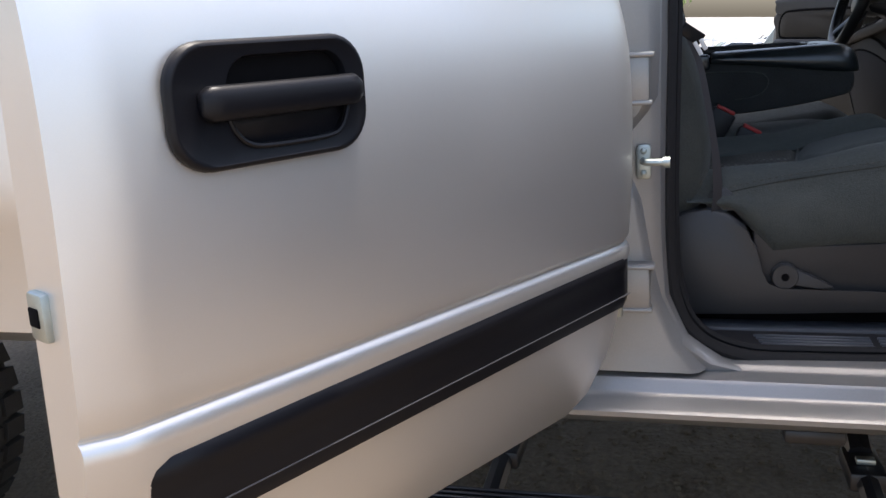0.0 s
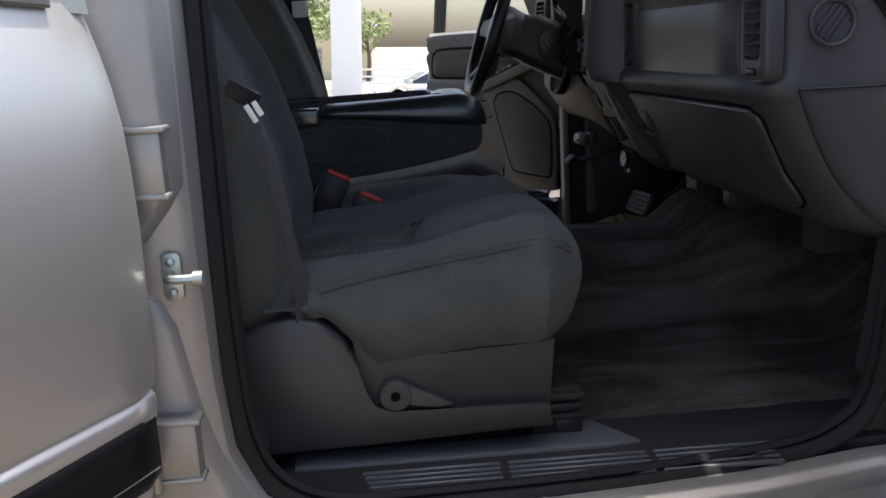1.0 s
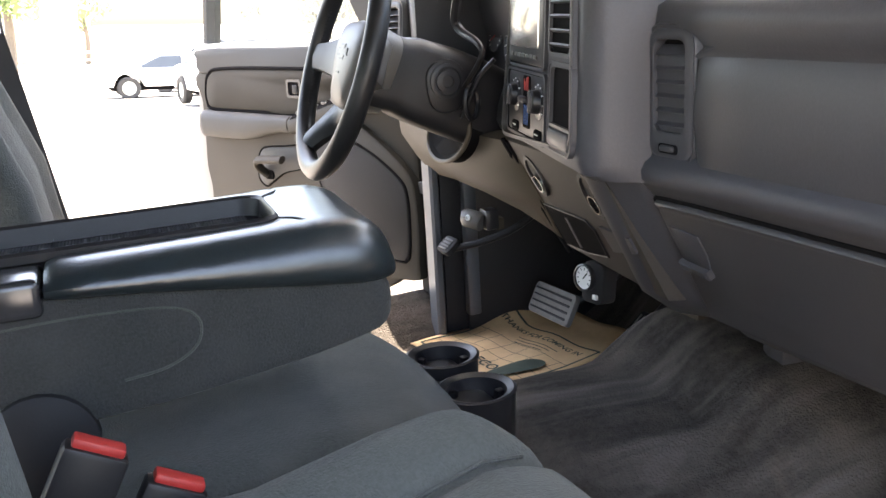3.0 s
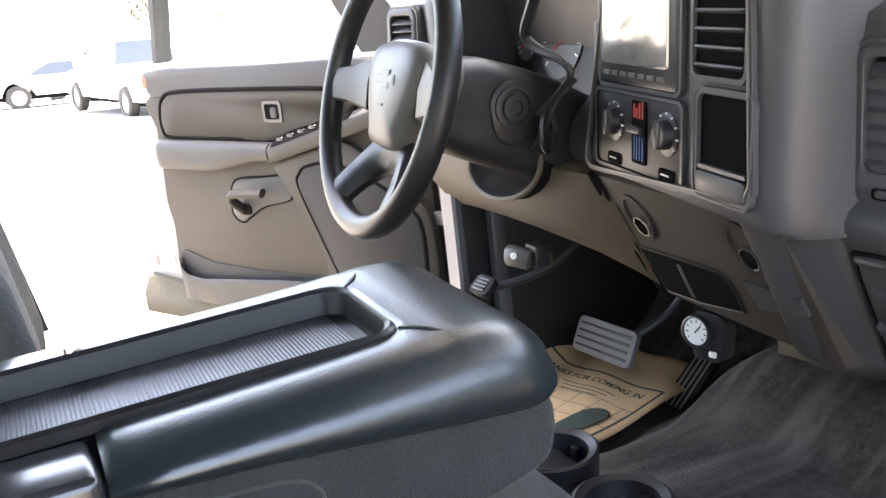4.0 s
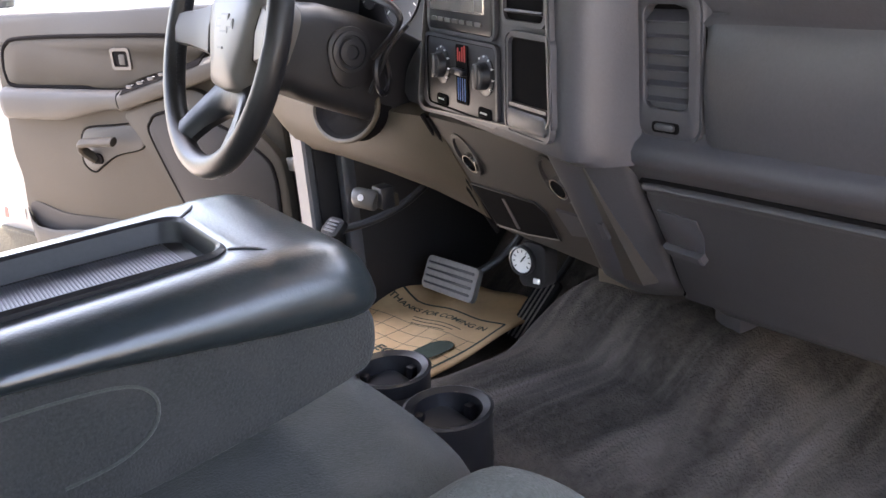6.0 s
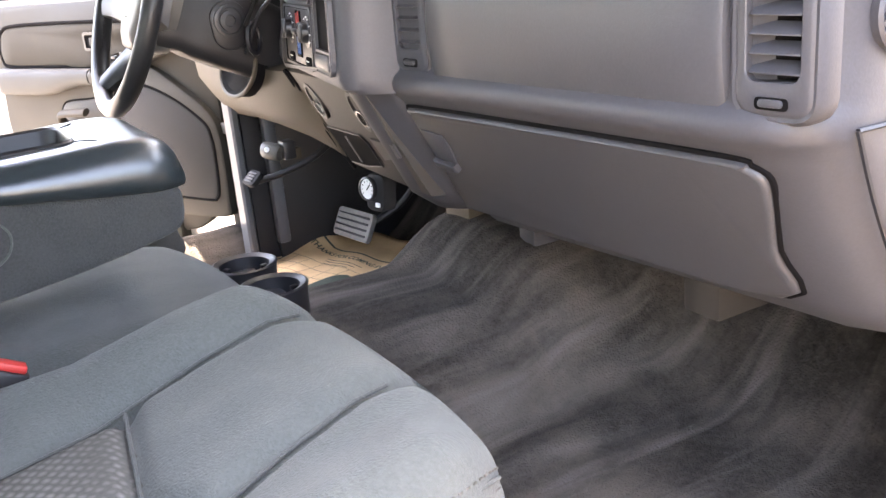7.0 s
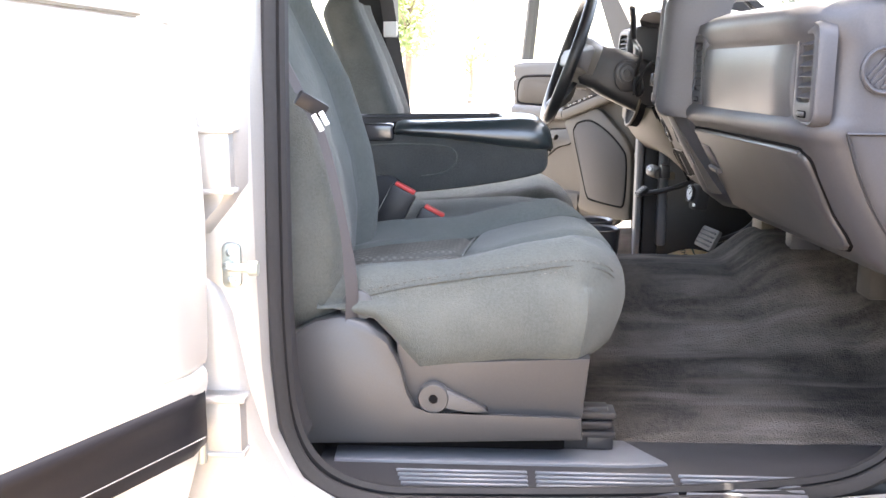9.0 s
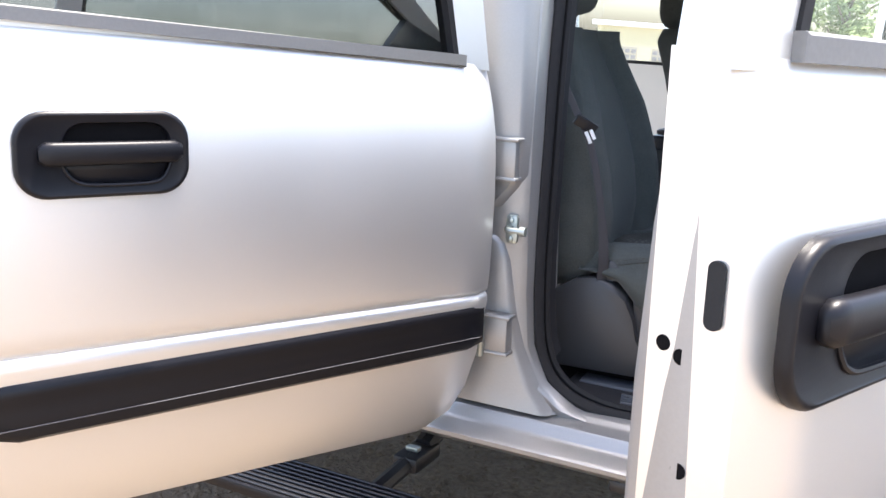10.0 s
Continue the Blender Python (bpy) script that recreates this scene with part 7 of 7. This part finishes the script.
    tube(bm, spline([(0.745, 1.40, 1.25), (0.745, 1.372, 1.266), (0.745, 1.338, 1.287), (0.745, 1.320, 1.305), (0.744, 1.337, 1.320), (0.742, 1.384, 1.332), (0.738, 1.402, 1.345), (0.734, 1.394, 1.362), (0.728, 1.362, 1.392), (0.720, 1.335, 1.425)], 5), [lerp(0.0042, 0.0075, sstep(10, 34, k)) for k in range(46)], 8)
    part("shift_lever", bm, "shroud", col, "black column shift lever")
    bm = B()
    tube(bm, spline([(0.745, 1.42, 1.20), (0.755, 1.40, 1.235), (0.765, 1.385, 1.265), (0.785, 1.37, 1.29)], 5), [0.0036] * 16, 8)
    part("tilt_lever", bm, "black", col)
    bm = B()
    tube(bm, [Vector((0.755, 1.398, 1.225)) + Vector((0.012 * math.cos(a), 0.004 * math.cos(a), 0.026 * math.sin(a))) for a in [2 * math.pi * q / 20 for q in range(20)]], 0.0045, 6, loop=True)
    part("loop_handle", bm, "trim", col)


steering()


# ---- pedals, gauge, floor paper ----
def pedal(name, label, o, u, v, w, h, arm, padm="wornrub", ridm="trim"):
    th = root(name, label, "pedal", o)
    f = frame_of(o, u, v)
    bm = B()
    plate(bm, rrect(w, h, 0.012), -0.006, 0.006, f, 0.003)
    pad = part("pad", bm, padm, th, "worn ribbed rubber pad")
    n = max(4, int(w / 0.014)) if w < h else max(4, int(h / 0.014))
    for k in range(n):
        bm = B()
        t = -0.5 + (k + 0.5) / n
        if w < h:
            box(bm, t * (w - 0.012) - 0.0025, t * (w - 0.012) + 0.0025, -h / 2 + 0.01, h / 2 - 0.01, 0.006, 0.0085, 0.001, 1, m=f)
        else:
            box(bm, -w / 2 + 0.01, w / 2 - 0.01, t * (h - 0.012) - 0.0025, t * (h - 0.012) + 0.0025, 0.006, 0.0085, 0.001, 1, m=f)
        part("ridge", bm, ridm, pad)
    bm = B()
    tube(bm, spline(arm, 5), 0.008, 8)
    part("arm", bm, "black", th)


pedal("brake_pedal", "wide ribbed rubber brake pedal", (1.034, 1.705, 0.755), (0.06, -1, 0.05), (0.45, 0, 0.9), 0.165, 0.068, [(1.06, 1.69, 0.75), (1.14, 1.65, 0.80), (1.19, 1.62, 0.90), (1.21, 1.61, 1.05)])
pedal("accelerator_pedal", "long ribbed accelerator pedal", (1.16, 1.612, 0.675), (0.0, -1, 0.0), (0.72, 0.0, 0.68), 0.060, 0.150, [(1.18, 1.61, 0.69), (1.24, 1.60, 0.75), (1.34, 1.60, 0.85)], "rubber", "palerub")
pedal("parking_brake_pedal", "small black parking brake pedal", (0.841, 1.797, 0.888), (0.1, -1, 0), (0.75, 0, 0.65), 0.055, 0.040, [(0.850, 1.79, 0.882), (0.91, 1.75, 0.90), (0.98, 1.73, 0.93), (1.08, 1.72, 1.0)], "rubber", "black")


def brake_controller():
    th = root("brake_controller", "black brake controller with a white round gauge", "gauge", (0.89, 1.268, 0.95))
    f = frame_of((0.882, 1.270, 0.952), (0.25, -1, 0), (0.12, 0, 1))
    if f.to_3x3().col[2].x > 0:
        f = f @ Matrix.Diagonal((1, 1, -1, 1))
    bm = B()
    plate(bm, [(u + 0.014, v - 0.006) for u, v in rrect(0.046, 0.066, 0.012)], -0.03, 0.0, f, 0.004)
    part("case", bm, "rubber", th)
    bm = B()
    f = f @ Matrix.Scale(0.66, 4)
    lathe(bm, [(0.033, -0.002), (0.033, 0.010), (0.029, 0.012), (0.027, 0.006)], f, 26)
    g = part("gauge_ring", bm, "black", th)
    bm = B()
    lathe(bm, [(0.0275, 0.0), (0.0275, 0.007)], f, 24)
    part("gauge_face", bm, "white", g, "white gauge face")
    for k in range(9):
        a = radians(-40 + 260 * k / 8)
        bm = B()
        box(bm, 0.018, 0.024, -0.001, 0.001, 0.007, 0.0076, 0, m=f @ Matrix.Rotation(a, 4, "Z"))
        part("gauge_mark", bm, "ink", g)
    bm = B()
    box(bm, -0.004, 0.016, -0.0015, 0.0015, 0.007, 0.0085, 0, m=f @ Matrix.Rotation(radians(50), 4, "Z"))
    part("gauge_needle", bm, "ink", g)
    bm = B()
    box(bm, -0.008, 0.008, -0.006, 0.006, 0.0, 0.006, 0.002, m=f @ Matrix.Translation((0.038, -0.040, 0)))
    part("toggle", bm, "white", th)


brake_controller()


def text_mesh(body, size, m, mats, parent, name, f, lift):
    cu = bpy.data.curves.new(name, "FONT")
    cu.body, cu.size, cu.align_x, cu.offset = body, size, "CENTER", size * 0.022
    ob = bpy.data.objects.new(name, cu)
    scene.collection.objects.link(ob)
    bpy.context.view_layer.update()
    me = bpy.data.meshes.new_from_object(ob.evaluated_get(bpy.context.evaluated_depsgraph_get()))
    bpy.data.objects.remove(ob)
    bm = B()
    bm.from_mesh(me)
    bpy.data.meshes.remove(me)
    bmesh.ops.transform(bm, matrix=f.inverted() @ m, verts=bm.verts)
    for v in bm.verts:
        v.co = f @ Vector((v.co.x, v.co.y, lift(v.co.x, v.co.y) + 0.003))
    part(name, bm, mats, parent, smooth=False)


def floor_paper():
    th = root("paper_floor_mat", "printed brown paper floor mat, curled at one corner", "paper mat", (1.0, 1.73, 0.65))
    f = frame_of((0.990, 1.732, 0.660), (0.25, -1, 0.0), (0.95, 0.25, 0.0))
    if f.to_3x3().col[2].z < 0:
        f = f @ Matrix.Diagonal((1, 1, -1, 1))
    f = f @ Matrix.Diagonal((0.95, 0.95, 1, 1))
    def lift(u, v):
        p = f @ Vector((u, v, 0))
        return max(0.0, floor_z(p.x, p.y) - 0.653) + 0.05 * sstep(-0.10, -0.19, u) * sstep(-0.05, 0.12, v) + 0.003 * math.sin(u * 40 + v * 22) + 0.010 * sstep(0.15, 0.20, v)

    bm = B()
    nx, ny = 26, 22
    g = [[bm.verts.new(f @ Vector((lerp(-0.19, 0.165, i / nx), lerp(-0.20, 0.20, j / ny), lift(lerp(-0.19, 0.165, i / nx), lerp(-0.20, 0.20, j / ny))))) for i in range(nx + 1)] for j in range(ny + 1)]
    for a, b in zip(g, g[1:]):
        for i in range(nx):
            bm.faces.new((a[i], a[i + 1], b[i + 1], b[i]))
    sh = part("sheet", bm, "paper", th)
    sm = sh.modifiers.new("thick", "SOLIDIFY")
    sm.thickness = 0.0012
    L = lambda u, v: f @ Vector((u, v, lift(u, v) + 0.0022))

    def line(u0, v0, u1, v1, w, name="printed_line"):
        bm = B()
        d = Vector((u1 - u0, v1 - v0))
        n = Vector((-d.y, d.x)).normalized() * w / 2
        N = 14
        rows = []
        for k in range(N + 1):
            u, v = u0 + d.x * k / N, v0 + d.y * k / N
            rows.append([L(u + n.x, v + n.y), L(u - n.x, v - n.y)])
        loft(bm, rows, closed=False, caps=False)
        part(name, bm, "ink", sh)

    for q in ((-0.175, 0.078, 0.143, 0.078), (0.143, 0.078, 0.143, -0.18), (0.143, -0.18, -0.175, -0.18), (-0.175, -0.18, -0.175, 0.078)):
        line(*q, 0.006, "printed_border")
    for k in range(4):
        line(-0.17, -0.135 + 0.04 * k, 0.14, -0.135 + 0.04 * k, 0.0015)
    for k in range(6):
        line(-0.14 + 0.052 * k, -0.175, -0.14 + 0.052 * k, -0.01, 0.0015)
    for k in range(3):
        line(-0.06 + 0.008 * k, 0.016 - 0.013 * k, 0.075 - 0.012 * k, 0.016 - 0.013 * k, 0.003, "print_bar")
    T = lambda u, v, h: f @ Matrix.Translation((u, v, h))
    text_mesh("THANKS FOR COMING IN", 0.0235, T(-0.018, 0.036, 0), "ink", sh, "printed_words", f, lift)
    text_mesh("ECO", 0.036, T(0.020, -0.150, 0), "ink", sh, "printed_words", f, lift)
    bm = B()
    foot = smooth2([(0.062, -0.165), (0.082, -0.185), (0.108, -0.160), (0.122, -0.10), (0.118, -0.055), (0.098, -0.045), (0.076, -0.07), (0.064, -0.12)], 5)
    cf = bm.verts.new(L(0.093, -0.115) + Vector((0, 0, 0.004)))
    rim = [bm.verts.new(L(u, v) + Vector((0, 0, 0.003))) for u, v in foot]
    for p, q in zip(rim, rim[1:] + rim[:1]):
        bm.faces.new((cf, p, q))
    part("printed_shape", bm, "ink", sh, "dark green printed leaf shape")


floor_paper()


def under_dash():
    th = root("brake_release", "grey parking brake bracket below the dash", "bracket", (0.88, 1.70, 1.0))
    bm = B()
    tube(bm, [(0.848, 1.706, 0.966), (0.850, 1.703, 0.966), (0.868, 1.672, 0.961), (0.870, 1.669, 0.960)], [0.0165, 0.0185, 0.0185, 0.0165], 18)
    cn = part("canister", bm, "hub", th, "pale grey cylinder")
    bm = B()
    lathe(bm, [(0.006, 0.0), (0.006, 0.002), (0.003, 0.002), (0.003, 0.0)], frame_of((0.844, 1.679, 0.971), (0.5, -0.85, 0), (0.25, 0.1, 0.95)), 12)
    part("ring_mark", bm, "white", cn)
    bm = B()
    box(bm, 0.872, 0.90, 1.655, 1.69, 0.945, 0.985, 0.004)
    part("hanger", bm, "black", th)
    bm = B()
    loft(bm, [[Vector((x, 1.686 + dy, z)) for dy in (-0.012 * k, 0.012 * k) for z in ((0.951 - 0.012 * k, 0.951 + 0.012 * k) if dy < 0 else (0.951 + 0.012 * k, 0.951 - 0.012 * k))] for x, k in ((0.888, 0.7), (0.905, 1.0), (0.918, 0.9))])
    part("lever", bm, "tan", th)
    bm = B()
    box(bm, 0.905, 0.935, 1.862, 1.89, 0.70, 1.06, 0.006)
    part("bracket_plate", bm, "sillp", th, "grey bracket plate")


under_dash()


# ---- what stands beyond the truck ----
def car(name, label, paint, o, yaw, kind="pickup", k=1.0):
    """A parked vehicle, its length along its own x, its nose at +x."""
    m = Matrix.Translation((o[0], o[1], ground_z(*o))) @ Matrix.Rotation(radians(yaw), 4, "Z") @ Matrix.Scale(k, 4)
    th = new(name)
    th.matrix_world = m
    th["base"] = [0, 0, 0]
    tagged(th, label, "car" if kind != "pickup" else "truck", "parked vehicles")
    W = 0.95
    L0, L1 = (-2.8, 2.7) if kind == "pickup" else (-2.3, 2.3)
    belt = 1.12 if kind == "pickup" else 0.95
    bm = B()
    rows = []
    arch = [L0 + 1.15, L1 - 0.95]
    n = 60
    for i in range(n + 1):
        x = lerp(L0, L1, i / n)
        zb = 0.42
        for a in arch:
            if abs(x - a) < 0.47:
                zb = max(zb, 0.38 + math.sqrt(0.47 ** 2 - (x - a) ** 2))
        e = sstep(0, 0.06, i / n) * sstep(0, 0.08, 1 - i / n)
        zt = belt - 0.10 * sstep(0.6, 1.0, i / n) - 0.12 * (1 - e)
        w = W * (0.90 + 0.10 * e)
        rows.append([Vector((x, -w, zb)), Vector((x, -w * 1.02, (zb + zt) / 2 + 0.05)), Vector((x, -w * 0.97, zt - 0.05)), Vector((x, -w * 0.88, zt)), Vector((x, w * 0.88, zt)), Vector((x, w * 0.97, zt - 0.05)), Vector((x, w * 1.02, (zb + zt) / 2 + 0.05)), Vector((x, w, zb))])
    loft(bm, rows)
    part("body", bm, paint, th)
    if kind == "pickup":
        c0, c1, t0, t1, top = -0.75, 1.35, -0.62, 0.55, 1.82
    else:
        c0, c1, t0, t1, top = -1.9, 1.25, -1.35, 0.35, 1.45
    bm = B()
    rows = []
    for t in (0.0, 0.5, 0.9, 1.0):
        z = lerp(belt - 0.03, top, t)
        w = lerp(0.84, 0.68, t) * (0.93 if t == 1.0 else 1)
        a, b = lerp(c0, t0, t), lerp(c1, t1, t)
        rows.append([Vector((a, -w, z)), Vector((b, -w, z)), Vector((b, w, z)), Vector((a, w, z))])
    loft(bm, rows)
    part("cab", bm, paint, th)
    mid = (c0 + c1) / 2 - 0.1
    for s in (1, -1):
        for xa, xb in ((c0 + 0.10, mid - 0.05), (mid + 0.03, c1 - 0.16)):
            bm = B()
            pts = []
            for x, t in ((xa, 0.16), (xb, 0.16), (min(xb, t1 - 0.05 + (0 if xb < t1 else 0)), 0.86), (max(xa, t0 + 0.06), 0.86)):
                w = lerp(0.84, 0.68, t) + 0.004
                pts.append((x, s * w, lerp(belt - 0.03, top, t)))
            loft(bm, [[Vector(p) for p in pts], [Vector((p[0], p[1] - s * 0.02, p[2])) for p in pts]])
            part("side_window", bm, "darkwin", th)
        bm = B()
        box(bm, c1 - 0.32, c1 - 0.18, s * 0.98 - 0.09, s * 0.98 + 0.09, belt + 0.02, belt + 0.19, 0.03)
        part("mirror", bm, paint, th)
        bm = B()
        box(bm, L0 - 0.012, L0 + 0.05, s * 0.86 - 0.07, s * 0.86 + 0.07, belt - 0.40, belt - 0.10, 0.02)
        part("tail_lamp", bm, "lens_red", th, "red tail lamp")
        bm = B()
        box(bm, L1 - 0.10, L1 + 0.01, s * 0.70 - 0.16, s * 0.70 + 0.16, belt - 0.36, belt - 0.20, 0.03)
        part("headlamp", bm, "chrome", th)
    for xq, xt, nm in ((c0 - 0.004, t0, "rear_window"), (c1 + 0.004, t1, "windscreen")):
        bm = B()
        pts = []
        for t, w in ((0.14, 0.74), (0.86, 0.62)):
            x = lerp(xq, xt, t)
            pts += [(x, -w, lerp(belt - 0.03, top, t)), (x, w, lerp(belt - 0.03, top, t))]
        q = [pts[0], pts[1], pts[3], pts[2]]
        dx = 0.012 if nm == "windscreen" else -0.012
        loft(bm, [[Vector((p[0] + dx, p[1], p[2] + 0.006)) for p in q], [Vector(p) for p in q]])
        part(nm, bm, "darkwin", th)
    for x, nm in ((L0 - 0.06, "rear_bumper"), (L1 + 0.03, "front_bumper")):
        bm = B()
        box(bm, x - 0.08, x + 0.08, -0.92, 0.92, 0.45, 0.66, 0.04)
        part(nm, bm, "chrome" if kind == "pickup" else paint, th)
    for x in arch:
        for s in (1, -1):
            f = frame_of((x, s * 0.86, 0.37), (1, 0, 0), (0, 0, 1))
            bm = B()
            lathe(bm, [(0.22, -0.11), (0.33, -0.12), (0.37, -0.08), (0.37, 0.08), (0.33, 0.12), (0.22, 0.11)], f, 28, False)
            w = part("wheel", bm, "tyre", th)
            bm = B()
            lathe(bm, [(0.225, -0.09), (0.225, 0.09), (0.16, 0.05), (0.05, 0.06)], f, 16)
            part("rim", bm, "steel", w)
    bm = B()
    box(bm, L0 + 0.4, L1 - 0.4, -0.7, 0.7, 0.28, 0.45, 0.03)
    part("chassis", bm, "void", th)


car("parked_pickup", "white pickup truck parked with its tail towards the cab", "whitepaint", (3.25, 24.4), 103)
car("parked_pickup", "white pickup truck parked side-on by the column", "whitepaint", (3.9, 37.5), 176)
car("parked_pickup", "white crew cab pickup truck in the far row", "whitepaint", (12.7, 42.0), 195)
car("parked_sedan", "white car parked in the far row", "whitepaint", (16.4, 43.5), 190, "sedan")
car("parked_sedan", "dark red car parked in the far row", "redpaint", (17.6, 40.0), 165, "sedan")
car("parked_sedan", "silver car parked beyond the white pickup", "paint", (2.0, 33.0), 184, "sedan")
car("parked_sedan", "white car at the far end of the lot", "whitepaint", (-9.5, 45.0), 180, "sedan")


def column():
    th = new("canopy_column")
    th.matrix_world = Matrix.Translation((-1.45, 39.0, ground_z(-1.45, 39)))
    th["base"] = [0, 0, 0]
    tagged(th, "square white painted canopy column", "column")
    bm = B()
    box(bm, -0.62, 0.62, -0.62, 0.62, 0.0, 11.0, 0.03)
    part("shaft", bm, "column", th)
    bm = B()
    box(bm, -0.66, 0.66, -0.66, 0.66, 0.0, 0.25, 0.02)
    part("plinth", bm, "column", th)


column()


def building():
    th = new("far_building")
    th.matrix_world = Matrix.Translation((-10, 75, -1.51))
    th["base"] = [0, 0, 0]
    tagged(th, "low pale stucco building with louvred windows", "building")
    bm = B()
    box(bm, -16, 9, 0, 10, 0, 4.2, 0.05)
    part("wall", bm, "stucco", th)
    bm = B()
    box(bm, -16.4, 9.4, -0.4, 10.4, 4.2, 4.6, 0.05)
    part("roof", bm, "column", th)
    for k in range(8):
        x = -14 + k * 2.9
        bm = B()
        box(bm, x, x + 1.7, -0.04, 0.05, 1.0, 2.6, 0.02)
        w = part("window", bm, "winbeige", th, "louvred window")
        for j in range(3):
            for i in range(3):
                bm = B()
                box(bm, x + 0.12 + 0.53 * i, x + 0.52 + 0.53 * i, -0.06, -0.03, 1.12 + 0.48 * j, 1.45 + 0.48 * j, 0.01)
                part("pane", bm, "lot", w)


building()


def tree(o, h, r, leaf, seed, label):
    rnd = random.Random(seed)
    th = new("tree")
    th.matrix_world = Matrix.Translation((o[0], o[1], ground_z(*o)))
    th["base"] = [0, 0, 0]
    tagged(th, label, "tree", "trees beyond the lot")
    bm = B()
    tube(bm, spline([(0, 0, 0), (0.1, 0, h * 0.3), (-0.05, 0.1, h * 0.6), (0.1, 0, h * 0.85)], 4), [lerp(0.035, 0.012, k / 12) * h for k in range(13)], 8)
    for k in range(7):
        a = rnd.uniform(0, 6.28)
        z0 = h * rnd.uniform(0.35, 0.7)
        tube(bm, [(0, 0, z0), (math.cos(a) * r * 0.4, math.sin(a) * r * 0.4, z0 + h * 0.1), (math.cos(a) * r * 0.8, math.sin(a) * r * 0.8, z0 + h * 0.16)], [0.012 * h, 0.008 * h, 0.003 * h], 6)
    part("trunk", bm, "bark", th)
    bm = B()
    cl = [(rnd.gauss(0, 0.45) * r, rnd.gauss(0, 0.45) * r, h * rnd.uniform(0.42, 0.95), r * rnd.uniform(0.22, 0.42)) for _ in range(22)]
    verts, faces = [], []
    for _ in range(2600):
        cx, cy, cz, cr = cl[rnd.randrange(len(cl))]
        d = Vector((rnd.gauss(0, 1), rnd.gauss(0, 1), rnd.gauss(0, 0.8))).normalized() * cr * rnd.uniform(0.55, 1.05)
        c = Vector((cx, cy, cz)) + d
        u = Vector((rnd.gauss(0, 1), rnd.gauss(0, 1), rnd.gauss(0, 1))).normalized()
        v = u.orthogonal().normalized()
        s = r * rnd.uniform(0.035, 0.075)
        n = len(verts)
        verts += [c - u * s, c + v * s * 0.5, c + u * s, c - v * s * 0.5]
        faces.append((n, n + 1, n + 2, n + 3))
    bm.free()
    me = bpy.data.meshes.new("crown")
    me.from_pydata(verts, [], faces)
    me.materials.append(M[leaf])
    ob = new("crown", me)
    ob.parent = th


tree((-1.2, 72), 5.5, 1.4, "leaf", 2, "yellow-green street tree beyond the lot")
tree((12.8, 56), 6, 2.8, "leafdk", 3, "dull green tree behind the parked row")
tree((18.5, 53), 8.5, 3.2, "leafdk", 4, "dark green tree behind the parked row")
tree((22.0, 52), 9, 3.6, "leafdk", 5, "grey-green tree behind the parked row")
tree((-5.0, 58), 9, 3.5, "leaf", 6, "green tree beside the building")


def fence():
    th = new("lot_fence")
    th.matrix_world = Matrix.Translation((3, 54, -1.51))
    th["base"] = [0, 0, 0]
    tagged(th, "pale rail fence along the far edge", "fence")
    for k in range(16):
        bm = B()
        box(bm, -6 + k * 1.2, -5.85 + k * 1.2, -0.05, 0.05, 0, 1.5, 0.01)
        part("post", bm, "column", th)
    for z in (0.5, 0.9, 1.3):
        bm = B()
        box(bm, -6, 12.2, -0.04, 0.04, z, z + 0.1, 0.01)
        part("rail", bm, "column", th)


fence()
